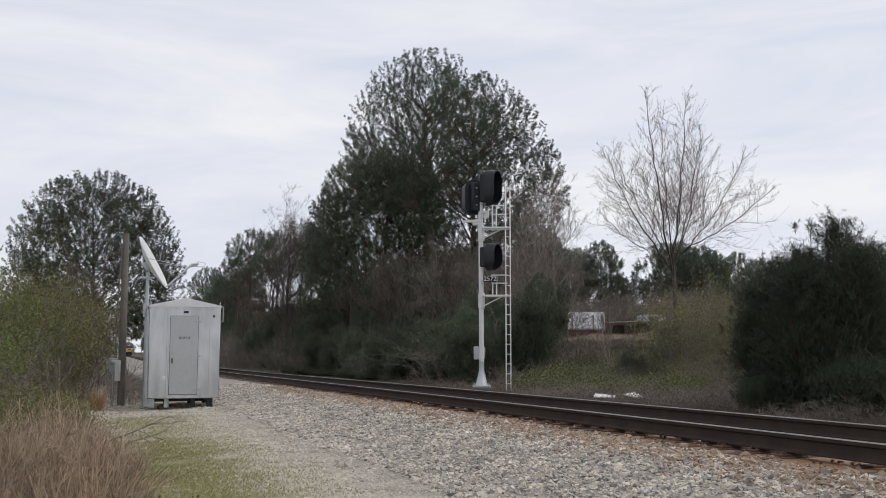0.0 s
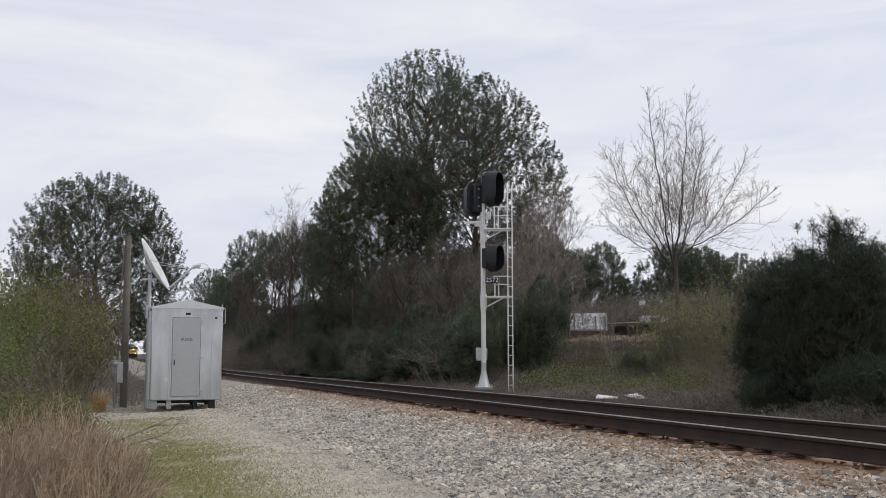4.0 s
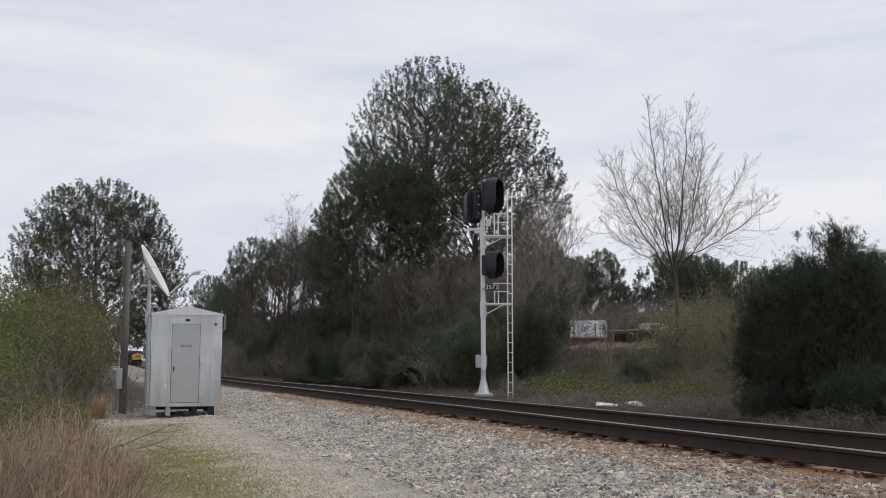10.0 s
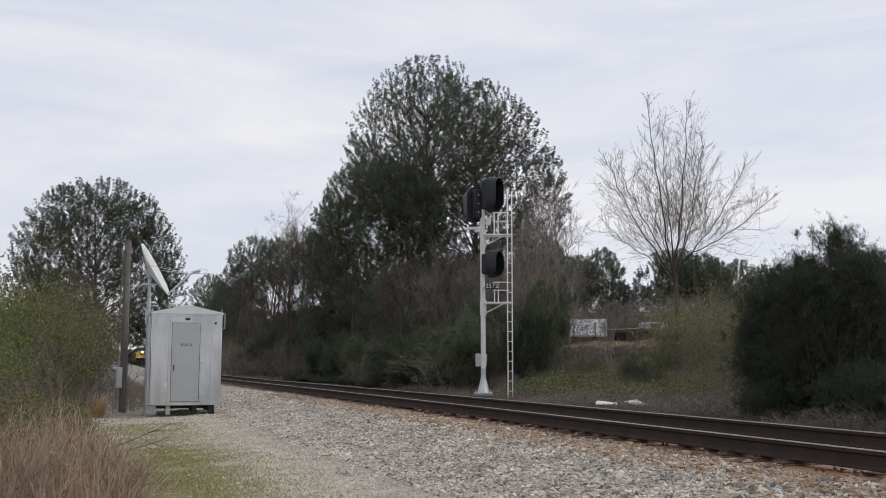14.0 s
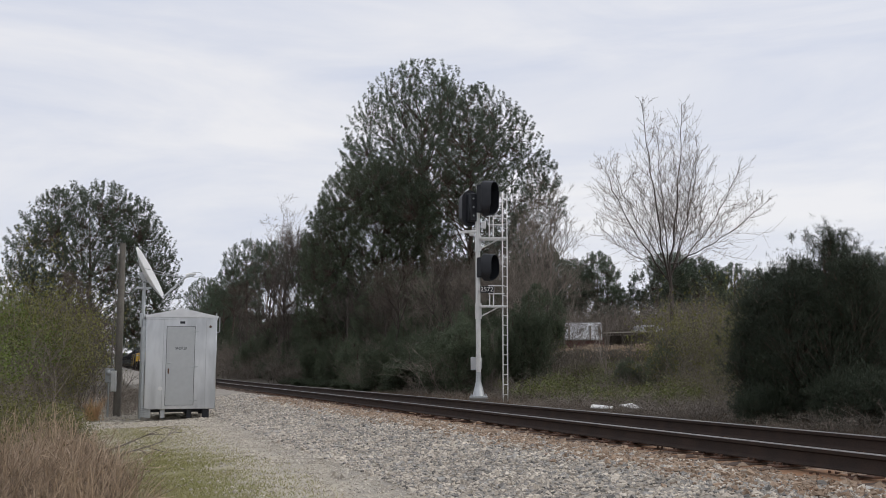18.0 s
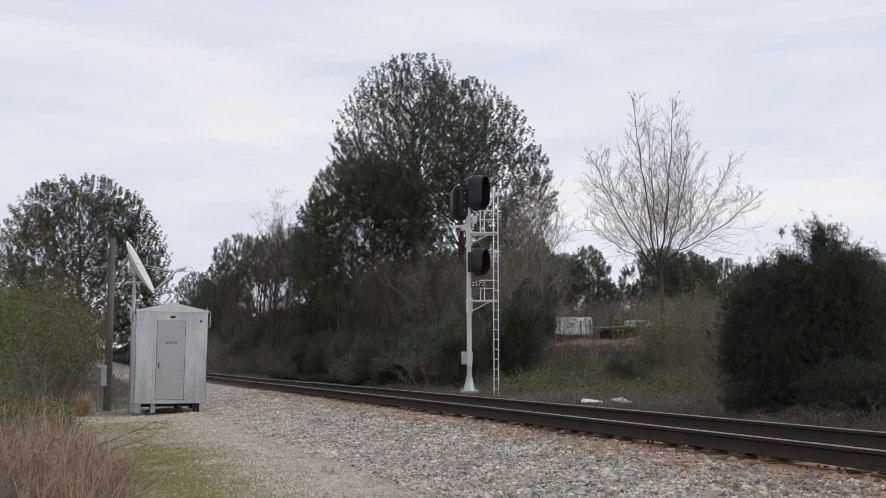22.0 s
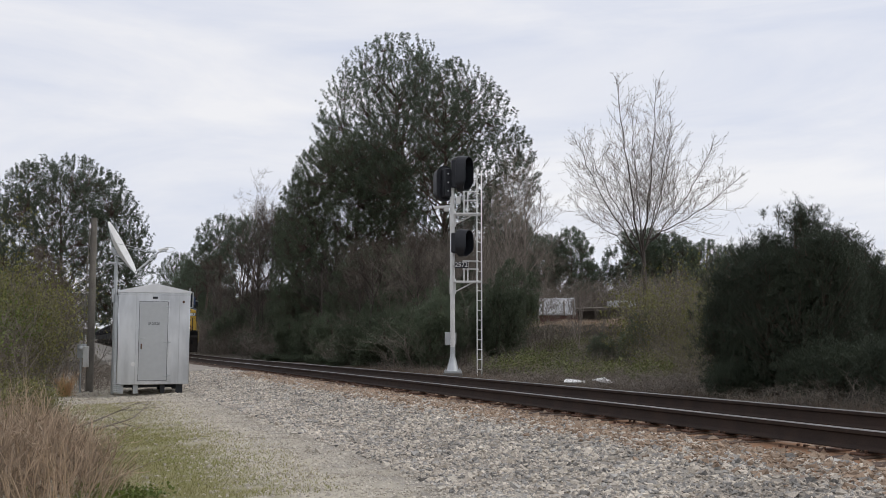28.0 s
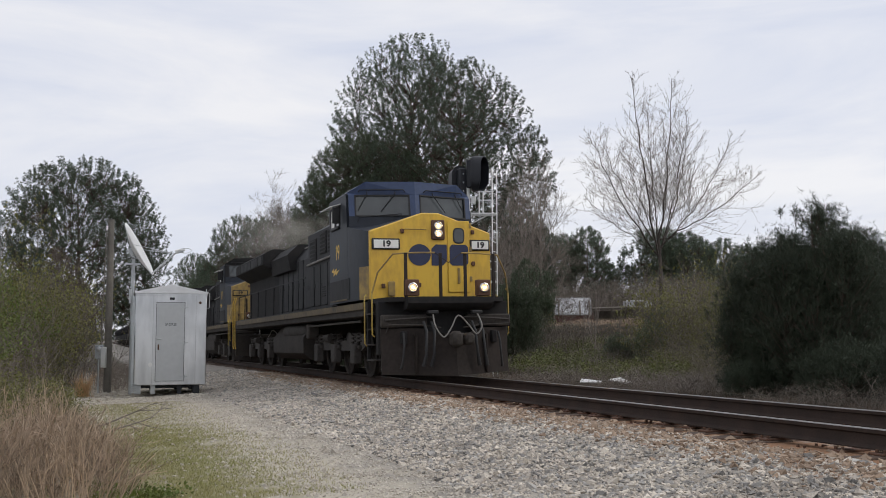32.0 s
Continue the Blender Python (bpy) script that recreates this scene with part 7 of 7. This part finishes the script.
# ---------- exhaust ----------
def smoke_mat():
    """Thin smoke: thickest in the middle of a puff, ragged and fading towards its rim."""
    m = bpy.data.materials.new("thin_diesel_smoke")
    m.use_nodes = True
    N, L = m.node_tree.nodes, m.node_tree.links
    N.remove(N["Principled BSDF"])
    df, tr, mx = N.new("ShaderNodeBsdfDiffuse"), N.new("ShaderNodeBsdfTransparent"), N.new("ShaderNodeMixShader")
    tr2, half = N.new("ShaderNodeBsdfTranslucent"), N.new("ShaderNodeMixShader")
    for n in (df, tr2):
        n.inputs["Color"].default_value = (0.72, 0.67, 0.60, 1)
    L.new(df.outputs[0], half.inputs[1])
    L.new(tr2.outputs[0], half.inputs[2])
    co, no, mr = N.new("ShaderNodeTexCoord"), N.new("ShaderNodeTexNoise"), N.new("ShaderNodeMapRange")
    no.inputs["Scale"].default_value, no.inputs["Detail"].default_value = 1.1, 4
    off, cut, far, rim, mul = N.new("ShaderNodeVectorMath"), N.new("ShaderNodeVectorMath"), N.new("ShaderNodeVectorMath"), N.new("ShaderNodeMapRange"), N.new("ShaderNodeMath")
    off.operation, cut.operation, far.operation, mul.operation = "SUBTRACT", "MULTIPLY", "LENGTH", "MULTIPLY"
    off.inputs[1].default_value, cut.inputs[1].default_value = (0.5, 0.5, 0.5), (1, 1, 0)
    L.new(co.outputs["Generated"], off.inputs[0])
    L.new(off.outputs[0], cut.inputs[0])
    L.new(cut.outputs[0], far.inputs[0])
    L.new(far.outputs["Value"], rim.inputs["Value"])
    rim.interpolation_type = "SMOOTHSTEP"
    rim.inputs["From Min"].default_value, rim.inputs["From Max"].default_value = 0.0, 0.45
    rim.inputs["To Min"].default_value, rim.inputs["To Max"].default_value = 0.30, 0.0
    mr.inputs["From Min"].default_value, mr.inputs["From Max"].default_value = 0.34, 0.66
    L.new(co.outputs["Object"], no.inputs["Vector"])
    L.new(no.outputs["Fac"], mr.inputs["Value"])
    L.new(mr.outputs["Result"], mul.inputs[0])
    L.new(rim.outputs["Result"], mul.inputs[1])
    L.new(mul.outputs[0], mx.inputs["Fac"])
    L.new(tr.outputs[0], mx.inputs[1])
    L.new(half.outputs[0], mx.inputs[2])
    L.new(mx.outputs[0], N["Material Output"].inputs["Surface"])
    return m


def build_smoke():
    """Billows as curved sheets of smoke, larger and higher towards the rear."""
    rng = np.random.default_rng(91)
    ob = thing("exhaust_smoke", "thin brownish diesel exhaust trailing behind the stack", "smoke", "train")
    M = smoke_mat()
    for k in range(7):
        f = k / 6
        r = 0.9 + 1.4 * f
        g, n = Geo(), 20
        rings = [(0.05 * r, 0.5 * r), (0.3 * r, 0.46 * r), (0.6 * r, 0.34 * r), (0.85 * r, 0.15 * r), (r, 0.0)]
        g.v = [(q * math.cos(2 * math.pi * j / n), q * math.sin(2 * math.pi * j / n), z) for q, z in rings for j in range(n)]
        g.f = [tuple(range(n))] + [(i * n + j, i * n + (j + 1) % n, (i + 1) * n + (j + 1) % n, (i + 1) * n + j) for i in range(4) for j in range(n)]
        p = part("puff", g, M, ob)
        p.matrix_basis = pose(-8.4 - 19 * f, rng.normal() * (0.3 + 0.5 * f), 4.3 + 1.5 * f + rng.normal() * 0.2, 0, 0, rng.normal() * 20) @ pose(0, 0, 0, 0, 78 + rng.normal() * 8) @ Matrix.Diagonal((0.75, 1.1, 0.6, 1))
        p.visible_shadow = False
    return ob


TRAIN.append((build_smoke(), 0.0))


# ---------- ties ----------
def build_ties():
    g = Geo().box((-0.115, -1.30, -0.17), (0.115, 1.30, 0.0), 0.012)
    me = g.mesh("tie", M_tie, 40)
    plate = Geo().box((-0.09, -0.18, 0.0), (0.09, 0.18, 0.022), 0.005)
    for q in (-0.115, 0.115):
        plate.box((-0.06, q - 0.012, 0.02), (-0.035, q + 0.012, 0.05), 0.003).box((0.035, q - 0.012, 0.02), (0.06, q + 0.012, 0.05), 0.003)
    pm = plate.mesh("tie_plate", M_rust, 0)
    rng = np.random.default_rng(81)
    for k in range(-6, 250):
        t = k * 0.50 + rng.normal() * 0.02
        p = at_line(0, t, RAIL - 0.186 - 0.022 + dip(t))
        tie = new("tie", me)
        tie.parent = TRACK
        if t > 2 and rng.uniform() < 0.25:
            p.z -= rng.uniform(0.02, 0.06)
        tie.matrix_basis = Matrix.Translation(p) @ pose(0, 0, 0, 1.0, 0, math.degrees(TH - bend_turn(t)) - 90 + rng.normal() * 1.2) @ pose(0, rng.normal() * 0.07, 0)
        if t < 42:
            for s in (-1, 1):
                pl = new("tie_plate", pm)
                pl.parent = tie
                pl.matrix_basis = pose(0, s * 0.752, 0)
    g = Geo()
    for k in range(250, 1200):
        t = k * 0.50
        p = at_line(0, t, RAIL - 0.208 + dip(t))
        g.box((-0.115, -1.3, -0.17), (0.115, 1.3, 0), 0, Matrix.Translation(p) @ pose(0, 0, 0, 1, 0, math.degrees(TH - bend_turn(t)) - 90))
    part("far_ties", g, M_tie, TRACK)["kind"] = "stuff"


build_ties()


SPEED, NOSE_END = 14.1, 20.8


def motions():
    """The train rolls in at an even pace."""
    for ob, back in TRAIN:
        rows = []
        for t in [0, 8, 16, 22, 25] + [26 + 0.5 * k for k in range(13)]:
            n = NOSE_END + SPEED * (32 - t) + back
            a, b = at_line(0, n + 3), at_line(0, n + 17)
            d = a - b
            p = at_line(0, n, RAIL + 0.0135 + dip(n + 2))
            q = a + d.normalized() * 3
            slope = math.degrees(math.atan2(dip(n + 17) - dip(n + 3), 14.0))
            rows.append((t, pose(q.x, q.y, p.z, 0, 0, math.degrees(math.atan2(d.y, d.x))) @ pose(0, 0, 0, 1.0, slope)))
        walk(ob, rows)


motions()
